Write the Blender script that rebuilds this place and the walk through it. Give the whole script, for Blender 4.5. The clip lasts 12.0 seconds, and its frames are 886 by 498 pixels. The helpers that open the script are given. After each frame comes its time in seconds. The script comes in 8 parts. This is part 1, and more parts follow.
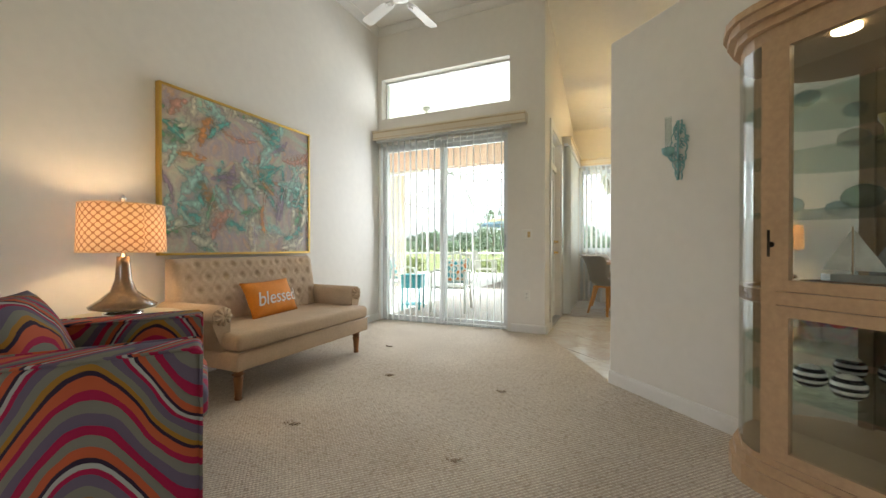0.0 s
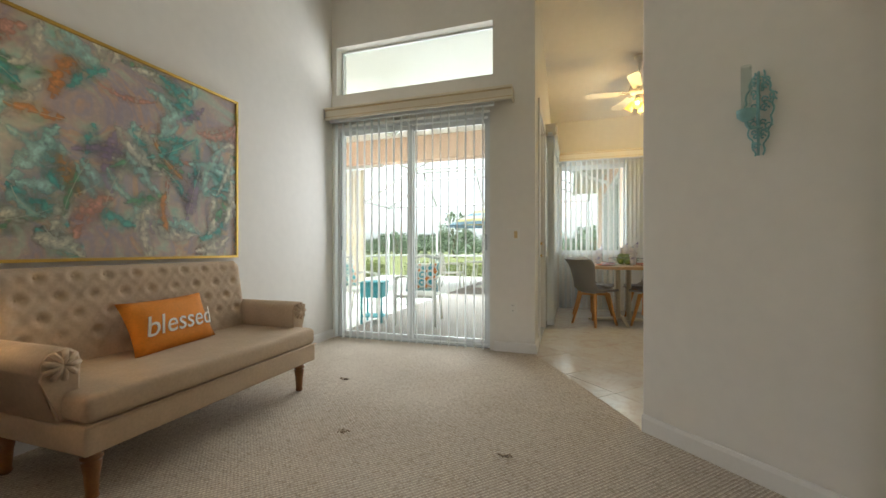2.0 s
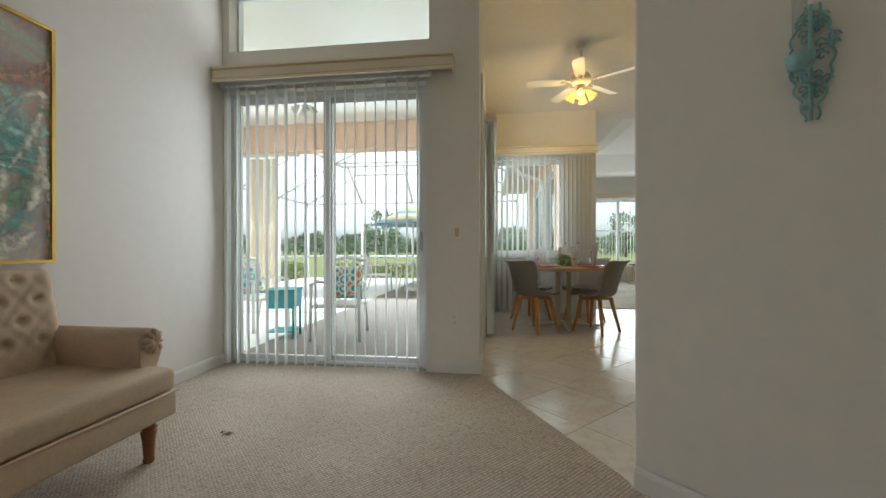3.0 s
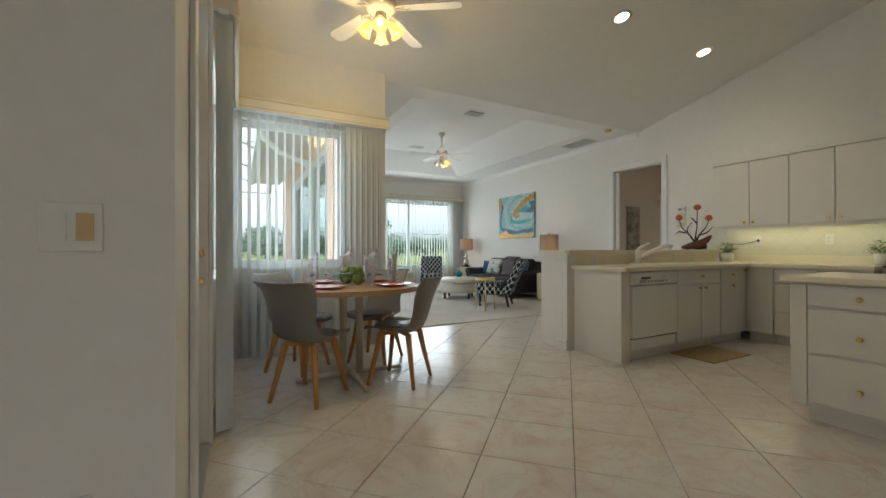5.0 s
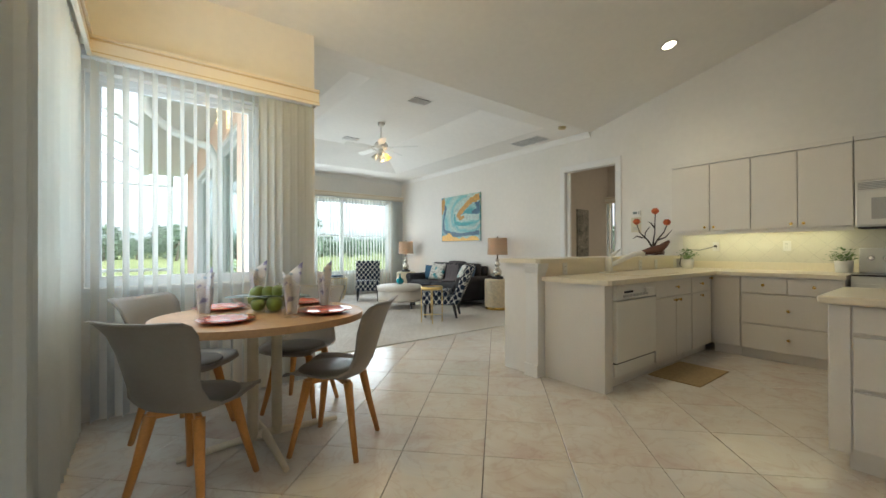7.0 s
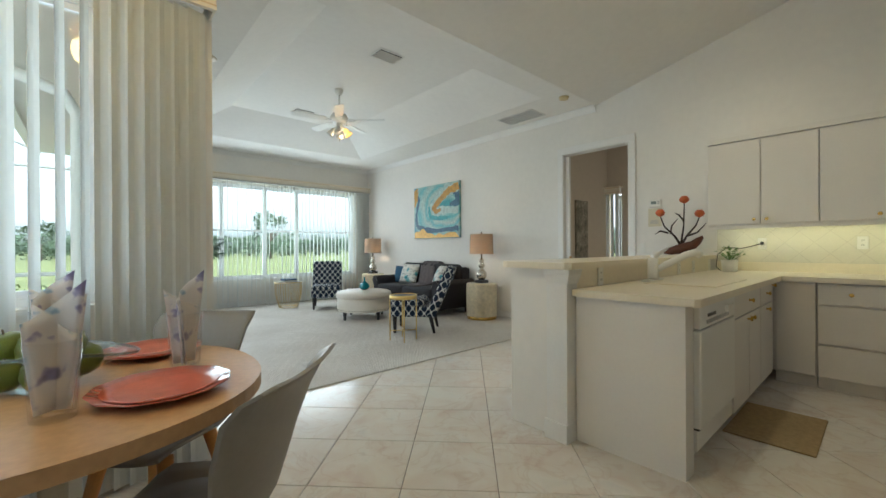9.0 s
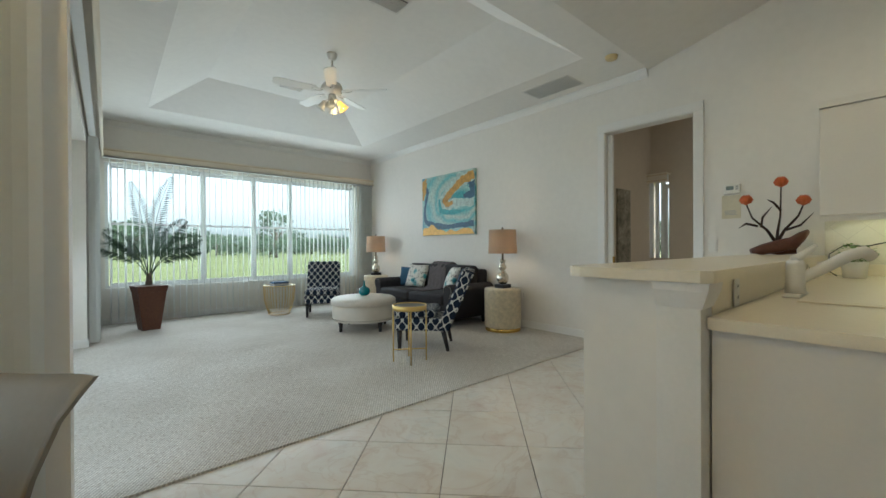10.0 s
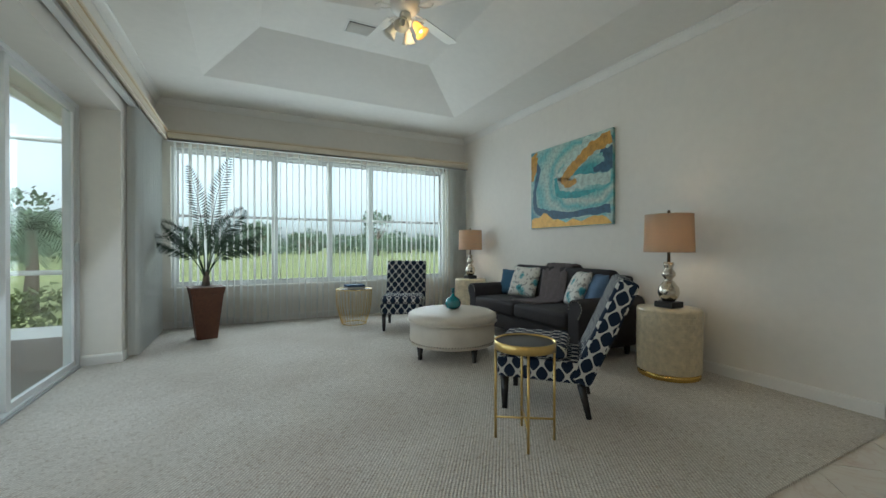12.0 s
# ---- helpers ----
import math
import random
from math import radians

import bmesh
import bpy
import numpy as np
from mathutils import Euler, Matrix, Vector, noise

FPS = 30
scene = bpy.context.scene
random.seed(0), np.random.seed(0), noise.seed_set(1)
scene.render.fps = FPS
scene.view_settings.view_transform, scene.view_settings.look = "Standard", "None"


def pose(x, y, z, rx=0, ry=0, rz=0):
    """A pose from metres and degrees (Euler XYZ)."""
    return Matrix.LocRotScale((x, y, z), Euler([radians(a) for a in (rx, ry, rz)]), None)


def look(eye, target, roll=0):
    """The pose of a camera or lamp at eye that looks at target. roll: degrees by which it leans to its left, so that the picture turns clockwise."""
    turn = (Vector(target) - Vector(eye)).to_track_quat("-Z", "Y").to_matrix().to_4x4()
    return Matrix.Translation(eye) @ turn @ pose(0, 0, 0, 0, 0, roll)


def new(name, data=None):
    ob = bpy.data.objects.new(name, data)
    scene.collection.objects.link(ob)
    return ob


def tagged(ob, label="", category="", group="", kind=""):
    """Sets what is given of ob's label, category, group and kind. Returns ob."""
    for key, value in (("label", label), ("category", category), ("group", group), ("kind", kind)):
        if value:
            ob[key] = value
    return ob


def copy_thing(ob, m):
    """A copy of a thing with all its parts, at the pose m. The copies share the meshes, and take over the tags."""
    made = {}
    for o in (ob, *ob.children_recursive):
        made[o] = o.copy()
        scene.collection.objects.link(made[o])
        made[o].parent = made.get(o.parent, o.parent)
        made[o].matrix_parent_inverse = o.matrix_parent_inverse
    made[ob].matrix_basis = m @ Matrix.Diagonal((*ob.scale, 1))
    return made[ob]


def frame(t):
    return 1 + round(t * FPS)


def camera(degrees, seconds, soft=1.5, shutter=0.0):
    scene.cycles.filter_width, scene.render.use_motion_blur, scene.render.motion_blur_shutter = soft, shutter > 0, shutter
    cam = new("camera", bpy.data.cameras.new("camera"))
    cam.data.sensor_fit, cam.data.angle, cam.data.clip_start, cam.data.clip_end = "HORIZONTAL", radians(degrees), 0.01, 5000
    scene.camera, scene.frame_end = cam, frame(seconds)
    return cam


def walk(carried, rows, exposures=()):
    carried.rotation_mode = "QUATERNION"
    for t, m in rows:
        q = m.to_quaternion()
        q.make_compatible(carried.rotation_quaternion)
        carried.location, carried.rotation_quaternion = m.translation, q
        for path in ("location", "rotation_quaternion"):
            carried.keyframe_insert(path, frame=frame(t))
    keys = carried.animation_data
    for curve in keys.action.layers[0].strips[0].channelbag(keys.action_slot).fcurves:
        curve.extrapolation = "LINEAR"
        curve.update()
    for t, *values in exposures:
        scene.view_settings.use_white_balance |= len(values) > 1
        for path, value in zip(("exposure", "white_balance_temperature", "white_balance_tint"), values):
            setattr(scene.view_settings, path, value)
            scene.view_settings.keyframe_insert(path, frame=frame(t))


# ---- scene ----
cam = camera(97.0, 12.0)
PATH = [
    (0, (0.178, 0.351, 0.987), (-0.63, 2.18, 0.977), -0.0),
    (0.5, (0.078, 0.51, 0.989), (-0.719, 2.344, 0.979), 0.0),
    (1, (-0.026, 0.684, 0.987), (-0.799, 2.528, 0.983), -0.0),
    (1.5, (-0.138, 0.862, 0.981), (-0.849, 2.731, 0.986), -0.1),
    (2, (-0.236, 1.067, 0.993), (-0.854, 2.97, 0.993), -0.0),
    (2.5, (-0.325, 1.302, 0.995), (-0.816, 3.241, 0.993), -0.1),
    (2.7, (-0.374, 1.456, 0.996), (-0.781, 3.414, 0.996), -0.1),
    (4.3, (-0.574, 2.967, 1.013), (-0.062, 4.9, 1.025), 0.0),
    (4.5, (-0.526, 3.156, 1.036), (0.091, 5.058, 1.046), -0.1),
    (5, (-0.405, 3.591, 1.073), (0.522, 5.363, 1.078), -0.1),
    (5.5, (-0.305, 3.892, 1.103), (0.746, 5.593, 1.109), -0.1),
    (6, (-0.243, 4.063, 1.118), (0.866, 5.727, 1.127), -0.2),
    (6.5, (-0.183, 4.224, 1.136), (0.98, 5.851, 1.145), -0.2),
    (8.5, (0.305, 5.038, 1.157), (1.619, 6.545, 1.157), -0.3),
    (9, (0.614, 5.421, 1.156), (1.941, 6.917, 1.153), -0.3),
    (9.5, (0.889, 5.793, 1.145), (2.215, 7.289, 1.137), -0.2),
    (10, (1.2, 6.234, 1.149), (2.502, 7.752, 1.141), -0.3),
    (10.5, (1.528, 6.697, 1.143), (2.723, 8.3, 1.136), -0.1),
    (11, (1.778, 7.153, 1.13), (2.839, 8.848, 1.125), 0.0),
    (11.5, (1.958, 7.454, 1.111), (2.924, 9.205, 1.105), -0.0),
    (12, (2.087, 7.654, 1.105), (2.984, 9.442, 1.096), -0.0),
]
EXPOSURES = [(0.0, 1.22, 6250, 10), (1.5, 0.98, 6300, 10), (2.5, 0.64, 6250, 10), (4.3, 0.12, 5650, 8), (4.8, 0.4, 5700, 9), (5.5, 0.8, 5880, 10), (6.5, 0.95, 5880, 10), (8.5, 0.87, 5600, 7), (9.5, 0.70, 5590, 6), (10.5, 0.38, 5600, 5), (12.0, 0.13, 5620, 5)]
walk(cam, [(t, look(*p)) for t, *p in PATH], EXPOSURES)

# ---- light ----
world = bpy.data.worlds.new("sky")
scene.world = world
world.use_nodes = True
wn = world.node_tree.nodes
sky = wn.new("ShaderNodeTexSky")
sky.sky_type = "NISHITA"
sky.sun_disc = False
SUN_EL, SUN_AZ = radians(52), radians(150)
sky.sun_elevation, sky.sun_rotation = SUN_EL, SUN_AZ
sky.air_density, sky.dust_density, sky.ozone_density = 1.0, 3.0, 1.0
wn["Background"].inputs["Strength"].default_value = 0.15
haze = wn.new("ShaderNodeHueSaturation")
haze.inputs["Saturation"].default_value = 0.14
haze.inputs["Value"].default_value = 2.0
world.node_tree.links.new(sky.outputs[0], haze.inputs["Color"])
world.node_tree.links.new(haze.outputs[0], wn["Background"].inputs["Color"])
sun = new("sun", bpy.data.lights.new("sun", "SUN"))
sun.data.energy, sun.data.angle, sun.data.color = 2.0, radians(12), (1.0, 0.95, 0.87)
sun.matrix_world = look((0, 0, 30), (0 - math.sin(SUN_AZ) * math.cos(SUN_EL) * 10, 0 - math.cos(SUN_AZ) * math.cos(SUN_EL) * 10, 30 - math.sin(SUN_EL) * 10))


def sky_or_fill_lamp(name, eye, target, w, h, watts, col):
    """An area lamp for the sky's light at an opening; entry and bedroom are fill."""
    lt = new(name, bpy.data.lights.new(name, "AREA"))
    lt.data.shape, lt.data.size, lt.data.size_y, lt.data.energy, lt.data.color = "RECTANGLE", w, h, watts, col
    lt.matrix_world = look(eye, target)


DAY, SKYBLUE = (0.93, 0.97, 1.0), (0.82, 0.93, 1.0)
sky_or_fill_lamp("sky_light_family_window", (3.25, 13.80, 1.6), (3.25, 10, 1.5), 4.0, 1.8, 19, DAY)
sky_or_fill_lamp("sky_light_family_glass", (3.25, 14.35, 1.7), (3.25, 10, 1.5), 4.2, 1.9, 62, (1.0, 0.99, 0.95))
sky_or_fill_lamp("sky_light_family_doors", (0.94, 10.5, 1.25), (3.2, 10.5, 0.0), 3.5, 1.95, 9, DAY)
sky_or_fill_lamp("sky_light_nook_side", (-0.40, 7.0, 1.6), (3, 7.0, 1.5), 1.25, 1.4, 1.5, DAY)
sky_or_fill_lamp("sky_light_nook_side_glass", (-0.78, 7.0, 1.6), (3, 7.0, 1.5), 1.25, 1.4, 9, SKYBLUE)
sky_or_fill_lamp("sky_light_nook", (0.10, 7.74, 1.6), (0.10, 5, 1.5), 1.05, 1.4, 1.2, DAY)
sky_or_fill_lamp("sky_light_nook_glass", (0.10, 8.15, 1.6), (0.10, 5, 1.5), 1.05, 1.4, 2.5, SKYBLUE)
sky_or_fill_lamp("sky_light_living_doors", (-1.856, 4.74, 1.2), (-1.856, 1, 1.0), 1.6, 2.15, 10.5, DAY)
sky_or_fill_lamp("sky_light_transom", (-1.83, 4.80, 2.93), (-1.83, 1, 2.4), 1.6, 0.46, 2.8, DAY)
sky_or_fill_lamp("sky_light_patio", (-3.0, 9.15, 1.45), (-3.0, 6.2, 0.6), 5.0, 2.8, 180, DAY)
# fill lamp added inside the bedroom, not at its window
sky_or_fill_lamp("fill_light_bedroom", (7.1, 6.2, 1.5), (6.2, 8.6, 1.2), 0.9, 1.6, 4.5, (1.0, 0.90, 0.74))
# fill lamp outside an opening added to the unseen south wall
sky_or_fill_lamp("fill_light_entry", (-0.4, -3.3, 1.6), (-0.4, 3, 1.5), 2.0, 2.0, 0.9, (1.0, 0.96, 0.90))


# ---- materials ----
def mat(name, col, rough=0.6, metal=0.0, var=0.06, scale=6.0, bump=0.0, bscale=150.0, spec=0.5, coat=0.0, glow=None, power=0.0):
    m = bpy.data.materials.new(name)
    m.use_nodes = True
    n, l = m.node_tree.nodes, m.node_tree.links
    b = n["Principled BSDF"]
    b.inputs["Roughness"].default_value, b.inputs["Metallic"].default_value = rough, metal
    b.inputs["Specular IOR Level"].default_value, b.inputs["Coat Weight"].default_value = spec, coat
    b.inputs["Base Color"].default_value = (*col, 1)
    geo = n.new("ShaderNodeNewGeometry")
    if var:
        a, c = n.new("ShaderNodeTexNoise"), n.new("ShaderNodeTexNoise")
        a.inputs["Scale"].default_value, c.inputs["Scale"].default_value = scale, scale * 9
        a.inputs["Detail"].default_value = 4
        add, mr, mul = n.new("ShaderNodeMath"), n.new("ShaderNodeMapRange"), n.new("ShaderNodeMix")
        mr.inputs["From Min"].default_value, mr.inputs["From Max"].default_value = 0.6, 1.4
        mr.inputs["To Min"].default_value, mr.inputs["To Max"].default_value = 1 - var, 1 + var
        l.new(geo.outputs["Position"], a.inputs["Vector"]), l.new(geo.outputs["Position"], c.inputs["Vector"])
        l.new(a.outputs[0], add.inputs[0]), l.new(c.outputs[0], add.inputs[1]), l.new(add.outputs[0], mr.inputs["Value"])
        mul.data_type, mul.blend_type = "RGBA", "MULTIPLY"
        mul.inputs["Factor"].default_value = 1
        mul.inputs["A"].default_value = (*col, 1)
        l.new(mr.outputs[0], mul.inputs["B"]), l.new(mul.outputs["Result"], b.inputs["Base Color"])
    if bump:
        t, bp = n.new("ShaderNodeTexNoise"), n.new("ShaderNodeBump")
        t.inputs["Scale"].default_value, t.inputs["Detail"].default_value = bscale, 3
        bp.inputs["Strength"].default_value, bp.inputs["Distance"].default_value = bump, 0.004
        l.new(geo.outputs["Position"], t.inputs["Vector"]), l.new(t.outputs[0], bp.inputs["Height"]), l.new(bp.outputs[0], b.inputs["Normal"])
    if glow:
        b.inputs["Emission Color"].default_value, b.inputs["Emission Strength"].default_value = (*glow, 1), power
    return m


def glass_mat(name, tint=(1, 1, 1), rough=0.0, clear=0.93):
    m = bpy.data.materials.new(name)
    m.use_nodes = True
    n, l = m.node_tree.nodes, m.node_tree.links
    n.remove(n["Principled BSDF"])
    t, g, mix, f = n.new("ShaderNodeBsdfTransparent"), n.new("ShaderNodeBsdfGlossy"), n.new("ShaderNodeMixShader"), n.new("ShaderNodeLayerWeight")
    t.inputs[0].default_value = (*[c * clear for c in tint], 1)
    g.inputs["Roughness"].default_value = rough
    f.inputs["Blend"].default_value = 0.5
    pw, ma = n.new("ShaderNodeMath"), n.new("ShaderNodeMath")
    pw.operation, ma.operation = "POWER", "MULTIPLY_ADD"
    pw.inputs[1].default_value = 5
    ma.inputs[1].default_value, ma.inputs[2].default_value = 0.6, 0.03
    l.new(f.outputs["Facing"], pw.inputs[0]), l.new(pw.outputs[0], ma.inputs[0])
    l.new(ma.outputs[0], mix.inputs[0]), l.new(t.outputs[0], mix.inputs[1]), l.new(g.outputs[0], mix.inputs[2])
    l.new(mix.outputs[0], n["Material Output"].inputs[0])
    return m


def sheer_mat(name, col, through_part=0.4, rough=0.5, glow=None, power=0.0):
    m = mat(name, col, rough, var=0.04, scale=4)
    n, l = m.node_tree.nodes, m.node_tree.links
    t, mix = n.new("ShaderNodeBsdfTranslucent"), n.new("ShaderNodeMixShader")
    t.inputs[0].default_value = (*col, 1)
    mix.inputs[0].default_value = through_part
    l.new(n["Principled BSDF"].outputs[0], mix.inputs[1]), l.new(t.outputs[0], mix.inputs[2])
    l.new(mix.outputs[0], n["Material Output"].inputs[0])
    return m


def ramp_node(n, stops, kind="LINEAR"):
    r = n.new("ShaderNodeValToRGB")
    r.color_ramp.interpolation = kind
    e = r.color_ramp.elements
    while len(e) < len(stops):
        e.new(0.5)
    for q, (p, c) in zip(e, stops):
        q.position, q.color = p, (*c, 1)
    return r


def carpet_mat(name, light, dark, turn):
    """Looped berber carpet: rows of small loops with a fleck of a darker yarn."""
    m = bpy.data.materials.new(name)
    m.use_nodes = True
    n, l = m.node_tree.nodes, m.node_tree.links
    b = n["Principled BSDF"]
    b.inputs["Roughness"].default_value, b.inputs["Specular IOR Level"].default_value = 0.95, 0.1
    geo, mp = n.new("ShaderNodeNewGeometry"), n.new("ShaderNodeMapping")
    mp.inputs["Rotation"].default_value = (0, 0, turn)
    l.new(geo.outputs["Position"], mp.inputs[0])
    v, w, big, fl = n.new("ShaderNodeTexVoronoi"), n.new("ShaderNodeTexWave"), n.new("ShaderNodeTexNoise"), n.new("ShaderNodeTexNoise")
    v.inputs["Scale"].default_value, v.inputs["Randomness"].default_value = 72, 0.35
    w.inputs["Scale"].default_value, w.inputs["Distortion"].default_value, w.inputs["Detail Scale"].default_value = 19, 1.4, 6
    big.inputs["Scale"].default_value, big.inputs["Detail"].default_value = 1.3, 5
    fl.inputs["Scale"].default_value = 55
    for t in (v, w, big, fl):
        l.new(mp.outputs[0], t.inputs["Vector"])
    mixv = n.new("ShaderNodeMath")
    mixv.operation = "MULTIPLY_ADD"
    l.new(w.outputs["Fac"], mixv.inputs[0])
    mixv.inputs[1].default_value = 0.65
    l.new(v.outputs["Distance"], mixv.inputs[2])
    r = ramp_node(n, [(0.15, light), (0.95, dark)])
    l.new(mixv.outputs[0], r.inputs[0])
    r2 = ramp_node(n, [(0.35, (0.86, 0.84, 0.82)), (0.65, (1, 1, 1))])
    l.new(big.outputs[0], r2.inputs[0])
    r3 = ramp_node(n, [(0.33, (0.80, 0.77, 0.73)), (0.47, (1, 1, 1))])
    l.new(fl.outputs[0], r3.inputs[0])
    m1, m2 = n.new("ShaderNodeMix"), n.new("ShaderNodeMix")
    for q in (m1, m2):
        q.data_type, q.blend_type = "RGBA", "MULTIPLY"
        q.inputs["Factor"].default_value = 1
    l.new(r.outputs[0], m1.inputs["A"]), l.new(r2.outputs[0], m1.inputs["B"])
    l.new(m1.outputs["Result"], m2.inputs["A"]), l.new(r3.outputs[0], m2.inputs["B"])
    l.new(m2.outputs["Result"], b.inputs["Base Color"])
    bp = n.new("ShaderNodeBump")
    bp.invert = True
    bp.inputs["Strength"].default_value, bp.inputs["Distance"].default_value = 0.7, 0.005
    l.new(mixv.outputs[0], bp.inputs["Height"]), l.new(bp.outputs[0], b.inputs["Normal"])
    return m


def tile_mat():
    """Glazed ceramic: cream with soft pink and grey veins, a little different on each tile."""
    m = bpy.data.materials.new("ceramic_tile")
    m.use_nodes = True
    n, l = m.node_tree.nodes, m.node_tree.links
    b = n["Principled BSDF"]
    b.inputs["Roughness"].default_value = 0.18
    geo, oi, add = n.new("ShaderNodeNewGeometry"), n.new("ShaderNodeObjectInfo"), n.new("ShaderNodeVectorMath")
    sc = n.new("ShaderNodeMath")
    sc.operation = "MULTIPLY"
    sc.inputs[1].default_value = 37
    l.new(oi.outputs["Random"], sc.inputs[0])
    l.new(geo.outputs["Position"], add.inputs[0]), l.new(sc.outputs[0], add.inputs[1])
    a, v, g = n.new("ShaderNodeTexNoise"), n.new("ShaderNodeTexNoise"), n.new("ShaderNodeTexNoise")
    a.inputs["Scale"].default_value, a.inputs["Detail"].default_value, a.inputs["Distortion"].default_value = 3.2, 4, 1.2
    v.inputs["Scale"].default_value, v.inputs["Detail"].default_value, v.inputs["Distortion"].default_value = 3.0, 6, 2.0
    g.inputs["Scale"].default_value = 40
    for t in (a, v, g):
        l.new(add.outputs[0], t.inputs["Vector"])
    r = ramp_node(n, [(0.26, (0.66, 0.54, 0.47)), (0.40, (0.71, 0.64, 0.56)), (0.60, (0.75, 0.71, 0.64)), (0.75, (0.68, 0.65, 0.60))])
    l.new(a.outputs[0], r.inputs[0])
    r2 = ramp_node(n, [(0.46, (1, 1, 1)), (0.495, (0.91, 0.86, 0.83)), (0.53, (1, 1, 1))])
    l.new(v.outputs[0], r2.inputs[0])
    mu = n.new("ShaderNodeMix")
    mu.data_type, mu.blend_type = "RGBA", "MULTIPLY"
    mu.inputs["Factor"].default_value = 0.8
    l.new(r.outputs[0], mu.inputs["A"]), l.new(r2.outputs[0], mu.inputs["B"]), l.new(mu.outputs["Result"], b.inputs["Base Color"])
    bp = n.new("ShaderNodeBump")
    bp.inputs["Strength"].default_value, bp.inputs["Distance"].default_value = 0.08, 0.002
    l.new(g.outputs[0], bp.inputs["Height"]), l.new(bp.outputs[0], b.inputs["Normal"])
    return m


WALL = mat("wall_paint", (0.80, 0.765, 0.705), 0.75, var=0.03, scale=1.5, bump=0.12, bscale=120)
CEIL = mat("ceiling_paint", (0.82, 0.795, 0.745), 0.85, var=0.03, scale=1.5, bump=0.25, bscale=90)
TRIM = mat("white_trim", (0.80, 0.78, 0.74), 0.4, var=0.03)
CREAM = mat("cream_vinyl", (0.78, 0.70, 0.56), 0.45, var=0.03)
CREAM_EDGE = mat("valance_edge", (0.62, 0.48, 0.28), 0.45, var=0.05)
ALU = mat("white_aluminium", (0.78, 0.79, 0.79), 0.35, var=0.03)
ALU_GREY = mat("grey_aluminium", (0.5, 0.52, 0.53), 0.35, metal=0.6, var=0.04)
DARK = mat("dark_rubber_and_gaps", (0.02, 0.02, 0.02), 0.6)
GLASS = glass_mat("window_glass", (0.95, 1.0, 0.98))
CLEAR = glass_mat("clear_glass", (0.97, 1.0, 0.99), clear=0.96)
SLAT = sheer_mat("vinyl_slat", (0.80, 0.81, 0.79), 0.42, 0.45)
CARPET_A = carpet_mat("berber_carpet_beige", (0.86, 0.78, 0.65), (0.50, 0.43, 0.35), 0.78)
CARPET_B = carpet_mat("berber_carpet_cream", (0.90, 0.86, 0.79), (0.56, 0.53, 0.48), 0.62)
TILE = tile_mat()
GROUT = mat("grout", (0.25, 0.21, 0.18), 0.9, var=0.1)
CAB = mat("cabinet_laminate", (0.76, 0.72, 0.66), 0.4, var=0.02)
COUNTER = mat("cream_solid_surface", (0.82, 0.74, 0.58), 0.28, var=0.04, scale=30)
BRASS = mat("brass", (0.75, 0.50, 0.14), 0.25, metal=1.0, var=0.05)
CHROME = mat("chrome", (0.8, 0.8, 0.8), 0.12, metal=1.0, var=0.0)
WHITE_APP = mat("white_enamel", (0.80, 0.78, 0.72), 0.3, var=0.02)
BLACK_GLOSS = mat("black_gloss", (0.012, 0.012, 0.013), 0.1, var=0.0)
PINK = mat("pink_stucco", (0.78, 0.56, 0.44), 0.9, var=0.08, bump=0.6, bscale=60)
PATIO = mat("patio_paint", (0.82, 0.80, 0.76), 0.7, var=0.08, scale=2, bump=0.2, bscale=60)
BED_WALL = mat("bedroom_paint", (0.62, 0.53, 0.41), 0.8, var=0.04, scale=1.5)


# ---- mesh helpers ----
def bm_new():
    return bmesh.new()


def box(bm, x0, x1, y0, y1, z0, z1):
    vs = [bm.verts.new((x, y, z)) for z in (z0, z1) for y in (y0, y1) for x in (x0, x1)]
    for f in ((0, 2, 3, 1), (4, 5, 7, 6), (0, 1, 5, 4), (2, 6, 7, 3), (0, 4, 6, 2), (1, 3, 7, 5)):
        bm.faces.new([vs[i] for i in f])
    return bm


def rbox(bm, x0, x1, y0, y1, z0, z1, r=0.004, seg=2):
    """A box with rounded edges."""
    t = bmesh.new()
    box(t, x0, x1, y0, y1, z0, z1)
    bmesh.ops.bevel(t, geom=t.edges[:], offset=r, segments=seg, affect="EDGES", profile=0.5)
    return merge(bm, t)


def merge(bm, t, m=None):
    if m is not None:
        t.transform(m)
    idx = {v: bm.verts.new(v.co) for v in t.verts}
    for f in t.faces:
        q = bm.faces.new([idx[v] for v in f.verts])
        q.smooth = f.smooth
    t.free()
    return bm


def lathe(bm, profile, seg=24, cx=0, cy=0, smooth=True, caps=True):
    """Turns (radius, z) pairs about the z axis."""
    rings = []
    for r, z in profile:
        rings.append([bm.verts.new((cx + r * math.cos(2 * math.pi * i / seg), cy + r * math.sin(2 * math.pi * i / seg), z)) for i in range(seg)])
    for a, b in zip(rings, rings[1:]):
        for i in range(seg):
            f = bm.faces.new((a[i], a[(i + 1) % seg], b[(i + 1) % seg], b[i]))
            f.smooth = smooth
    if caps:
        bm.faces.new(list(reversed(rings[0])))
        bm.faces.new(rings[-1])
    return bm


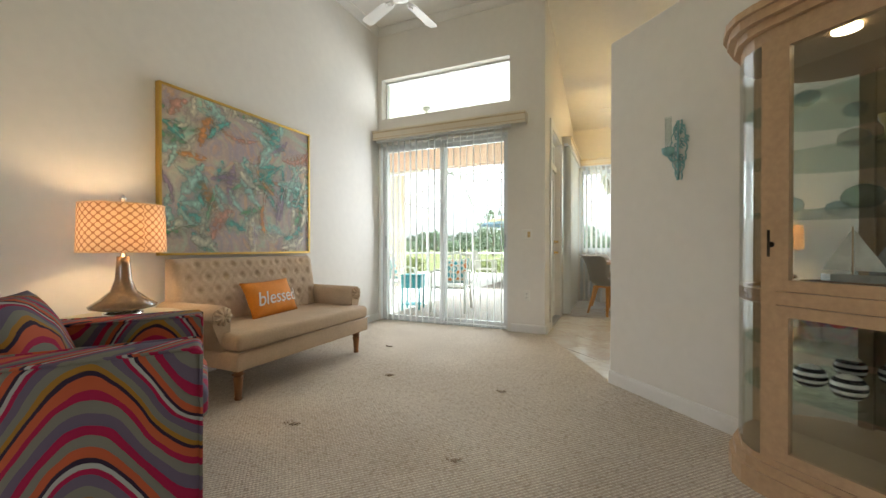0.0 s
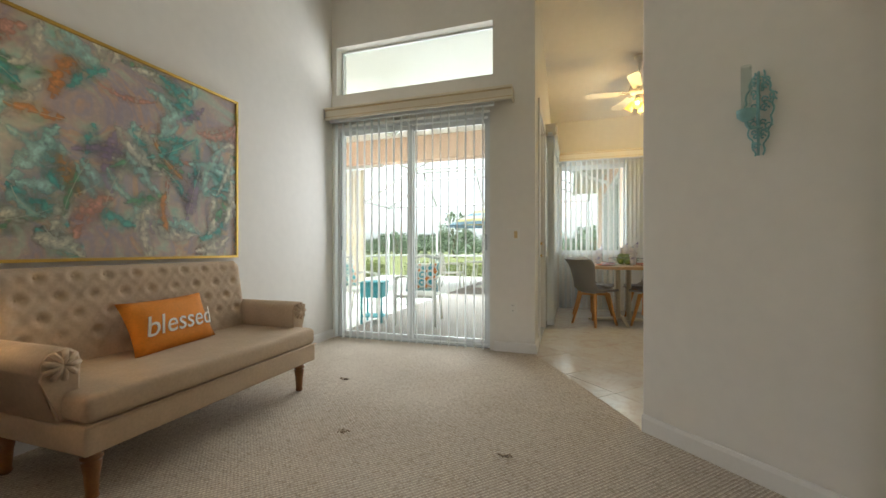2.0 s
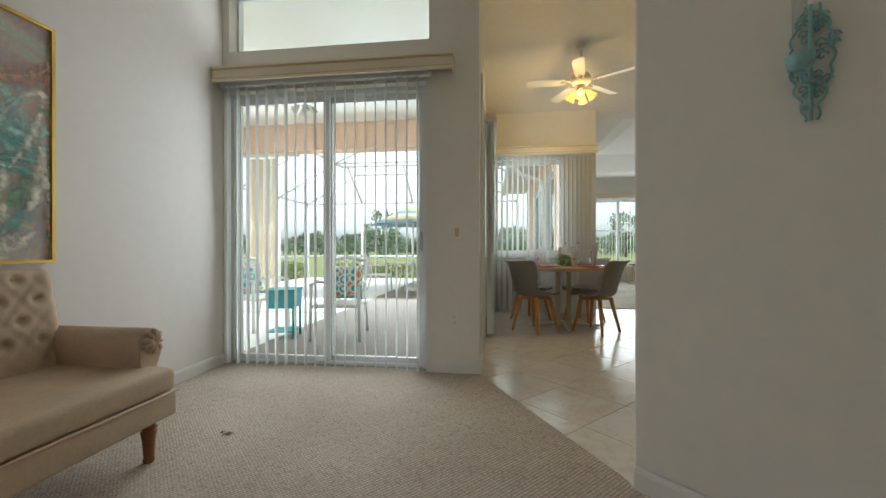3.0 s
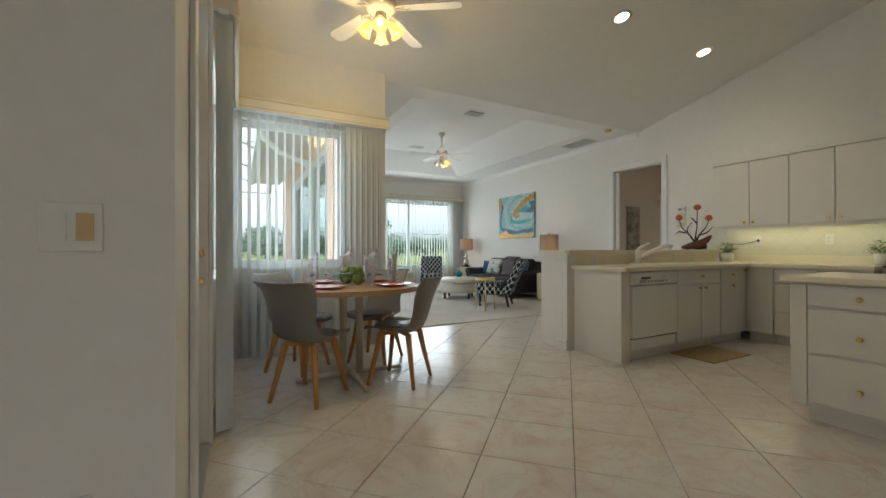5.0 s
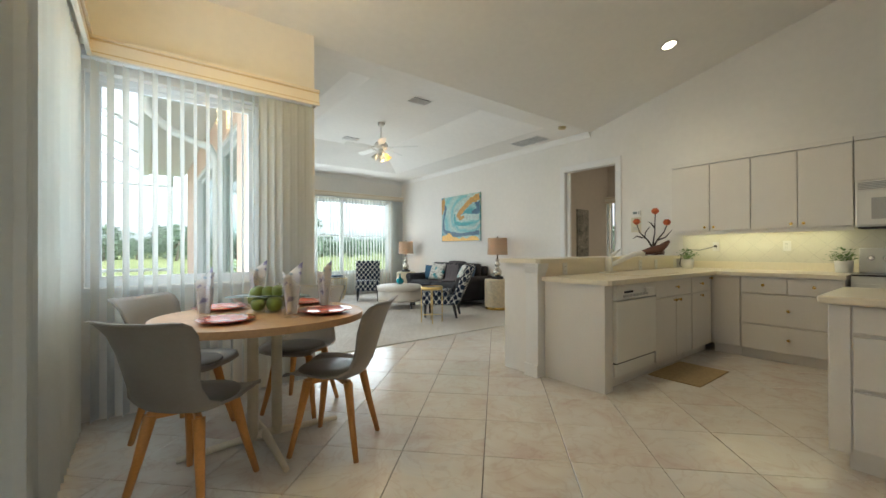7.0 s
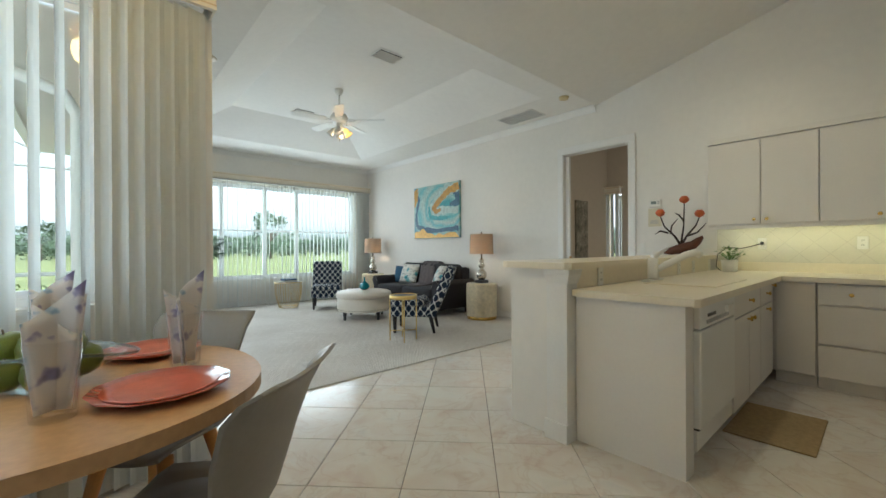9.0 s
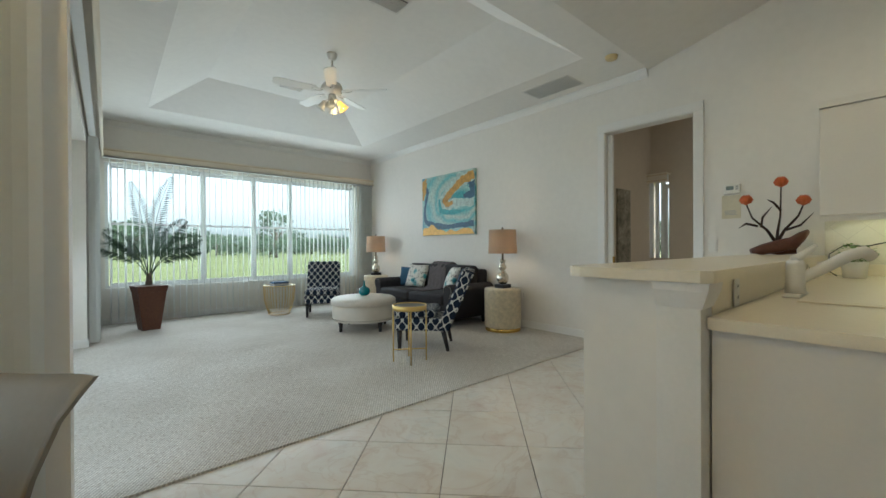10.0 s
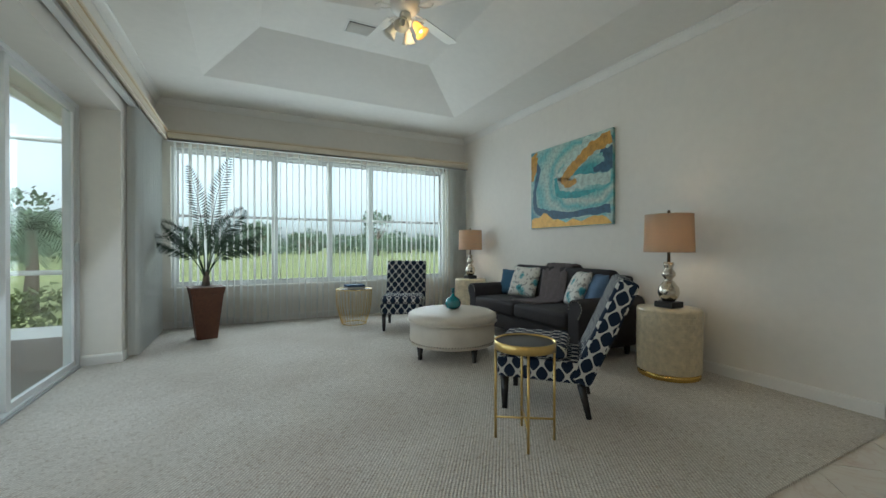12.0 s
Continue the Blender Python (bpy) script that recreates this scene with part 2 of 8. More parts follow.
def tube(bm, pts, r, seg=8, taper=None, caps=True):
    """A round bar along points; taper gives a radius for each point."""
    pts = [Vector(p) for p in pts]
    rings, up = [], None
    for i, p in enumerate(pts):
        d = (pts[min(i + 1, len(pts) - 1)] - pts[max(i - 1, 0)]).normalized()
        if up is None:
            up = d.orthogonal().normalized()
        up = (up - d * up.dot(d)).normalized()
        side = d.cross(up)
        q = taper[i] if taper else r
        rings.append([bm.verts.new(p + (up * math.cos(2 * math.pi * k / seg) + side * math.sin(2 * math.pi * k / seg)) * q) for k in range(seg)])
    for a, b in zip(rings, rings[1:]):
        for k in range(seg):
            f = bm.faces.new((a[k], a[(k + 1) % seg], b[(k + 1) % seg], b[k]))
            f.smooth = True
    if caps:
        bm.faces.new(list(reversed(rings[0])))
        bm.faces.new(rings[-1])
    return bm


def prism(bm, outline, z0, z1):
    """An upright prism over a flat outline given counter-clockwise."""
    a = [bm.verts.new((x, y, z0)) for x, y in outline]
    b = [bm.verts.new((x, y, z1)) for x, y in outline]
    bm.faces.new(list(reversed(a)))
    bm.faces.new(b)
    k = len(a)
    for i in range(k):
        bm.faces.new((a[i], a[(i + 1) % k], b[(i + 1) % k], b[i]))
    return bm


def extrude_path(bm, section, pts, closed=False):
    """Sweeps a section of (out, up) pairs along level points; out is to the right of the way."""
    n = len(pts)
    rings = []
    for i, p in enumerate(pts):
        p = Vector((p[0], p[1], p[2] if len(p) > 2 else 0))
        dirs = []
        for j in (i - 1, i):
            if closed or 0 <= j < n - 1:
                a, b = pts[j % n], pts[(j + 1) % n]
                dirs.append(Vector((b[0] - a[0], b[1] - a[1], 0)).normalized())
        nor = [Vector((d.y, -d.x, 0)) for d in dirs]
        o = nor[0]
        if len(nor) == 2:
            o = (nor[0] + nor[1]) / (1 + nor[0].dot(nor[1]))
        rings.append([bm.verts.new(p + o * u + Vector((0, 0, w))) for u, w in section])
    m = len(section)
    for a, b in zip(rings, rings[1:] + (rings[:1] if closed else [])):
        for k in range(m):
            bm.faces.new((a[k], b[k], b[(k + 1) % m], a[(k + 1) % m]))
    if not closed:
        bm.faces.new(rings[0])
        bm.faces.new(list(reversed(rings[-1])))
    return bm


def mesh_of(name, bm, material, smooth=False):
    bmesh.ops.recalc_face_normals(bm, faces=bm.faces[:])
    me = bpy.data.meshes.new(name)
    bm.to_mesh(me)
    bm.free()
    for q in (material if isinstance(material, (list, tuple)) else [material]):
        me.materials.append(q)
    if smooth:
        me.shade_smooth()
    return me


def part(name, bm, material, parent=None, label="", m=None, smooth=False):
    """Links a bmesh as one mesh object under a thing or a part."""
    ob = new(name, mesh_of(name, bm, material, smooth))
    if m is not None:
        ob.matrix_basis = m
    if parent is not None:
        ob.parent = parent
    if label:
        ob["label"] = label
    return ob


def share(ob, m, parent):
    """One more part on the same mesh."""
    o = new(ob.name.split(".")[0], ob.data)
    o.matrix_basis, o.parent = m, parent
    return o


def thing(name, m, label, category, group="", kind=""):
    ob = new(name)
    ob.empty_display_size = 0.1
    ob.matrix_basis = m
    return tagged(ob, label, category, group, kind)


def structure(name, bm, material, label, category="", smooth=False):
    return tagged(part(name, bm, material, smooth=smooth), label, category or name.split("_")[0], "", "structure")


I4 = Matrix.Identity(4)


def slab(bm, axis, a0, a1, u0, u1, z0, z1, holes=()):
    """A wall across 'x' or 'y' from a0 to a1, along u, with rectangular openings (u0, u1, z0, z1) right through it."""
    us = sorted({u0, u1, *[q for h in holes for q in h[:2] if u0 < q < u1]})
    zs = sorted({z0, z1, *[q for h in holes for q in h[2:] if z0 < q < z1]})
    nu, nz = len(us) - 1, len(zs) - 1

    def solid(i, k):
        if not (0 <= i < nu and 0 <= k < nz):
            return False
        u, z = (us[i] + us[i + 1]) / 2, (zs[k] + zs[k + 1]) / 2
        return not any(h[0] < u < h[1] and h[2] < z < h[3] for h in holes)
    made = {}

    def v(a, i, k):
        key = (a, i, k)
        if key not in made:
            made[key] = bm.verts.new((a, us[i], zs[k]) if axis == "x" else (us[i], a, zs[k]))
        return made[key]
    for i in range(nu):
        for k in range(nz):
            if not solid(i, k):
                continue
            for a in (a0, a1):
                bm.faces.new((v(a, i, k), v(a, i + 1, k), v(a, i + 1, k + 1), v(a, i, k + 1)))
            for di, dk, p, q in ((-1, 0, (i, k), (i, k + 1)), (1, 0, (i + 1, k), (i + 1, k + 1)), (0, -1, (i, k), (i + 1, k)), (0, 1, (i, k + 1), (i + 1, k + 1))):
                if not solid(i + di, k + dk):
                    bm.faces.new((v(a0, *p), v(a0, *q), v(a1, *q), v(a1, *p)))
    return bm


# ---- the shell ----
XL, XC, XE = -2.75, -0.55, 5.72        # painting wall, nook door wall, sofa wall
YS, YN, YF = 4.82, 7.93, 14.0           # living sliders, nook window, family window
XF = 1.02                              # family room's slider wall
HI = 3.88
SLOPE = 0.241
ZS, ZT = 3.09, 3.40                     # soffit and top of the tray ceiling


def roof_z(y):
    return min(HI, ZS + SLOPE * (8.02 - y))


structure("wall_living_west", slab(bm_new(), "x", XL - 0.14, XL, -3.2, YS + 0.2, -0.1, HI + 0.1), WALL, "smooth cream painted plaster wall behind the settee", "wall")
structure("wall_living_north", slab(bm_new(), "y", YS, YS + 0.2, XL, XC, -0.1, HI + 0.1, [(-2.735, -0.976, -0.005, 2.345), (-2.69, -0.95, 2.685, 3.21)]), WALL, "cream wall with a tall sliding door and a transom window", "wall")
structure("wall_nook_west", slab(bm_new(), "x", XC - 0.14, XC, YS + 0.2, YN + 0.16, -0.1, HI + 0.1, [(5.255, 6.105, -0.005, 2.42), (6.32, 7.66, 0.90, 2.385)]), WALL, "cream nook wall with a glazed door and a window", "wall")
structure("wall_nook_north", slab(bm_new(), "y", YN, YN + 0.16, XC, 1.11, -0.1, 3.6, [(-0.45, 0.66, 0.90, 2.385)]), WALL, "cream breakfast nook wall with a wide window", "wall")
structure("wall_family_west", slab(bm_new(), "x", 0.60, XF, YN + 0.16, YF + 0.16, -0.1, 3.7, [(8.65, 12.37, -0.005, 2.40)]), WALL, "thick cream wall with sliding glass doors set deep in it", "wall")
structure("wall_family_north", slab(bm_new(), "y", YF, YF + 0.16, XF, XE + 0.14, -0.1, 3.7, [(1.18, 5.33, 0.555, 2.47)]), WALL, "cream wall with a wide four-part window", "wall")
structure("wall_east", slab(bm_new(), "x", XE, XE + 0.14, 1.1, YF, -0.1, 4.05, [(7.60, 8.52, -0.005, 2.50)]), WALL, "long off-white wall behind the sofa and the kitchen", "wall")
structure("wall_kitchen_south", slab(bm_new(), "y", 1.1, 1.22, 2.2, XE, -0.1, 4.05), WALL, "plain cream wall closing the kitchen", "wall")
structure("wall_living_east", slab(bm_new(), "x", 2.2, 2.32, -3.2, 1.1, -0.1, 4.05), WALL, "plain cream living room wall", "wall")
# the hole is added only to let the entry fill lamp shine in
structure("wall_living_south", slab(bm_new(), "y", -3.2, -3.06, XL, 2.2, -0.1, 4.05, [(-1.3, 0.5, 0.3, 2.4)]), WALL, "plain cream wall behind the entry, with an added light opening", "wall")

# the low partition that carries the sconce stands at 45 degrees and stops short of the ceiling
part_m = pose(0.137, 3.43, 0, 0, 0, -45)
bm = bm_new()
rbox(bm, 0, 3.1, 0, 0.13, -0.05, 2.45, 0.012, 2)
ob = structure("wall_partition", bm, WALL, "low cream partition wall with rounded corners", "wall")
ob.matrix_basis = part_m

# ceilings
bm = bm_new()
YB = 8.02 - (HI - ZS) / SLOPE
sec = [(-3.2, HI), (YB, HI), (8.02, ZS), (8.02, 4.3), (-3.2, 4.3)]
a = [bm.verts.new((XC, y, z)) for y, z in sec]
b = [bm.verts.new((XE + 0.14, y, z)) for y, z in sec]
bm.faces.new(a), bm.faces.new(list(reversed(b)))
for i in range(5):
    bm.faces.new((a[i], b[i], b[(i + 1) % 5], a[(i + 1) % 5]))
box(bm, XL - 0.14, XC, -3.2, YS + 0.2, HI, 4.3)
structure("ceiling_vault", bm, CEIL, "warm white sloping ceiling over kitchen and nook", "ceiling")

bm = bm_new()
o = [(XF - 0.3, 8.02), (XE + 0.14, 8.02), (XE + 0.14, YF + 0.16), (XF - 0.3, YF + 0.16)]
lo = [(1.64, 8.36), (4.94, 8.36), (4.94, 12.96), (1.64, 12.96)]
hi = [(2.22, 8.81), (4.15, 8.81), (4.15, 12.16), (2.22, 12.16)]
rings = [[bm.verts.new((x, y, z)) for x, y in r] for r, z in ((o, ZS), (lo, ZS), (hi, ZT))]
for p, q in zip(rings, rings[1:]):
    for i in range(4):
        bm.faces.new((p[i], p[(i + 1) % 4], q[(i + 1) % 4], q[i]))
bm.faces.new(rings[2])
top = [bm.verts.new((x, y, 3.8)) for x, y in o]
bm.faces.new(top)
for i in range(4):
    bm.faces.new((rings[0][i], rings[0][(i + 1) % 4], top[(i + 1) % 4], top[i]))
structure("ceiling_tray", bm, CEIL, "white tray ceiling with sloped sides over the family room", "ceiling")

# floors
bm = bm_new()
box(bm, XL - 0.14, XE + 0.14, -3.2, YF + 0.16, -0.25, -0.012)
structure("floor", bm, GROUT, "mortar bed under tiles and carpet", "floor")
bm = bm_new()
prism(bm, [(XL, -3.06), (2.2, -3.06), (2.2, 1.355), (0.127, 3.428), (0.127, 3.47), (XC, YS), (-0.976, YS), (-0.976, YS + 0.08), (-2.735, YS + 0.08), (-2.735, YS), (XL, YS)], -0.011, 0.012)
structure("floor_carpet_living", bm, CARPET_A, "beige looped berber carpet with small tufts pulled loose", "carpet")
bm = bm_new()
prism(bm, [(XF, 8.55), (XE, 8.55), (XE, YF), (XF, YF), (XF, 12.37), (0.72, 12.37), (0.72, 8.65), (XF, 8.65)], -0.011, 0.012)
structure("floor_carpet_family", bm, CARPET_B, "pale cream looped berber carpet laid in fine rows", "carpet")

# baseboards and crown
BASE = [(0, 0), (0.014, 0), (0.014, 0.075), (0.009, 0.092), (0, 0.095)]
CROWN = [(0, 0), (0, -0.085), (0.012, -0.085), (0.02, -0.06), (0.05, -0.02), (0.065, -0.012), (0.065, 0)]


def run(name, sec, pts, z, label, material=TRIM):
    b = extrude_path(bm_new(), sec, [(x, y, z) for x, y in pts])
    return structure(name, b, material, label, name)


run("baseboard", BASE, [(XL, -3.0), (XL, YS)], 0.01, "white painted baseboard along the carpet")
run("baseboard", BASE, [(-0.93, YS), (XC, YS)], 0.01, "white painted baseboard along the carpet")
run("baseboard", BASE, [(XC, YS), (XC, 5.14)], 0.0, "white painted baseboard along the tiles")
run("baseboard", BASE, [(0.127 + 0.012, 3.428 - 0.012), (2.19, 1.365)], 0.01, "white painted baseboard along the carpet")
run("baseboard", BASE, [(XE, YF), (XE, 8.615)], 0.01, "white painted baseboard behind the sofa")
run("baseboard", BASE, [(XE, 7.505), (XE, 6.7)], 0.0, "white painted baseboard along the tiles")
run("baseboard", BASE, [(0.72, 12.37), (XF, 12.37), (XF, YF), (XE, YF)], 0.01, "white painted baseboard under the window")
run("crown", CROWN, [(XF, 8.3), (XF, YF), (XE, YF), (XE, 8.03)], ZS, "white crown moulding round the tray ceiling")
run("crown", CROWN, [(XL, -3.0), (XL, YS), (XC, YS)], HI, "white crown moulding in the living room")

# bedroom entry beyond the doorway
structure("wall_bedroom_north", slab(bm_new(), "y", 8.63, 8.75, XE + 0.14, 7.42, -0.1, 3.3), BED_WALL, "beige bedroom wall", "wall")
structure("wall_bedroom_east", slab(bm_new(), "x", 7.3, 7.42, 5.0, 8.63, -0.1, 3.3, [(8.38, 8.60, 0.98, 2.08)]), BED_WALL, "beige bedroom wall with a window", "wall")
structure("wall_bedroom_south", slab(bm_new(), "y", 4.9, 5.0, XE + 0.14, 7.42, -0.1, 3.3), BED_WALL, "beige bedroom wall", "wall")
bm = bm_new()
box(bm, XE + 0.14, 7.42, 4.9, 8.75, 3.2, 3.35)
structure("ceiling_bedroom", bm, CEIL, "plain white bedroom ceiling", "ceiling")
bm = bm_new()
box(bm, XE, 7.42, 4.9, 8.75, -0.2, 0.008)
structure("floor_bedroom", bm, CARPET_B, "cream bedroom carpet", "carpet")


# ---- doors and windows ----
def pane(name, bm, parent, material=GLASS):
    p = part(name, bm, material, parent)
    p.visible_shadow = False
    return p


def frame_bars(axis, a0, a1, u0, u1, z0, z1, w):
    """Four bars round an opening."""
    bm = bm_new()
    for p, q, r, s in ((u0, u0 + w, z0, z1), (u1 - w, u1, z0, z1), (u0 + w, u1 - w, z0, z0 + w), (u0 + w, u1 - w, z1 - w, z1)):
        box(bm, *((a0, a1, p, q) if axis == "x" else (p, q, a0, a1)), r, s)
    return bm


def flat(axis, a0, a1, u0, u1, z0, z1):
    return box(bm_new(), *((a0, a1, u0, u1) if axis == "x" else (u0, u1, a0, a1)), z0, z1)


def slider(name, axis, a, u0, u1, z1, cuts, label, into):
    """Sliding doors at the plane a: outer frame, track and one sash with its pane between each pair of cuts."""
    d = thing(name, I4, label, "sliding door", kind="structure")
    part("outer_frame", frame_bars(axis, a, a + 0.11 * into, u0, u1, 0.0, z1, 0.035), ALU, d)
    part("track", flat(axis, a - 0.02 * into, a + 0.12 * into, u0 + 0.04, u1 - 0.04, 0.0, 0.022), ALU_GREY, d, "grey metal floor track")
    for i, (p, q) in enumerate(zip(cuts, cuts[1:])):
        s = a + (0.02 + 0.045 * (i % 2)) * into
        sash = part("sash", frame_bars(axis, s, s + 0.035 * into, p - 0.025, q + 0.025, 0.022, z1 - 0.03, 0.055), ALU, d)
        pane("pane", flat(axis, s + 0.014 * into, s + 0.02 * into, p + 0.025, q - 0.025, 0.07, z1 - 0.08), sash)
        if i == 0 or i == len(cuts) - 2:
            h = p + 0.0 if i == 0 else q - 0.02
            part("handle", flat(axis, s - 0.03 * into, s - 0.002 * into, h, h + 0.02, 0.98, 1.14), ALU_GREY, sash, "small grey pull handle")
    return d


def window(name, axis, a, u0, u1, z0, z1, cuts, label, into, rail=None, sill_in=None):
    w = thing(name, I4, label, "window", kind="structure")
    part("window_frame", frame_bars(axis, a, a + 0.08 * into, u0, u1, z0, z1, 0.04), ALU, w)
    for p, q in zip(cuts, cuts[1:]):
        zz = [z0 + 0.04, rail, z1 - 0.04] if rail else [z0 + 0.04, z1 - 0.04]
        for k, (lo_, hi_) in enumerate(zip(zz, zz[1:])):
            s = a + (0.015 + 0.03 * k) * into
            sash = part("sash", frame_bars(axis, s, s + 0.028 * into, p + 0.012, q - 0.012, lo_ - (0.012 if k else 0), hi_ + (0.012 if rail and not k else 0), 0.032), ALU, w)
            pane("pane", flat(axis, s + 0.012 * into, s + 0.017 * into, p + 0.045, q - 0.045, lo_ + 0.02, hi_ - 0.02), sash)
    for c in cuts[1:-1]:
        part("mullion", flat(axis, a - 0.006 * into, a + 0.085 * into, c - 0.035, c + 0.035, z0 + 0.04, z1 - 0.04), ALU, w)
    if sill_in is not None:
        part("window_sill", flat(axis, sill_in, a - 0.001 * into, u0 - 0.03, u1 + 0.03, z0 - 0.025, z0 - 0.001), TRIM, w, "white marble sill")
    return w


slider("door_1", "y", YS + 0.08, -2.735, -0.976, 2.345, [-2.68, -1.856, -1.03], "white aluminium sliding glass door to the covered patio", 1)
w1 = thing("window_1", I4, "fixed transom window above the sliding door", "window", kind="structure")
part("window_frame", frame_bars("y", YS + 0.11, YS + 0.15, -2.69, -0.95, 2.685, 3.21, 0.016), ALU, w1)
pane("pane", flat("y", YS + 0.125, YS + 0.131, -2.674, -0.966, 2.701, 3.194), w1)
window("window_2", "x", XC - 0.06, 6.32, 7.66, 0.90, 2.385, [6.35, 7.63], "side window of the breakfast nook", -1, sill_in=XC + 0.02)
window("window_3", "y", YN + 0.07, -0.45, 0.66, 0.90, 2.385, [-0.41, 0.62], "fixed window of the breakfast nook", 1, sill_in=YN - 0.02)
slider("door_2", "x", 0.72, 8.65, 12.37, 2.40, [8.7, 9.95, 11.2, 12.32], "three-panel sliding glass doors of the family room", -1)
window("window_4", "y", YF + 0.06, 1.18, 5.33, 0.555, 2.47, [1.22, 2.47, 3.28, 3.953, 5.29], "wide four-part single-hung window", 1, rail=1.54, sill_in=YF - 0.02)

# glazed door of the nook
d = thing("door_3", I4, "white glazed nook door with brass hardware, closed", "door", kind="structure")
bm = bm_new()
for q in ((5.145, 5.245), (6.115, 6.215)):
    rbox(bm, XC + 0.001, XC + 0.02, q[0], q[1], 0.0, 2.43, 0.004)
rbox(bm, XC + 0.001, XC + 0.02, 5.145, 6.215, 2.431, 2.53, 0.004)
part("casing", bm, TRIM, d)
leaf = part("door_leaf", slab(bm_new(), "x", XC - 0.12, XC - 0.075, 5.275, 6.085, 0.012, 2.03, [(5.385, 5.975, 0.22, 1.92)]), TRIM, d)
part("glazing_bead", frame_bars("x", XC - 0.073, XC - 0.065, 5.370, 5.990, 0.205, 1.935, 0.03), TRIM, leaf)
pane("pane", flat("x", XC - 0.088, XC - 0.083, 5.385, 5.975, 0.22, 1.92), leaf)
MINI = sheer_mat("mini_blind", (0.62, 0.63, 0.62), 0.35, 0.5)
slat_me = mesh_of("blind_slat", box(bm_new(), -0.008, 0.008, -0.285, 0.285, -0.0006, 0.0006), MINI)
for i in range(84):
    o = new("blind_slat", slat_me)
    o.matrix_basis = pose(XC - 0.101, 5.680, 0.24 + 0.02 * i, 0, 52, 0)
    o.parent = leaf
part("transom_bar", flat("x", XC - 0.13, XC - 0.05, 5.257, 6.103, 2.035, 2.11), TRIM, d)
pane("transom_pane", flat("x", XC - 0.1, XC - 0.094, 5.290, 6.070, 2.11, 2.385), d)
part("transom_frame", frame_bars("x", XC - 0.12, XC - 0.075, 5.257, 6.103, 2.111, 2.418, 0.04), TRIM, d)
part("threshold", flat("x", XC - 0.14, XC + 0.01, 5.265, 6.095, 0.0, 0.02), ALU_GREY, d)


def knob_set(z, lever):
    t = bmesh.new()
    lathe(t, [(0.03, 0), (0.03, 0.006), (0.024, 0.01), (0.012, 0.014), (0.012, 0.04), (0.018, 0.045), (0.018, 0.06)], 16)
    bm = bm_new()
    merge(bm, t, pose(XC - 0.075, 6.030, z, 0, 90, 0))
    if lever:
        tube(bm, [(XC - 0.02, 6.030, z), (XC - 0.018, 5.995, z + 0.002), (XC - 0.018, 5.945, z - 0.004), (XC - 0.018, 5.915, z + 0.004)], 0.009, 8)
    return bm


part("lever_handle", knob_set(0.91, True), BRASS, leaf, "brass lever handle")
part("deadbolt", knob_set(1.06, False), BRASS, leaf, "brass deadbolt")

# bedroom doorway casing with a pocket door edge
d = thing("door_4", I4, "white cased opening to the bedroom with a pocket door", "door", kind="structure")
for y0, y1, z0, z1 in ((7.505, 7.595, 0, 2.505), (8.525, 8.61, 0, 2.505), (7.505, 8.61, 2.506, 2.60)):
    bm = bm_new()
    rbox(bm, XE - 0.02, XE - 0.001, y0, y1, z0, z1, 0.004)
    part("casing", bm, TRIM, d)
part("pocket_door", flat("x", XE + 0.05, XE + 0.09, 8.46, 8.515, 0.01, 2.48), TRIM, d)
part("latch", flat("x", XE + 0.045, XE + 0.095, 8.456, 8.46, 0.93, 1.03), BRASS, d, "small brass edge latch")
window("window_5", "x", 7.34, 7.4, 8.5, 0.0, 2.05, [7.44, 8.46], "bedroom window with blinds", 1)


# ---- vertical blinds ----
def slat_mesh(h):
    bm = bm_new()
    pts = [(-0.044, 0.0), (-0.016, 0.007), (0.016, 0.007), (0.044, 0.0)]
    outer = [(x, y) for x, y in pts]
    inner = [(x, y - 0.0016) for x, y in reversed(pts)]
    prism(bm, list(reversed(outer + inner)), 0.0, h)
    return mesh_of("slat", bm, SLAT)


def blinds(name, label, spots, z0, z1, rail=None):
    """Slats at (x, y, angle): each a part of its own, with the head rail that they hang from."""
    t = thing(name, I4, label, "blinds")
    me = slat_mesh(z1 - z0)
    for x, y, a in spots:
        o = new("slat", me)
        o.matrix_basis = pose(x, y, z0, 0, 0, a)
        o.parent = t
    if rail:
        part("head_rail", box(bm_new(), *rail), ALU, t)
    return t


def spread(u0, u1, step):
    k = max(1, int((u1 - u0) / step))
    return [u0 + (u1 - u0) * (i + 0.5) / k for i in range(k)]


rnd = random.Random(3)
S = [(x, YS - 0.035, 107 + rnd.uniform(-4, 4)) for x in spread(-2.71, -0.995, 0.084)]
blinds("vertical_blinds", "white vertical blinds turned open before the sliding door", S, 0.03, 2.365, (-2.74, -0.93, YS - 0.06, YS - 0.015, 2.37, 2.4))
S = [(XC + 0.075, y, 12 + rnd.uniform(-5, 5)) for y in spread(6.18, 7.05, 0.02)[:10]] + [(XC + 0.075, y, 38 + rnd.uniform(-4, 4)) for y in spread(6.36, 7.68, 0.08)]
blinds("vertical_blinds", "cream vertical blinds drawn across the nook side window", S, 0.03, 2.42, (XC + 0.045, XC + 0.1, 6.16, 7.74, 2.425, 2.46))
S = [(x, YN - 0.10, 66 + rnd.uniform(-6, 6)) for x in spread(-0.43, 0.62, 0.08)] + [(x, YN - 0.10, 24 + rnd.uniform(-4, 4)) for x in spread(0.62, 1.05, 0.058)]
blinds("vertical_blinds", "cream vertical blinds half open before the nook window", S, 0.03, 2.42, (-0.46, 1.05, YN - 0.125, YN - 0.07, 2.425, 2.46))
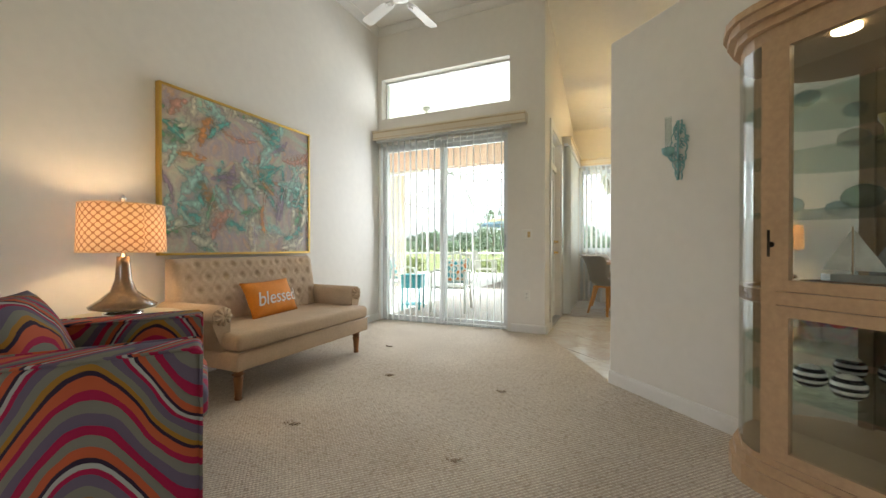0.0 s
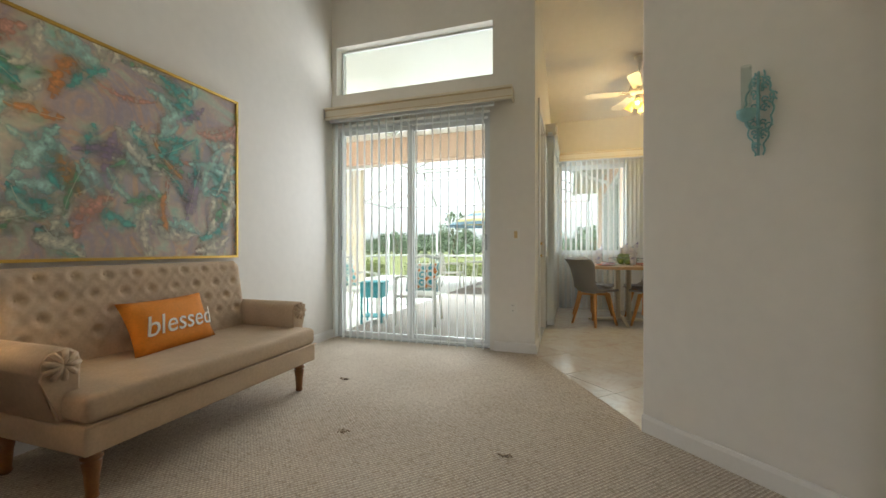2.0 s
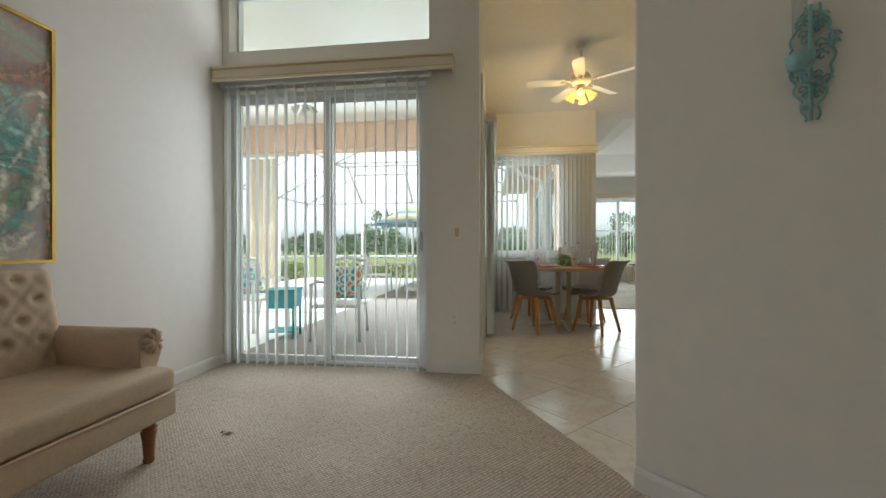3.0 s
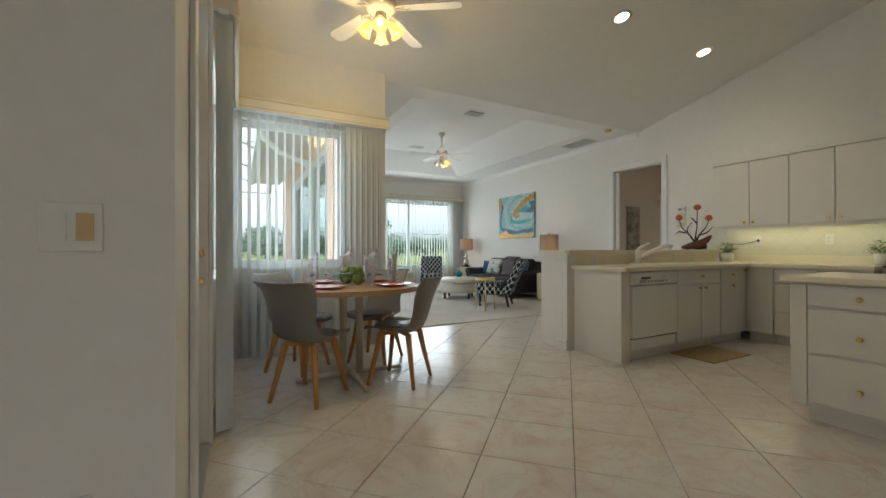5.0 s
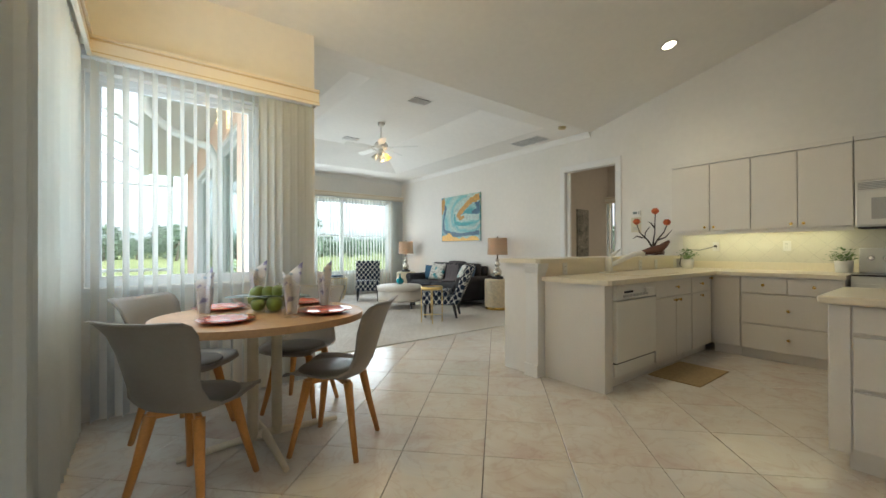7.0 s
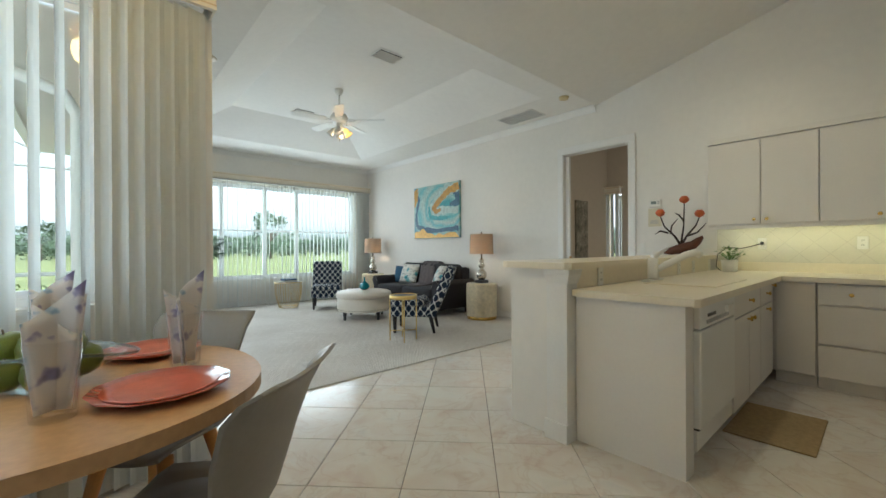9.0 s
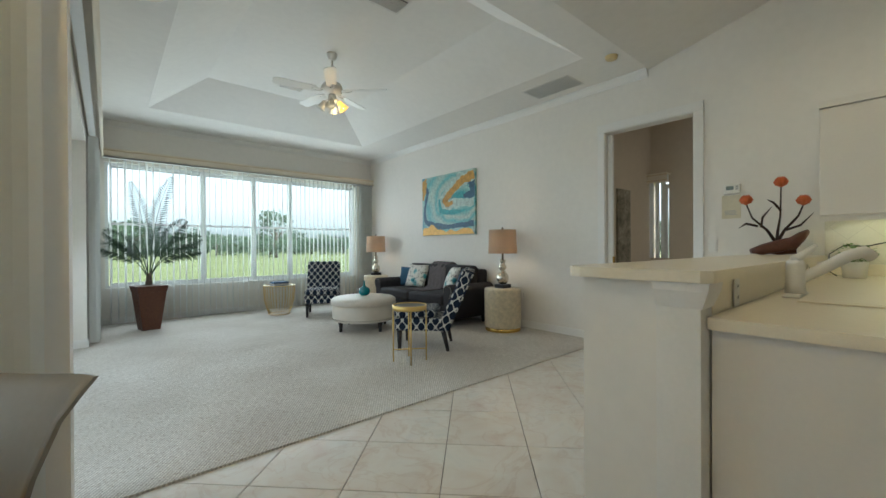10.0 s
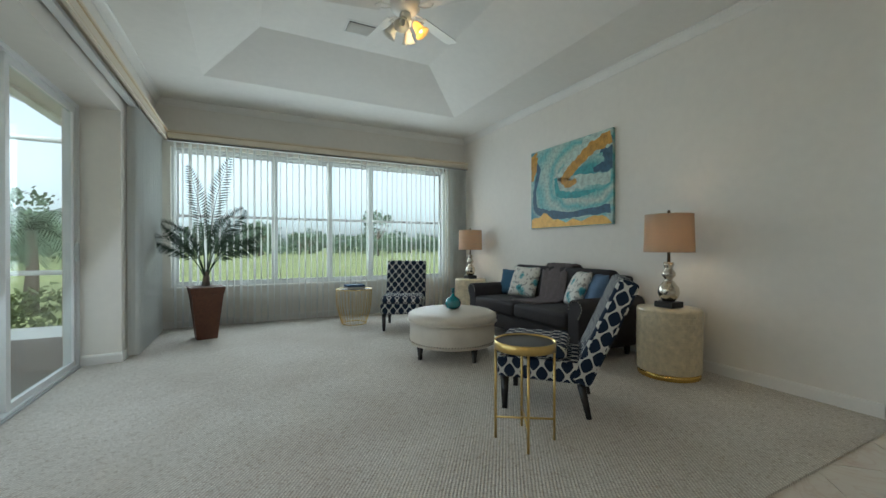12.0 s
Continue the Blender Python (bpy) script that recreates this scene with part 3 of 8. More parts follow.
S = [(x, YF - 0.12, 76 + rnd.uniform(-7, 7)) for x in spread(1.2, 5.34, 0.086)] + [(x, YF - 0.12, 30 + rnd.uniform(-6, 6)) for x in spread(5.36, 5.68, 0.045)]
blinds("vertical_blinds", "white vertical blinds turned open across the wide window", S, 0.03, 2.50, (1.16, 5.69, YF - 0.15, YF - 0.09, 2.505, 2.535))
S = [(XF + 0.06 + 0.004 * (i % 3), y, 8 + rnd.uniform(-4, 4)) for i, y in enumerate(spread(12.5, 13.75, 0.035))]
blinds("vertical_blinds", "stack of white vertical blinds drawn aside at the sliders", S, 0.03, 2.50, (XF + 0.03, XF + 0.085, 8.5, 13.8, 2.505, 2.535))
S = [(7.2, y, 60 + rnd.uniform(-5, 5)) for y in spread(8.38, 8.62, 0.06)]
blinds("vertical_blinds", "white vertical blinds at the bedroom window", S, 0.98, 2.07, (7.17, 7.23, 8.36, 8.625, 2.075, 2.16))


def valance(pts, z0, z1, label):
    """A boxed cornice with a lip at top and foot; the way runs so that its front is on the right."""
    v = thing("valance", I4, label, "valance", kind="structure")
    t = 0.014
    h = z1 - z0
    face = [(0.14 - t, 0.02), (0.14, 0.02), (0.14, h - 0.02), (0.14 - t, h - 0.02)]
    for nm, sec, mt in (("board", face, CREAM), ("top_board", [(0, h - 0.02), (0.155, h - 0.02), (0.155, h), (0, h)], CREAM), ("lip", [(0.14 - t, 0.0), (0.15, 0.0), (0.15, 0.02), (0.14 - t, 0.02)], CREAM),
                        ("edge_strip", [(0.1405, h - 0.032), (0.146, h - 0.032), (0.146, h - 0.021), (0.1405, h - 0.021)], CREAM_EDGE), ("edge_strip", [(0.1405, 0.021), (0.146, 0.021), (0.146, 0.030), (0.1405, 0.030)], CREAM_EDGE)):
        part(nm, extrude_path(bm_new(), sec, [(x, y, z0) for x, y in pts]), mt, v)
    return v


def end_cap(v, axis, a, u0, u1, z0, z1):
    part("end_cap", flat(axis, a, a + 0.012, u0, u1, z0, z1), CREAM, v)


v = valance([(-2.74, YS), (-0.742, YS)], 2.375, 2.50, "cream valance over the sliding door")
end_cap(v, "x", -0.753, YS - 0.126, YS - 0.001, 2.385, 2.479)
v = valance([(XC, 6.17), (XC, YN), (1.105, YN)], 2.43, 2.565, "cream valance running round the nook corner")
end_cap(v, "y", 6.17, XC + 0.001, XC + 0.126, 2.44, 2.544)
end_cap(v, "x", 1.094, YN - 0.126, YN - 0.001, 2.44, 2.544)
valance([(XF, 8.4), (XF, YF), (XE - 0.01, YF)], 2.51, 2.645, "white valance running round the family room windows")
valance([(7.3, 8.625), (7.3, 8.36)], 2.06, 2.19, "white bedroom valance")


# ---- kitchen ----
def front(name, parent, axis, a, u0, u1, z0, z1, into, knobs=(), label=""):
    """A slab door or drawer front with its brass knobs; a is its back plane and it stands out by into."""
    g = 0.004
    bm = bm_new()
    p, q = sorted((a, a + into))
    args = (p, q, u0 + g, u1 - g) if axis == "x" else (u0 + g, u1 - g, p, q)
    rbox(bm, *args, z0 + g, z1 - g, 0.004, 2)
    ob = part(name, bm, CAB, parent, label)
    for u, z in knobs:
        t = bmesh.new()
        lathe(t, [(0.009, 0), (0.006, 0.008), (0.006, 0.014), (0.014, 0.02), (0.015, 0.026), (0.009, 0.031)], 14)
        s = 1 if into > 0 else -1
        m = pose(a + into, u, z, 0, 90 * s, 0) if axis == "x" else pose(u, a + into, z, -90 * s, 0, 0)
        b2 = bm_new()
        merge(b2, t, m)
        part("knob", b2, BRASS, ob, "round brass knob")
    return ob


def carcass(parent, x0, x1, y0, y1, z0=0.10, z1=0.865):
    part("body", box(bm_new(), x0, x1, y0, y1, z0, z1), CAB, parent)


def toe(parent, x0, x1, y0, y1):
    part("toe_kick", box(bm_new(), x0, x1, y0, y1, 0.0, 0.099), CAB, parent)


YP = 6.07
c = thing("base_cabinet", I4, "end panel and filler of the white kitchen peninsula", "cabinet", "kitchen base cabinets")
part("end_panel", box(bm_new(), 2.775, 2.795, YP, 6.655, 0.0, 0.865), CAB, c)
part("filler", box(bm_new(), 2.796, 2.895, YP, YP + 0.02, 0.0, 0.865), CAB, c)
c = thing("base_cabinet", I4, "white base cabinet under the sink with two doors", "cabinet", "kitchen base cabinets")
carcass(c, 3.60, 4.40, YP, 6.655), toe(c, 3.60, 4.40, YP + 0.07, YP + 0.09)
front("drawer_front", c, "y", YP, 3.60, 4.40, 0.70, 0.862, -0.02, [(4.03, 0.785)])
front("door", c, "y", YP, 3.60, 4.03, 0.105, 0.695, -0.02, [(3.98, 0.66)])
front("door", c, "y", YP, 4.03, 4.40, 0.105, 0.695, -0.02, [(4.08, 0.66)])
c = thing("base_cabinet", I4, "narrow white base cabinet with a drawer over a door", "cabinet", "kitchen base cabinets")
carcass(c, 4.41, 4.975, YP, 6.655), toe(c, 4.41, 5.02, YP + 0.07, YP + 0.09)
front("drawer_front", c, "y", YP, 4.41, 4.86, 0.70, 0.862, -0.02, [(4.63, 0.785)])
front("door", c, "y", YP, 4.41, 4.86, 0.105, 0.695, -0.02, [(4.63, 0.66)])
front("filler", c, "y", YP, 4.86, 4.955, 0.105, 0.862, -0.012, [(4.91, 0.83)])
c = thing("base_cabinet", I4, "white corner base cabinet", "cabinet", "kitchen base cabinets")
carcass(c, 4.98, XE - 0.005, 5.79, 6.655), toe(c, 5.03, 5.06, 5.79, 6.05)
front("door", c, "x", 4.98, 5.79, 6.045, 0.105, 0.862, -0.02)
c = thing("base_cabinet", I4, "white base cabinet with wide drawers and brass knobs", "cabinet", "kitchen base cabinets")
carcass(c, 4.98, XE - 0.005, 5.0, 5.785), toe(c, 5.03, 5.06, 5.0, 5.785)
front("drawer_front", c, "x", 4.98, 5.4, 5.785, 0.69, 0.862, -0.02, [(5.59, 0.78)])
front("drawer_front", c, "x", 4.98, 5.0, 5.4, 0.69, 0.862, -0.02, [(5.2, 0.78)])
front("drawer_front", c, "x", 4.98, 5.0, 5.785, 0.37, 0.685, -0.02, [(5.39, 0.53)])
front("drawer_front", c, "x", 4.98, 5.0, 5.785, 0.105, 0.365, -0.02, [(5.39, 0.24)])
c = thing("base_cabinet", I4, "white island cabinet with rows of brass-knobbed drawers", "cabinet", "kitchen base cabinets")
carcass(c, 2.74, 3.38, 3.75, 4.79), toe(c, 2.81, 3.3, 3.78, 4.72)
front("stile", c, "x", 2.74, 4.70, 4.79, 0.105, 0.862, -0.012)
for z0, z1, zk in ((0.72, 0.862, 0.786), (0.44, 0.71, 0.56), (0.13, 0.43, 0.26)):
    for u0, u1 in ((4.22, 4.70), (3.78, 4.22)):
        front("drawer_front", c, "x", 2.74, u0, u1, z0, z1, -0.02, [((u0 + u1) / 2, zk)])

# dishwasher
d = thing("dishwasher", I4, "white built-in dishwasher with a row of buttons", "dishwasher")
part("body", box(bm_new(), 2.90, 3.59, YP + 0.02, 6.64, 0.10, 0.86), WHITE_APP, d)
bm = bm_new()
rbox(bm, 2.905, 3.585, YP - 0.03, YP + 0.018, 0.225, 0.725, 0.008, 2)
part("door", bm, WHITE_APP, d)
bm = bm_new()
rbox(bm, 2.905, 3.585, YP - 0.03, YP + 0.018, 0.735, 0.858, 0.008, 2)
p = part("control_panel", bm, WHITE_APP, d)
part("display", box(bm_new(), 3.02, 3.16, YP - 0.034, YP - 0.03, 0.79, 0.806), BLACK_GLOSS, p)
KEY = mat("grey_button", (0.45, 0.44, 0.42), 0.5)
for i in range(8):
    part("button", box(bm_new(), 3.0 + i * 0.055, 3.035 + i * 0.055, YP - 0.035, YP - 0.03, 0.755, 0.775), KEY, p)
part("latch", box(bm_new(), 3.36, 3.50, YP - 0.045, YP - 0.03, 0.78, 0.815), WHITE_APP, p)
part("kick_plate", box(bm_new(), 2.905, 3.585, YP - 0.012, YP + 0.015, 0.11, 0.215), WHITE_APP, d)
# dark strip put in for the shade of the gap below the door
part("gap_shade", box(bm_new(), 2.91, 3.58, YP - 0.02, YP + 0.01, 0.2155, 0.2245), DARK, d)
part("toe_kick", box(bm_new(), 2.9, 3.59, YP + 0.06, YP + 0.08, 0.0, 0.099), CAB, d)

# worktops
bm = bm_new()
prism(bm, [(2.735, 6.02), (2.755, 6.0), (4.93, 6.0), (4.93, 4.985), (XE - 0.003, 4.985), (XE - 0.003, 6.657), (2.735, 6.657)], 0.868, 0.908)
w = tagged(part("worktop", bm, COUNTER), "cream solid surface worktop with a moulded sink", "worktop")
part("upstand", box(bm_new(), XE - 0.02, XE - 0.004, 4.985, 6.64, 0.9085, 1.0), COUNTER, w)
bm = bm_new()
rbox(bm, 3.42, 4.22, 6.10, 6.52, 0.9085, 0.916, 0.003)
rbox(bm, 3.46, 4.18, 6.14, 6.48, 0.9161, 0.9175, 0.0006, 1)
part("sink_rim", bm, COUNTER, w)
bm = bm_new()
rbox(bm, 2.66, 3.44, 3.70, 4.82, 0.868, 0.908, 0.012, 3)
tagged(part("worktop", bm, COUNTER), "cream island worktop with rounded edges", "worktop")

# raised bar
bm = bm_new()
box(bm, 2.72, 5.6, 6.80, 7.10, 0.0, 1.028)
box(bm, 2.80, 5.6, 6.676, 6.80, 0.0, 1.028)
structure("wall_bar", bm, WALL, "low white wall carrying the raised bar top", "wall")
p = thing("bar_post", I4, "white boxed post at the end of the bar wall", "post", kind="structure")
part("shaft", box(bm_new(), 2.685, 2.80, 6.662, 6.80, 0.0, 1.0), TRIM, p)
part("foot", box(bm_new(), 2.67, 2.80, 6.658, 6.812, 0.0, 0.11), TRIM, p)
bm = bm_new()
extrude_path(bm, [(0, 0.94), (0.006, 0.94), (0.03, 1.0), (0.034, 1.027), (0, 1.027)], [(2.80, 6.662), (2.685, 6.662), (2.685, 6.80)][::-1])
part("capital", bm, TRIM, p)
t = [(5.66, 6.62), (5.66, 7.0)] + [(5.51 + 0.15 * math.cos(a), 7.0 + 0.15 * math.sin(a)) for a in (0.5, 1.0, 1.57)] + [(2.72 - 0.08 * math.sin(a), 7.07 + 0.08 * math.cos(a)) for a in (0, 0.5, 1.0, 1.57)] + [(2.64, 6.65), (2.67, 6.62)]
bm = bm_new()
prism(bm, t, 1.029, 1.069)
tagged(part("bar_top", bm, COUNTER), "cream raised bar top with rounded ends", "worktop")
bm = bm_new()
box(bm, 2.80, 5.45, 6.659, 6.674, 0.9085, 1.028)
structure("backsplash_bar", bm, COUNTER, "cream splash panel behind the sink", "splash panel")

# wall cabinets
XU = 5.39
for y0, y1, ks in ((5.8005, 6.64, (6.16, 6.255)), (4.985, 5.80, (5.345, 5.445))):
    c = thing("wall_cabinet", I4, "white two-door wall cabinet with brass knobs", "cabinet", "kitchen wall cabinets")
    part("body", box(bm_new(), XU, XE - 0.004, y0, y1, 1.37, 2.2), CAB, c)
    part("light_rail", box(bm_new(), XU, XU + 0.02, y0, y1, 1.335, 1.369), CAB, c)
    part("cornice", box(bm_new(), XU - 0.03, XE - 0.004, y0, y1, 2.2005, 2.25), CAB, c)
    m_ = (ks[0] + ks[1]) / 2
    front("door", c, "x", XU, y0, m_, 1.375, 2.195, -0.02, [(ks[0], 1.42)])
    front("door", c, "x", XU, m_, y1, 1.375, 2.195, -0.02, [(ks[1], 1.42)])
c = thing("wall_cabinet", I4, "short white wall cabinet above the microwave", "cabinet", "kitchen wall cabinets")
part("body", box(bm_new(), XU, XE - 0.004, 4.21, 4.98, 1.80, 2.2), CAB, c)
part("cornice", box(bm_new(), XU - 0.03, XE - 0.004, 4.21, 4.98, 2.2005, 2.25), CAB, c)
front("door", c, "x", XU, 4.21, 4.595, 1.805, 2.195, -0.02, [(4.55, 1.85)])
front("door", c, "x", XU, 4.595, 4.98, 1.805, 2.195, -0.02, [(4.64, 1.85)])

# microwave and range
d = thing("microwave", I4, "white over-the-range microwave with a dark window", "microwave")
bm = bm_new()
rbox(bm, 5.33, XE - 0.004, 4.22, 4.97, 1.36, 1.795, 0.008)
part("body", bm, WHITE_APP, d)
bm = bm_new()
rbox(bm, 5.305, 5.329, 4.44, 4.96, 1.375, 1.70, 0.006)
q = part("door", bm, WHITE_APP, d)
part("window", box(bm_new(), 5.3, 5.3045, 4.50, 4.86, 1.43, 1.63), KEY, q)
for i in range(5):
    part("vent_slat", box(bm_new(), 5.318, 5.329, 4.25, 4.95, 1.715 + i * 0.015, 1.723 + i * 0.015), KEY, d)
part("grille", box(bm_new(), 5.335, 5.6, 4.25, 4.95, 1.345, 1.359), DARK, d)
d = thing("range", I4, "white free-standing electric range with a control panel", "range")
bm = bm_new()
rbox(bm, 5.09, XE - 0.004, 4.22, 4.975, 0.02, 0.9, 0.006)
part("body", bm, WHITE_APP, d)
part("cooktop", box(bm_new(), 5.08, 5.62, 4.225, 4.97, 0.9005, 0.912), BLACK_GLOSS, d)
bm = bm_new()
rbox(bm, 5.6, 5.70, 4.22, 4.975, 0.913, 1.16, 0.012)
q = part("control_panel", bm, WHITE_APP, d)
for y in (4.33, 4.42, 4.79, 4.89):
    t = bmesh.new()
    lathe(t, [(0.028, 0), (0.026, 0.012), (0.016, 0.016), (0.014, 0.03)], 14)
    b2 = bm_new()
    merge(b2, t, pose(5.6, y, 1.06, 0, -90, 0))
    part("knob", b2, CHROME, q)
part("clock", box(bm_new(), 5.596, 5.5995, 4.52, 4.70, 1.03, 1.10), BLACK_GLOSS, q)
part("oven_door", box(bm_new(), 5.06, 5.089, 4.24, 4.955, 0.2, 0.83), WHITE_APP, d)
part("handle", tube(bm_new(), [(5.03, 4.3, 0.78), (5.03, 4.9, 0.78)], 0.012), WHITE_APP, d)

# tiled splash back: each tile a piece
SGROUT = mat("pale_grout", (0.62, 0.58, 0.48), 0.8)
bs = structure("backsplash", box(bm_new(), XE - 0.007, XE - 0.001, 4.21, 6.64, 1.001, 1.368), SGROUT, "splash back of pale square tiles", "splash back")
STILE = mat("splash_tile", (0.74, 0.70, 0.58), 0.25, var=0.03)


def clip(poly, axis, lim, keep_low):
    out = []
    for p, q in zip(poly, poly[1:] + poly[:1]):
        a, b = (p[axis] <= lim, q[axis] <= lim) if keep_low else (p[axis] >= lim, q[axis] >= lim)
        if a:
            out.append(p)
        if a != b:
            f = (lim - p[axis]) / (q[axis] - p[axis])
            out.append((p[0] + f * (q[0] - p[0]), p[1] + f * (q[1] - p[1])))
    return out


H = 0.1045
for i in range(24):
    for k in range(5):
        cy, cz = 4.25 + 0.1075 * i, 0.98 + 0.1075 * k
        if (i + k) % 2:
            continue
        poly = [(cy - H, cz), (cy, cz - H), (cy + H, cz), (cy, cz + H)]
        for ax, lim, low in ((0, 6.636, True), (0, 4.214, False), (1, 1.366, True), (1, 1.003, False)):
            poly = clip(poly, ax, lim, low) if poly else poly
        if len(poly) < 3:
            continue
        bm = bm_new()
        a, b = [bm.verts.new((XE - 0.0073, y, z)) for y, z in poly], [bm.verts.new((XE - 0.010, y, z)) for y, z in poly]
        bm.faces.new(b), bm.faces.new(list(reversed(a)))
        for q in range(len(a)):
            bm.faces.new((a[q], a[(q + 1) % len(a)], b[(q + 1) % len(a)], b[q]))
        part("tile", bm, STILE, bs)
# light under the wall cabinets
u = thing("cabinet_light", I4, "slim strip light glowing under the wall cabinets", "light")
STRIP = mat("strip_glow", (0.9, 0.88, 0.7), 0.5, var=0, glow=(1.0, 0.93, 0.5), power=5.0)
part("housing", box(bm_new(), 5.50, 5.56, 5.05, 6.55, 1.352, 1.369), WHITE_APP, u)
part("tube", box(bm_new(), 5.51, 5.55, 5.08, 6.52, 1.343, 1.3515), STRIP, u)

# base and wall units on the kitchen side of the partition
c = thing("base_cabinet", part_m, "white base cabinet behind the partition", "cabinet", "kitchen base cabinets")
part("end_panel", box(bm_new(), 0.05, 0.07, 0.135, 0.49, 0.0, 0.878), CAB, c)
part("body", box(bm_new(), 0.071, 1.9, 0.135, 0.47, 0.10, 0.878), CAB, c)
part("toe_kick", box(bm_new(), 0.071, 1.9, 0.2, 0.42, 0.0, 0.099), CAB, c)
c = thing("wall_cabinet", part_m, "white wall cabinet behind the partition", "cabinet", "kitchen wall cabinets")
part("body", box(bm_new(), 0.09, 1.9, 0.135, 0.47, 1.39, 1.439), CAB, c)
part("soffit_box", box(bm_new(), 0.06, 1.9, 0.135, 0.49, 1.44, 2.52), CAB, c)
bm = bm_new()
rbox(bm, 0.015, 1.9, 0.135, 0.53, 0.88, 0.92, 0.01, 2)
wk = tagged(part("worktop", bm, COUNTER, m=part_m), "cream worktop behind the partition", "worktop")


# ---- outdoors ----
LAWN = mat("lawn", (0.21, 0.225, 0.08), 0.95, var=0.4, scale=0.25, bump=0.5, bscale=30)
# leaf green paled a little, with the haze of distance put into the colour
LEAF_HAZED = mat("hazed_tree_leaves", (0.10, 0.14, 0.08), 0.7, var=0.4, scale=1.5)
LEAF_B = mat("hedge_leaves", (0.12, 0.15, 0.03), 0.6, var=0.4, scale=9)
BARK = mat("bark", (0.16, 0.12, 0.09), 0.9, var=0.3, scale=6, bump=0.8, bscale=40)
CAGE = mat("cage_white", (0.78, 0.79, 0.78), 0.4, var=0.03)
SOFFIT = mat("soffit_white", (0.72, 0.70, 0.66), 0.6, var=0.03)

bm = bm_new()
n = 24
ring = [bm.verts.new((2500 * math.cos(2 * math.pi * i / n), 2500 * math.sin(2 * math.pi * i / n), -0.42)) for i in range(n)]
bm.faces.new(ring)
structure("ground", bm, LAWN, "mown green lawn reaching the far trees", "lawn")
bm = bm_new()
prism(bm, [(-7.2, 5.03), (-0.72, 5.03), (-0.72, 8.10), (0.58, 8.10), (0.58, 14.1), (0.4, 15.2), (-7.2, 15.2)], -0.40, -0.03)
structure("patio", bm, PATIO, "white painted concrete patio", "patio")
bm = bm_new()
box(bm, -7.2, -0.75, 7.70, 7.74, -0.0295, -0.024)
structure("trim_drain", bm, DARK, "dark drain slot across the patio", "drain")

# lanai roof, beam and pink walls
bm = bm_new()
box(bm, -5.9, -0.70, YS + 0.205, 9.3, 3.45, 3.6)
structure("ceiling_lanai", bm, SOFFIT, "white ceiling of the covered patio", "ceiling")
bm = bm_new()
box(bm, -5.9, -0.05, 9.0, 9.3, 2.93, 3.45)
structure("trim_beam", bm, PINK, "pink stucco beam at the patio's edge", "beam")
bm = bm_new()
box(bm, -5.9, -5.7, YS + 0.205, 9.0, -0.03, 3.45)
structure("wall_lanai", bm, PINK, "pink stucco wall of the covered patio", "wall")
bm = bm_new()
box(bm, 0.50, 0.599, YN + 0.17, YF + 0.16, -0.4, -0.03), box(bm, 0.59, 0.599, 12.39, YF + 0.16, -0.03, 3.3), box(bm, 0.59, 0.599, YN + 0.17, 8.63, -0.03, 3.3), box(bm, 0.59, 0.599, 8.63, 12.39, 2.42, 3.3)
structure("wall_outside", bm, PINK, "pink stucco outside wall of the family room", "wall")
bm = bm_new()
box(bm, -0.05, 0.58, YN + 0.17, 14.7, 2.78, 2.86)
structure("trim_eave", bm, SOFFIT, "white eave over the patio", "eave")
g = thing("rain_gutter", I4, "white eave gutter with a bent downpipe", "gutter")
bm = bm_new()
box(bm, -0.16, -0.051, YN + 0.17, 14.7, 2.74, 2.9)
part("trough", bm, CAGE, g)
part("downpipe", tube(bm_new(), [(-0.1, 9.4, 2.74), (-0.1, 9.4, 2.6), (0.1, 9.4, 2.42), (0.45, 9.4, 2.3), (0.52, 9.4, 2.15), (0.52, 9.4, -0.02)], 0.045, 8), CAGE, g)

# pool cage
c = thing("pool_cage", I4, "white aluminium frame of the screened patio", "pool cage")


def bar(p, q, w=0.065):
    b_ = tube(bm_new(), [p, q], w * 0.7, 4)
    part("rail" if abs(p[2] - q[2]) < 0.01 else ("post" if p[:2] == q[:2] else "rafter"), b_, CAGE, c)


XW, YW = -7.0, 15.0
ys = [9.3, 11.2, 13.1, YW]
xs = [XW, -5.0, -3.2, -1.4, 0.35]
for y in ys:
    bar((XW, y, -0.03), (XW, y, 2.6)), bar((XW, y, 2.6), (-5.2, y, 3.6)), bar((-5.2, y, 3.6), (-1.6, y, 3.6)), bar((-1.6, y, 3.6), (-0.1, y, 2.85))
for x in xs[1:]:
    bar((x, YW, -0.03), (x, YW, 2.6)), bar((x, YW, 2.6), (x, YW - 1.4, 3.6))
for z in (0.75, 2.6):
    bar((XW, ys[0], z), (XW, YW, z)), bar((XW, YW, z), (0.35, YW, z))
bar((-5.2, 9.3, 3.6), (-5.2, YW - 1.4, 3.6)), bar((-1.6, 9.3, 3.6), (-1.6, YW - 1.4, 3.6)), bar((-5.2, YW - 1.4, 3.6), (0.0, YW - 1.4, 3.6))
bar((-3.4, 11.2, 3.6), (-1.6, 13.1, 3.6), 0.04), bar((-3.4, 11.2, 3.6), (-5.2, 13.1, 3.6), 0.04)


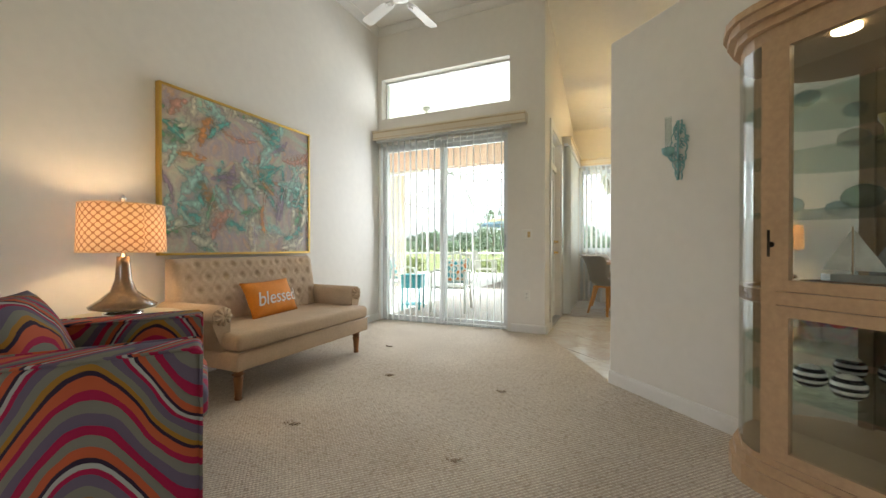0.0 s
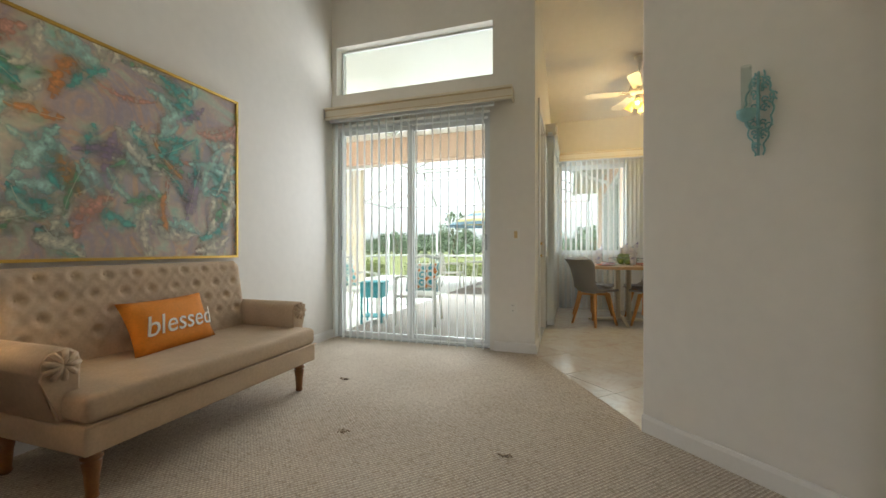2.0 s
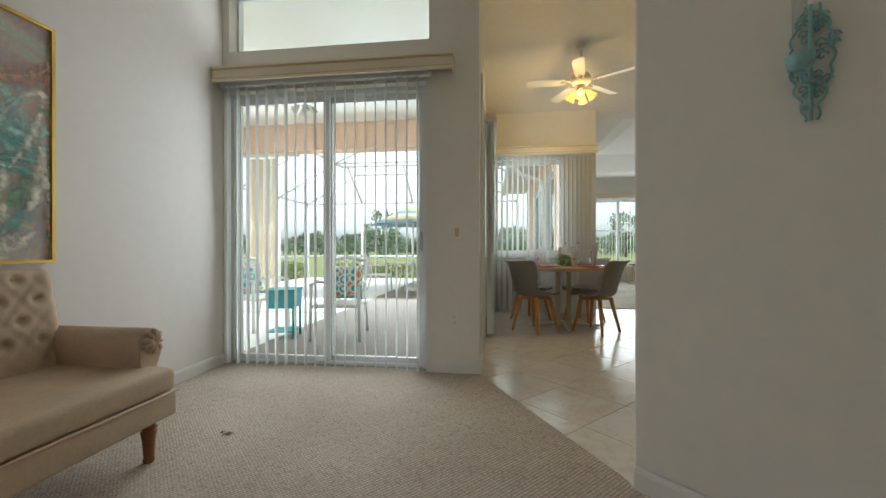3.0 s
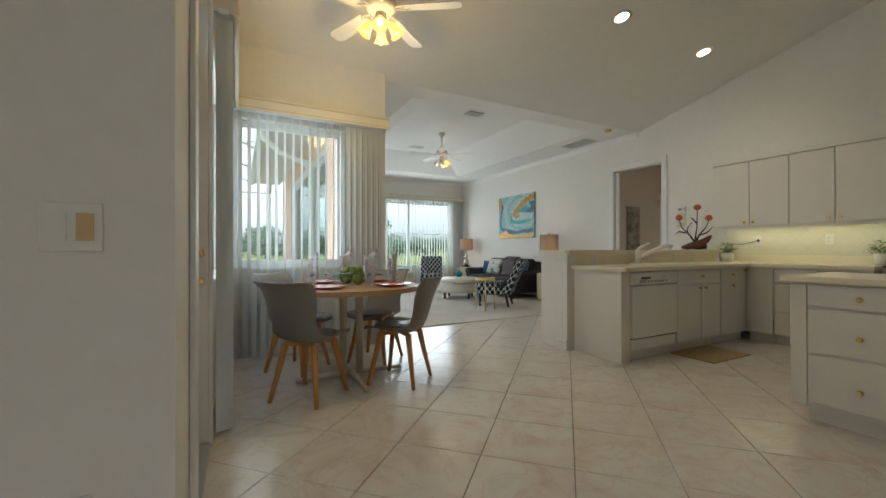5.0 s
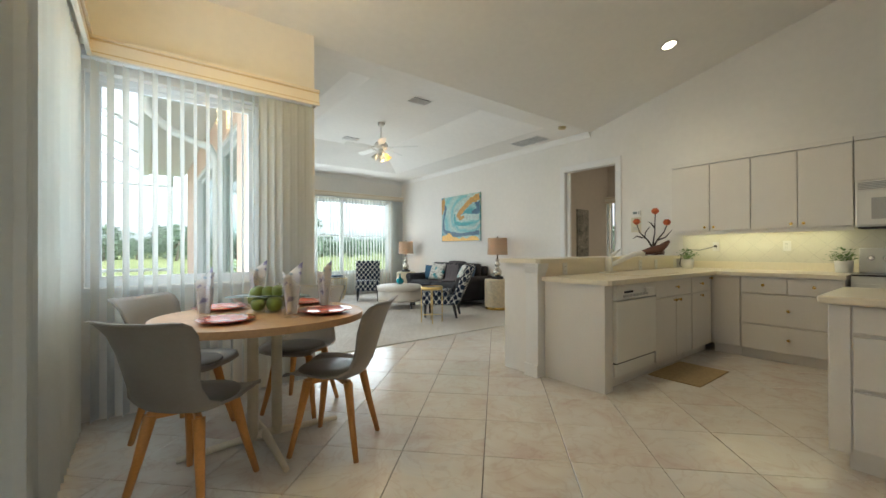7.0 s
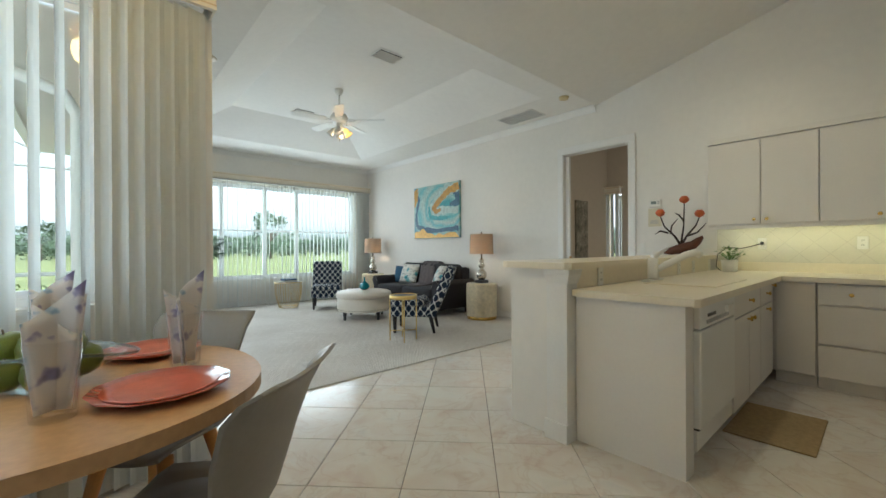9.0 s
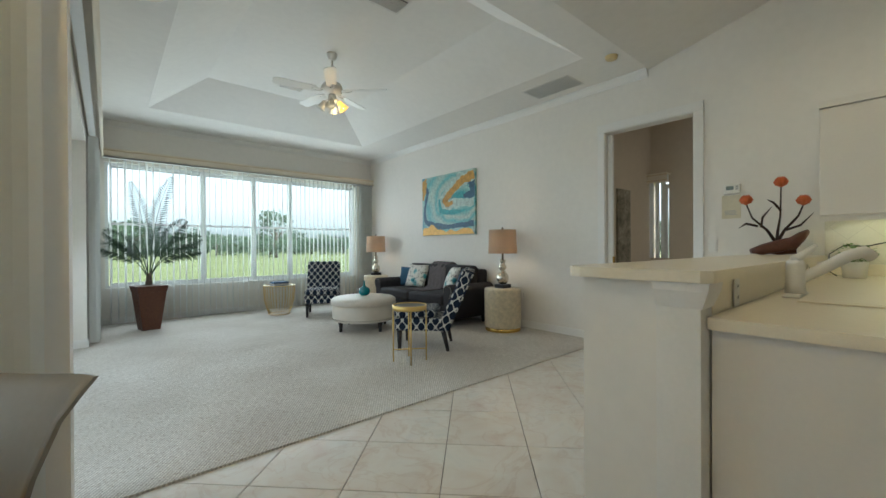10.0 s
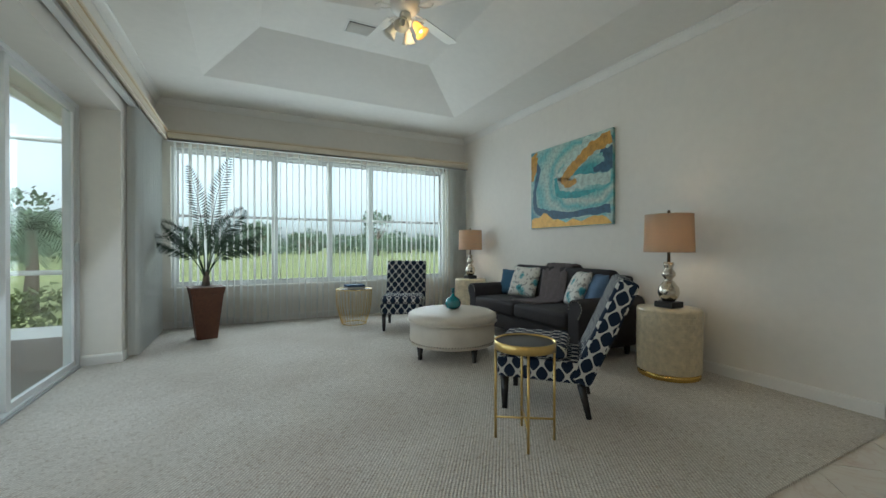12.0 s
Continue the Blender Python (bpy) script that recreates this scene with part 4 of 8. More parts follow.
# ---- trees ----
def tree(x, y, h, spread_, seed, label):
    r = random.Random(seed)
    t = thing("tree", pose(x, y, -0.42), label, "tree", "trees behind the lawn")
    trunk = bm_new()
    top = h * 0.55
    tube(trunk, [(0, 0, -0.2), (0.05 * h * r.uniform(-1, 1), 0, h * 0.25), (0.06 * h * r.uniform(-1, 1), 0.04 * h * r.uniform(-1, 1), top)], 0.1, 7, taper=[h * 0.035, h * 0.025, h * 0.012])
    for i in range(5):
        a = r.uniform(0, 6.28)
        tube(trunk, [(0, 0, h * r.uniform(0.25, 0.45)), (spread_ * 0.5 * math.cos(a), spread_ * 0.5 * math.sin(a), h * r.uniform(0.55, 0.75))], 0.05, 5, taper=[h * 0.014, h * 0.006])
    part("trunk", trunk, BARK, t)
    verts, faces = [], []
    for i in range(34):
        a, el = r.uniform(0, 6.28), r.uniform(0, 1)
        rad = spread_ * math.sqrt(r.uniform(0.05, 1)) * (1 - 0.5 * el)
        cx, cy, cz = rad * math.cos(a), rad * math.sin(a), h * (0.10 + 0.86 * el)
        s = h * r.uniform(0.07, 0.13)
        for k in range(26):
            d = Vector((r.gauss(0, 1), r.gauss(0, 1), r.gauss(0, 0.7))) * s * 0.62
            u = Vector((r.gauss(0, 1), r.gauss(0, 1), r.gauss(0, 1))).normalized() * s * r.uniform(0.2, 0.42)
            w = u.orthogonal().normalized() * s * r.uniform(0.12, 0.3)
            p = Vector((cx, cy, cz)) + d
            i0 = len(verts)
            verts += [tuple(p - u), tuple(p + w), tuple(p + u), tuple(p - w)]
            faces.append((i0, i0 + 1, i0 + 2, i0 + 3))
    me = bpy.data.meshes.new("crown")
    me.from_pydata(verts, [], faces)
    me.materials.append(LEAF_HAZED)
    o = new("crown", me)
    o.parent = t
    return t


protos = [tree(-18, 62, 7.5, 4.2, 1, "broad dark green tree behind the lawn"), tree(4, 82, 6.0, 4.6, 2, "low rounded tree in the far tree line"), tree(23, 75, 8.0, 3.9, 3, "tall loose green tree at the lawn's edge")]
rt = random.Random(11)
for i in range(64):
    a = -38 + i * 1.95 + rt.uniform(-0.6, 0.6)
    dist = rt.uniform(80, 112)
    x, y = 1 + dist * math.sin(radians(a)), 6 + dist * math.cos(radians(a))
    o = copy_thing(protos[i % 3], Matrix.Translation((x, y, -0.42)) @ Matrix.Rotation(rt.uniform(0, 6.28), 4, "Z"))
    k = rt.uniform(0.55, 0.95)
    o.scale = (k * 1.3, k * 1.3, k)


def leaf_mass(name, boxes, count, size, material, label, category, seed):
    """A clipped mass of small leaves, too many to count."""
    r = random.Random(seed)
    verts, faces = [], []
    for x0, x1, y0, y1, z0, z1 in boxes:
        for i in range(count):
            p = Vector((r.uniform(x0, x1), r.uniform(y0, y1), z0 + (z1 - z0) * r.random() ** 0.6)) + Vector((r.gauss(0, 0.05), r.gauss(0, 0.05), r.gauss(0, 0.05)))
            u = Vector((r.gauss(0, 1), r.gauss(0, 1), r.gauss(0, 1))).normalized() * size * r.uniform(0.6, 1.2)
            w = u.orthogonal().normalized() * size * 0.45
            i0 = len(verts)
            verts += [tuple(p - u), tuple(p + w), tuple(p + u), tuple(p - w)]
            faces.append((i0, i0 + 1, i0 + 2, i0 + 3))
    me = bpy.data.meshes.new(name)
    me.from_pydata(verts, [], faces)
    me.materials.append(material)
    return tagged(new(name, me), label, category, "", "stuff")


leaf_mass("hedge", [(-7.9, -7.3, 10.0, 15.5, -0.42, 0.5), (-6.5, 0.3, 15.4, 16.2, -0.42, 0.42)], 5200, 0.05, LEAF_B, "yellow-green clipped hedge beside the screened patio", "hedge", 5)

woods = []
for i in range(46):
    an = radians(-50 + 2.6 * i)
    d_ = 104 + 6 * math.sin(i * 1.7)
    x, y = 1 + d_ * math.sin(an), 6 + d_ * math.cos(an)
    woods.append((x - 3, x + 3, y - 3, y + 3, -0.4, 2.6 + 1.6 * abs(math.sin(i * 0.9)) + 0.8 * math.sin(i * 2.3)))
leaf_mass("far_woods", woods, 260, 0.55, LEAF_HAZED, "low dark green woods along the far edge of the lawn", "woods", 7)


# ---- living room ----
def pattern_mat(name, kind, rough=0.85):
    m = bpy.data.materials.new(name)
    m.use_nodes = True
    n, l = m.node_tree.nodes, m.node_tree.links
    b = n["Principled BSDF"]
    b.inputs["Roughness"].default_value, b.inputs["Specular IOR Level"].default_value = rough, 0.2
    tc = n.new("ShaderNodeTexCoord")
    if kind == "swirl":
        sep, com = n.new("ShaderNodeSeparateXYZ"), n.new("ShaderNodeMath")
        l.new(tc.outputs["Object"], sep.inputs[0])
        s1, ns = n.new("ShaderNodeMath"), n.new("ShaderNodeTexNoise")
        ns.inputs["Scale"].default_value, ns.inputs["Detail"].default_value, ns.inputs["Roughness"].default_value = 2.4, 7, 0.36
        l.new(tc.outputs["Object"], ns.inputs["Vector"])
        ad = n.new("ShaderNodeMath")
        l.new(sep.outputs[0], ad.inputs[0]), l.new(sep.outputs[1], ad.inputs[1])
        s1.operation = "MULTIPLY"
        l.new(ad.outputs[0], s1.inputs[0])
        s1.inputs[1].default_value = 10
        s2 = n.new("ShaderNodeMath")
        s2.operation = "SINE"
        l.new(s1.outputs[0], s2.inputs[0])
        s3 = n.new("ShaderNodeMath")
        s3.operation = "MULTIPLY_ADD"
        l.new(s2.outputs[0], s3.inputs[0])
        s3.inputs[1].default_value = 0.16
        l.new(sep.outputs[2], s3.inputs[2])
        s4 = n.new("ShaderNodeMath")
        s4.operation = "MULTIPLY_ADD"
        l.new(ns.outputs[0], s4.inputs[0])
        s4.inputs[1].default_value = 0.26
        l.new(s3.outputs[0], s4.inputs[2])
        com.operation = "MULTIPLY"
        com.inputs[1].default_value = 2.4
        l.new(s4.outputs[0], com.inputs[0])
        fr = n.new("ShaderNodeMath")
        fr.operation = "FRACT"
        l.new(com.outputs[0], fr.inputs[0])
        A, B, C, D, E_, F = (0.27, 0.010, 0.045), (0.10, 0.08, 0.115), (0.15, 0.145, 0.115), (0.025, 0.014, 0.028), (0.36, 0.075, 0.03), (0.26, 0.13, 0.02)
        r = ramp_node(n, [(0.0, A), (0.09, B), (0.20, C), (0.30, A), (0.36, E_), (0.45, D), (0.49, F), (0.54, C), (0.62, B), (0.70, A), (0.75, (0.30, 0.31, 0.28)), (0.79, D), (0.83, E_), (0.91, C)], "CONSTANT")
        l.new(fr.outputs[0], r.inputs[0]), l.new(r.outputs[0], b.inputs["Base Color"])
    elif kind == "trellis":
        mp = n.new("ShaderNodeMapping")
        mp.inputs["Rotation"].default_value = (0.0, 0.0, 0.0)
        l.new(tc.outputs["UV"], mp.inputs[0])
        sep = n.new("ShaderNodeSeparateXYZ")
        l.new(mp.outputs[0], sep.inputs[0])

        def mth(op, a, c=None):
            q = n.new("ShaderNodeMath")
            q.operation = op
            for i, z in enumerate((a, c)):
                if z is None:
                    continue
                if isinstance(z, (int, float)):
                    q.inputs[i].default_value = z
                else:
                    l.new(z, q.inputs[i])
            return q.outputs[0]
        k = 2 * math.pi / 0.105
        u, v = mth("MULTIPLY", sep.outputs[0], k), mth("MULTIPLY", sep.outputs[1], k * 0.78)
        d1 = mth("ADD", mth("COSINE", u), mth("COSINE", v))
        band = mth("LESS_THAN", mth("ABSOLUTE", d1), 0.36)
        mx = n.new("ShaderNodeMix")
        mx.data_type = "RGBA"
        mx.inputs["A"].default_value, mx.inputs["B"].default_value = (0.012, 0.022, 0.045, 1), (0.55, 0.54, 0.5, 1)
        l.new(band, mx.inputs["Factor"]), l.new(mx.outputs["Result"], b.inputs["Base Color"])
    w = n.new("ShaderNodeTexNoise")
    w.inputs["Scale"].default_value = 350
    bp = n.new("ShaderNodeBump")
    bp.inputs["Strength"].default_value, bp.inputs["Distance"].default_value = 0.35, 0.002
    l.new(tc.outputs["Object"], w.inputs["Vector"]), l.new(w.outputs[0], bp.inputs["Height"]), l.new(bp.outputs[0], b.inputs["Normal"])
    return m


LINEN = mat("beige_linen", (0.56, 0.43, 0.30), 0.9, var=0.10, scale=8, bump=0.5, bscale=380, spec=0.2)
WALNUT = mat("turned_walnut", (0.27, 0.11, 0.03), 0.35, var=0.25, scale=14)
SWIRL = pattern_mat("swirl_upholstery", "swirl")
TRELLIS = pattern_mat("trellis_upholstery", "trellis")
ORANGE = mat("orange_velvet", (0.72, 0.24, 0.015), 0.8, var=0.12, scale=10, bump=0.3, bscale=200)
INK_WHITE = mat("white_thread", (0.78, 0.72, 0.62), 0.7, var=0.03)
GOLD_FRAME = mat("gold_frame", (0.60, 0.40, 0.09), 0.35, metal=0.85, var=0.1)
PALE_WOOD = mat("pale_maple", (0.50, 0.33, 0.19), 0.42, var=0.14, scale=5, bump=0.08, bscale=60)
TEAL_METAL = mat("verdigris_metal", (0.26, 0.48, 0.48), 0.6, var=0.25, scale=25, bump=0.4, bscale=90)


def cushion(w, h, d, seg=10, pinch=0.75, seed=0):
    """A stuffed cushion standing in the xz plane, w wide, h high, d thick."""
    bm = bm_new()
    bmesh.ops.create_grid(bm, x_segments=seg, y_segments=seg, size=0.5)
    front_ = bm.verts[:]
    r = random.Random(seed)
    ph = [r.uniform(0, 6) for _ in range(4)]
    t = bmesh.new()
    for s in (1, -1):
        g = bmesh.new()
        bmesh.ops.create_grid(g, x_segments=seg, y_segments=seg, size=0.5)
        for v in g.verts:
            a, c = v.co.x * 2, v.co.y * 2
            fat = max(0, (1 - a * a) * (1 - c * c)) ** 0.42
            k = 1 - 0.07 * (1 - abs(a)) * (c * c) if True else 1
            wob = 0.006 * math.sin(7 * a + ph[0]) * math.cos(6 * c + ph[1])
            x = a * w / 2 * (1 - 0.10 * (1 - a * a) * 0 - 0.07 * (1 - c * c) * abs(a) ** 3)
            z = c * h / 2 * (1 - 0.07 * (1 - a * a) * abs(c) ** 3)
            v.co = (x, s * (fat * d / 2 + wob * fat), z + h / 2)
        merge(t, g)
    bm.free()
    bmesh.ops.remove_doubles(t, verts=t.verts[:], dist=0.0005)
    for f in t.faces:
        f.smooth = True
    return t


def turned_leg(h, r):
    return lathe(bm_new(), [(r * 0.55, 0), (r * 0.7, h * 0.05), (r * 0.6, h * 0.12), (r * 0.75, h * 0.5), (r * 0.95, h * 0.72), (r * 0.6, h * 0.76), (r * 1.05, h * 0.80), (r * 1.05, h * 0.84), (r * 0.7, h * 0.87), (r * 1.1, h * 0.93), (r * 1.1, h)], 16)


# settee: x is its length, the front looks to -y
SET = pose(-2.70, 2.725, 0.012, 0, 0, 90) @ Matrix.Scale(0.938, 4)
st = thing("settee", SET, "beige linen settee with button-tufted back and rolled arms", "settee")
W2, D = 0.735, 0.80
bm = bm_new()
rbox(bm, -W2, W2, -D - 0.008, -0.05, 0.215, 0.338, 0.015, 3)
part("seat_frame", bm, LINEN, st, smooth=True)
bm = bm_new()
rbox(bm, -W2 + 0.002, W2 - 0.002, -D - 0.012, -0.12, 0.339, 0.458, 0.035, 4)
part("seat", bm, LINEN, st, smooth=True)
bm = bm_new()
tube(bm, [(-W2, -D - 0.012, 0.3385), (W2, -D - 0.012, 0.3385)], 0.006, 6)
part("piping", bm, LINEN, st)
# tufted back
t = bmesh.new()
nx, nz = 90, 34
buttons = [(-0.62 + 0.155 * i + (0.0775 if k % 2 else 0), 0.60 + 0.10 * k) for k in range(4) for i in range(9 - (k % 2))]
grid = []
for k in range(nz + 1):
    row = []
    for i in range(nx + 1):
        x, z = -0.72 + 1.44 * i / nx, 0.42 + 0.53 * k / nz
        dmin = min(math.hypot(x - bx, (z - bz) * 1.1) for bx, bz in buttons)
        y = -0.16 - 0.06 * (z < 0.9) + 0.10 * ((z - 0.42) / 0.53) * 0.6
        y = -0.20 + 0.09 * (z - 0.42) / 0.53
        pit = 0.030 * math.exp(-(dmin / 0.022) ** 2)
        fold = 0.008 * math.exp(-((abs(((x / 0.0775 + z / 0.1) % 2) - 1) / 0.12) ** 2)) + 0.008 * math.exp(-((abs(((x / 0.0775 - z / 0.1) % 2) - 1) / 0.12) ** 2))
        edge = 0.04 * max(0, 1 - (0.95 - z) / 0.05) ** 2 + 0.03 * max(0, 1 - (0.72 - abs(x)) / 0.05) ** 2
        row.append(t.verts.new((x, y + pit + fold + edge, z)))
    grid.append(row)
for a_, b_ in zip(grid, grid[1:]):
    for i in range(nx):
        t.faces.new((a_[i], a_[i + 1], b_[i + 1], b_[i])).smooth = True
bk = t.verts.new((0, 0, 0))
t.verts.remove(bk)
back_b = [[t.verts.new((row[i].co.x, -0.03, row[i].co.z)) for i in (0, nx)] for row in (grid[0], grid[-1])]
t.faces.new([back_b[0][0], back_b[1][0], back_b[1][1], back_b[0][1]])
t.faces.new([*grid[-1], back_b[1][1], back_b[1][0]])
t.faces.new([*reversed(grid[0]), back_b[0][0], back_b[0][1]])
t.faces.new([*[g[0] for g in reversed(grid)], back_b[0][0], back_b[1][0]])
t.faces.new([*[g[-1] for g in grid], back_b[1][1], back_b[0][1]])
back = part("backrest", t, LINEN, st)
bm0 = lathe(bm_new(), [(0.013, -0.003), (0.012, 0.003), (0.006, 0.006)], 10)
bme = mesh_of("button", bm0, LINEN, True)
for bx, bz in buttons:
    o = new("button", bme)
    o.matrix_basis = pose(bx, -0.20 + 0.09 * (bz - 0.42) / 0.53 + 0.028, bz, 90, 0, 0)
    o.parent = back
for s in (-1, 1):
    bm = bm_new()
    out = [(s * (0.66), 0.33), (s * 0.66, 0.56), (s * 0.645, 0.60)]
    pts = [(s * (0.735 + 0.075 * math.cos(a)), 0.575 + 0.07 * math.sin(a)) for a in [math.pi - q * math.pi * 1.25 / 12 for q in range(13)]]
    sec = [(s * 0.665, 0.34)] + pts + [(s * 0.745, 0.34)]
    f0 = [bm.verts.new((x, -0.66, z)) for x, z in sec]
    f1 = [bm.verts.new((x, -0.06, z)) for x, z in sec]
    bm.faces.new(f0), bm.faces.new(list(reversed(f1)))
    for i in range(len(sec)):
        bm.faces.new((f0[i], f1[i], f1[(i + 1) % len(sec)], f0[(i + 1) % len(sec)])).smooth = True
    bmesh.ops.bevel(bm, geom=[e for e in bm.edges if all(abs(v.co.y + 0.66) < 0.001 for v in e.verts)], offset=0.012, segments=2, affect="EDGES")
    arm = part("arm", bm, LINEN, st)
    bm = bm_new()
    for q in range(9):
        a = q * 2 * math.pi / 9
        tube(bm, [(s * 0.735, -0.672, 0.575), (s * 0.735 + 0.03 * math.cos(a), -0.684, 0.575 + 0.03 * math.sin(a)), (s * 0.735 + 0.062 * math.cos(a), -0.668, 0.575 + 0.062 * math.sin(a))], 0.011, 6)
    part("pleated_rosette", bm, LINEN, arm)
for x, y in ((-0.66, -0.72), (0.66, -0.72), (-0.66, -0.12), (0.66, -0.12)):
    part("leg", turned_leg(0.215, 0.038), WALNUT, st, m=pose(x, y, 0))

# orange pillow with its word
pm = SET @ pose(0.02, -0.36, 0.443, -24, 0, 9)
pl = thing("pillow", pm, "bright orange pillow lettered in white on the settee", "pillow")
part("cover", cushion(0.60, 0.33, 0.14, seed=2), ORANGE, pl)
cu = bpy.data.curves.new("lettering", "FONT")
cu.body, cu.size, cu.shear, cu.extrude, cu.align_x = "blessed", 0.165, 0.4, 0.002, "CENTER"
tmp = bpy.data.objects.new("lettering", cu)
scene.collection.objects.link(tmp)
me = bpy.data.meshes.new_from_object(tmp.evaluated_get(bpy.context.evaluated_depsgraph_get()))
bpy.data.objects.remove(tmp)
for v in me.vertices:
    fat = max(0, (1 - (v.co.x / 0.315) ** 2) * (1 - ((v.co.y - 0.045) / 0.17) ** 2)) ** 0.42
    v.co = (v.co.x, -(0.071 * fat + 0.004) - v.co.z, v.co.y + 0.10)
me.materials.clear()
me.materials.append(INK_WHITE)
o = new("lettering", me)
o.parent = pl
o["label"] = "white script lettering reading blessed"


# abstract painting
def paint_mat():
    m = bpy.data.materials.new("abstract_paint")
    m.use_nodes = True
    n, l = m.node_tree.nodes, m.node_tree.links
    b = n["Principled BSDF"]
    b.inputs["Roughness"].default_value = 0.5
    tc = n.new("ShaderNodeTexCoord")
    a, w, s = n.new("ShaderNodeTexNoise"), n.new("ShaderNodeTexNoise"), n.new("ShaderNodeTexNoise")
    a.inputs["Scale"].default_value, a.inputs["Detail"].default_value, a.inputs["Distortion"].default_value = 1.9, 6, 3.2
    w.inputs["Scale"].default_value, w.inputs["Detail"].default_value = 1.6, 3
    s.inputs["Scale"].default_value, s.inputs["Detail"].default_value = 38, 5
    for q in (a, w, s):
        l.new(tc.outputs["Object"], q.inputs["Vector"])
    r = ramp_node(n, [(0.28, (0.22, 0.55, 0.45)), (0.38, (0.52, 0.58, 0.45)), (0.46, (0.52, 0.40, 0.33)), (0.53, (0.38, 0.33, 0.38)), (0.60, (0.60, 0.38, 0.22)), (0.67, (0.62, 0.57, 0.42)), (0.76, (0.22, 0.46, 0.42))])
    l.new(a.outputs[0], r.inputs[0])
    r2 = ramp_node(n, [(0.36, (0.40, 0.33, 0.34)), (0.52, (0.52, 0.43, 0.32)), (0.66, (0.30, 0.50, 0.43))])
    l.new(w.outputs[0], r2.inputs[0])
    mx, sp = n.new("ShaderNodeMix"), n.new("ShaderNodeMix")
    mx.data_type = sp.data_type = "RGBA"
    mx.inputs["Factor"].default_value = 0.25
    l.new(r.outputs[0], mx.inputs["A"]), l.new(r2.outputs[0], mx.inputs["B"])
    r3 = ramp_node(n, [(0.5, (0.8, 0.8, 0.8)), (0.62, (1.15, 1.12, 1.1))])
    l.new(s.outputs[0], r3.inputs[0])
    sp.blend_type = "MULTIPLY"
    sp.inputs["Factor"].default_value = 0.4
    l.new(mx.outputs["Result"], sp.inputs["A"]), l.new(r3.outputs[0], sp.inputs["B"]), l.new(sp.outputs["Result"], b.inputs["Base Color"])
    bp = n.new("ShaderNodeBump")
    bp.inputs["Strength"].default_value, bp.inputs["Distance"].default_value = 0.5, 0.003
    l.new(s.outputs[0], bp.inputs["Height"]), l.new(bp.outputs[0], b.inputs["Normal"])
    return m


PW, PH = 1.45, 1.21
pt = thing("painting", pose(XL + 0.003, 2.76, 0.928, 0, 0, 90), "large abstract leaf painting in a thin gold frame", "painting")
# local: x along the wall, -y out of the wall, z up
part("canvas", box(bm_new(), -PW / 2 + 0.012, PW / 2 - 0.012, -0.03, -0.002, 0.012, PH - 0.012), paint_mat(), pt)
part("picture_frame", frame_bars("y", -0.045, 0.0, -PW / 2, PW / 2, 0, PH, 0.016), GOLD_FRAME, pt, "thin gold frame")


def stroke_mat(name, col):
    """Thin paint: it fades out to the stroke's sides, is broken by the bristles and has a pale midrib."""
    m = mat(name, col, 0.5, var=0.4, scale=11, bump=0.4, bscale=60)
    n, l = m.node_tree.nodes, m.node_tree.links
    b = n["Principled BSDF"]
    tc, sx, no = n.new("ShaderNodeTexCoord"), n.new("ShaderNodeSeparateXYZ"), n.new("ShaderNodeTexNoise")
    l.new(tc.outputs["UV"], sx.inputs[0]), l.new(tc.outputs["Object"], no.inputs["Vector"])
    no.inputs["Scale"].default_value, no.inputs["Detail"].default_value = 26, 5
    pp, fade, mul, both = n.new("ShaderNodeMath"), n.new("ShaderNodeMapRange"), n.new("ShaderNodeMapRange"), n.new("ShaderNodeMath")
    pp.operation, pp.inputs[1].default_value = "PINGPONG", 0.5
    l.new(sx.outputs["X"], pp.inputs[0]), l.new(pp.outputs[0], fade.inputs["Value"])
    fade.inputs["From Min"].default_value, fade.inputs["From Max"].default_value = 0.02, 0.48
    l.new(no.outputs[0], mul.inputs["Value"])
    mul.inputs["From Min"].default_value, mul.inputs["From Max"].default_value = 0.28, 0.60
    both.operation = "MULTIPLY"
    l.new(fade.outputs[0], both.inputs[0]), l.new(mul.outputs[0], both.inputs[1])
    t, mix = n.new("ShaderNodeBsdfTransparent"), n.new("ShaderNodeMixShader")
    l.new(both.outputs[0], mix.inputs[0]), l.new(t.outputs[0], mix.inputs[1]), l.new(b.outputs[0], mix.inputs[2])
    l.new(mix.outputs[0], n["Material Output"].inputs[0])
    return m


STROKES = [stroke_mat("stroke_" + nm, c) for nm, c in (("aqua", (0.48, 0.72, 0.63)), ("teal", (0.12, 0.42, 0.36)), ("cream", (0.74, 0.70, 0.56)), ("green", (0.17, 0.36, 0.20)), ("orange", (0.60, 0.27, 0.08)), ("mauve", (0.34, 0.26, 0.33)), ("coral", (0.62, 0.34, 0.25)))]
RIB = mat("stroke_rib", (0.55, 0.52, 0.42), 0.5)
rp = random.Random(21)
heads = [(-0.62 + 0.25 * i + rp.uniform(-0.09, 0.09), 0.18 + 0.21 * k + rp.uniform(-0.08, 0.08)) for i in range(6) for k in range(5)]
leaf = 0
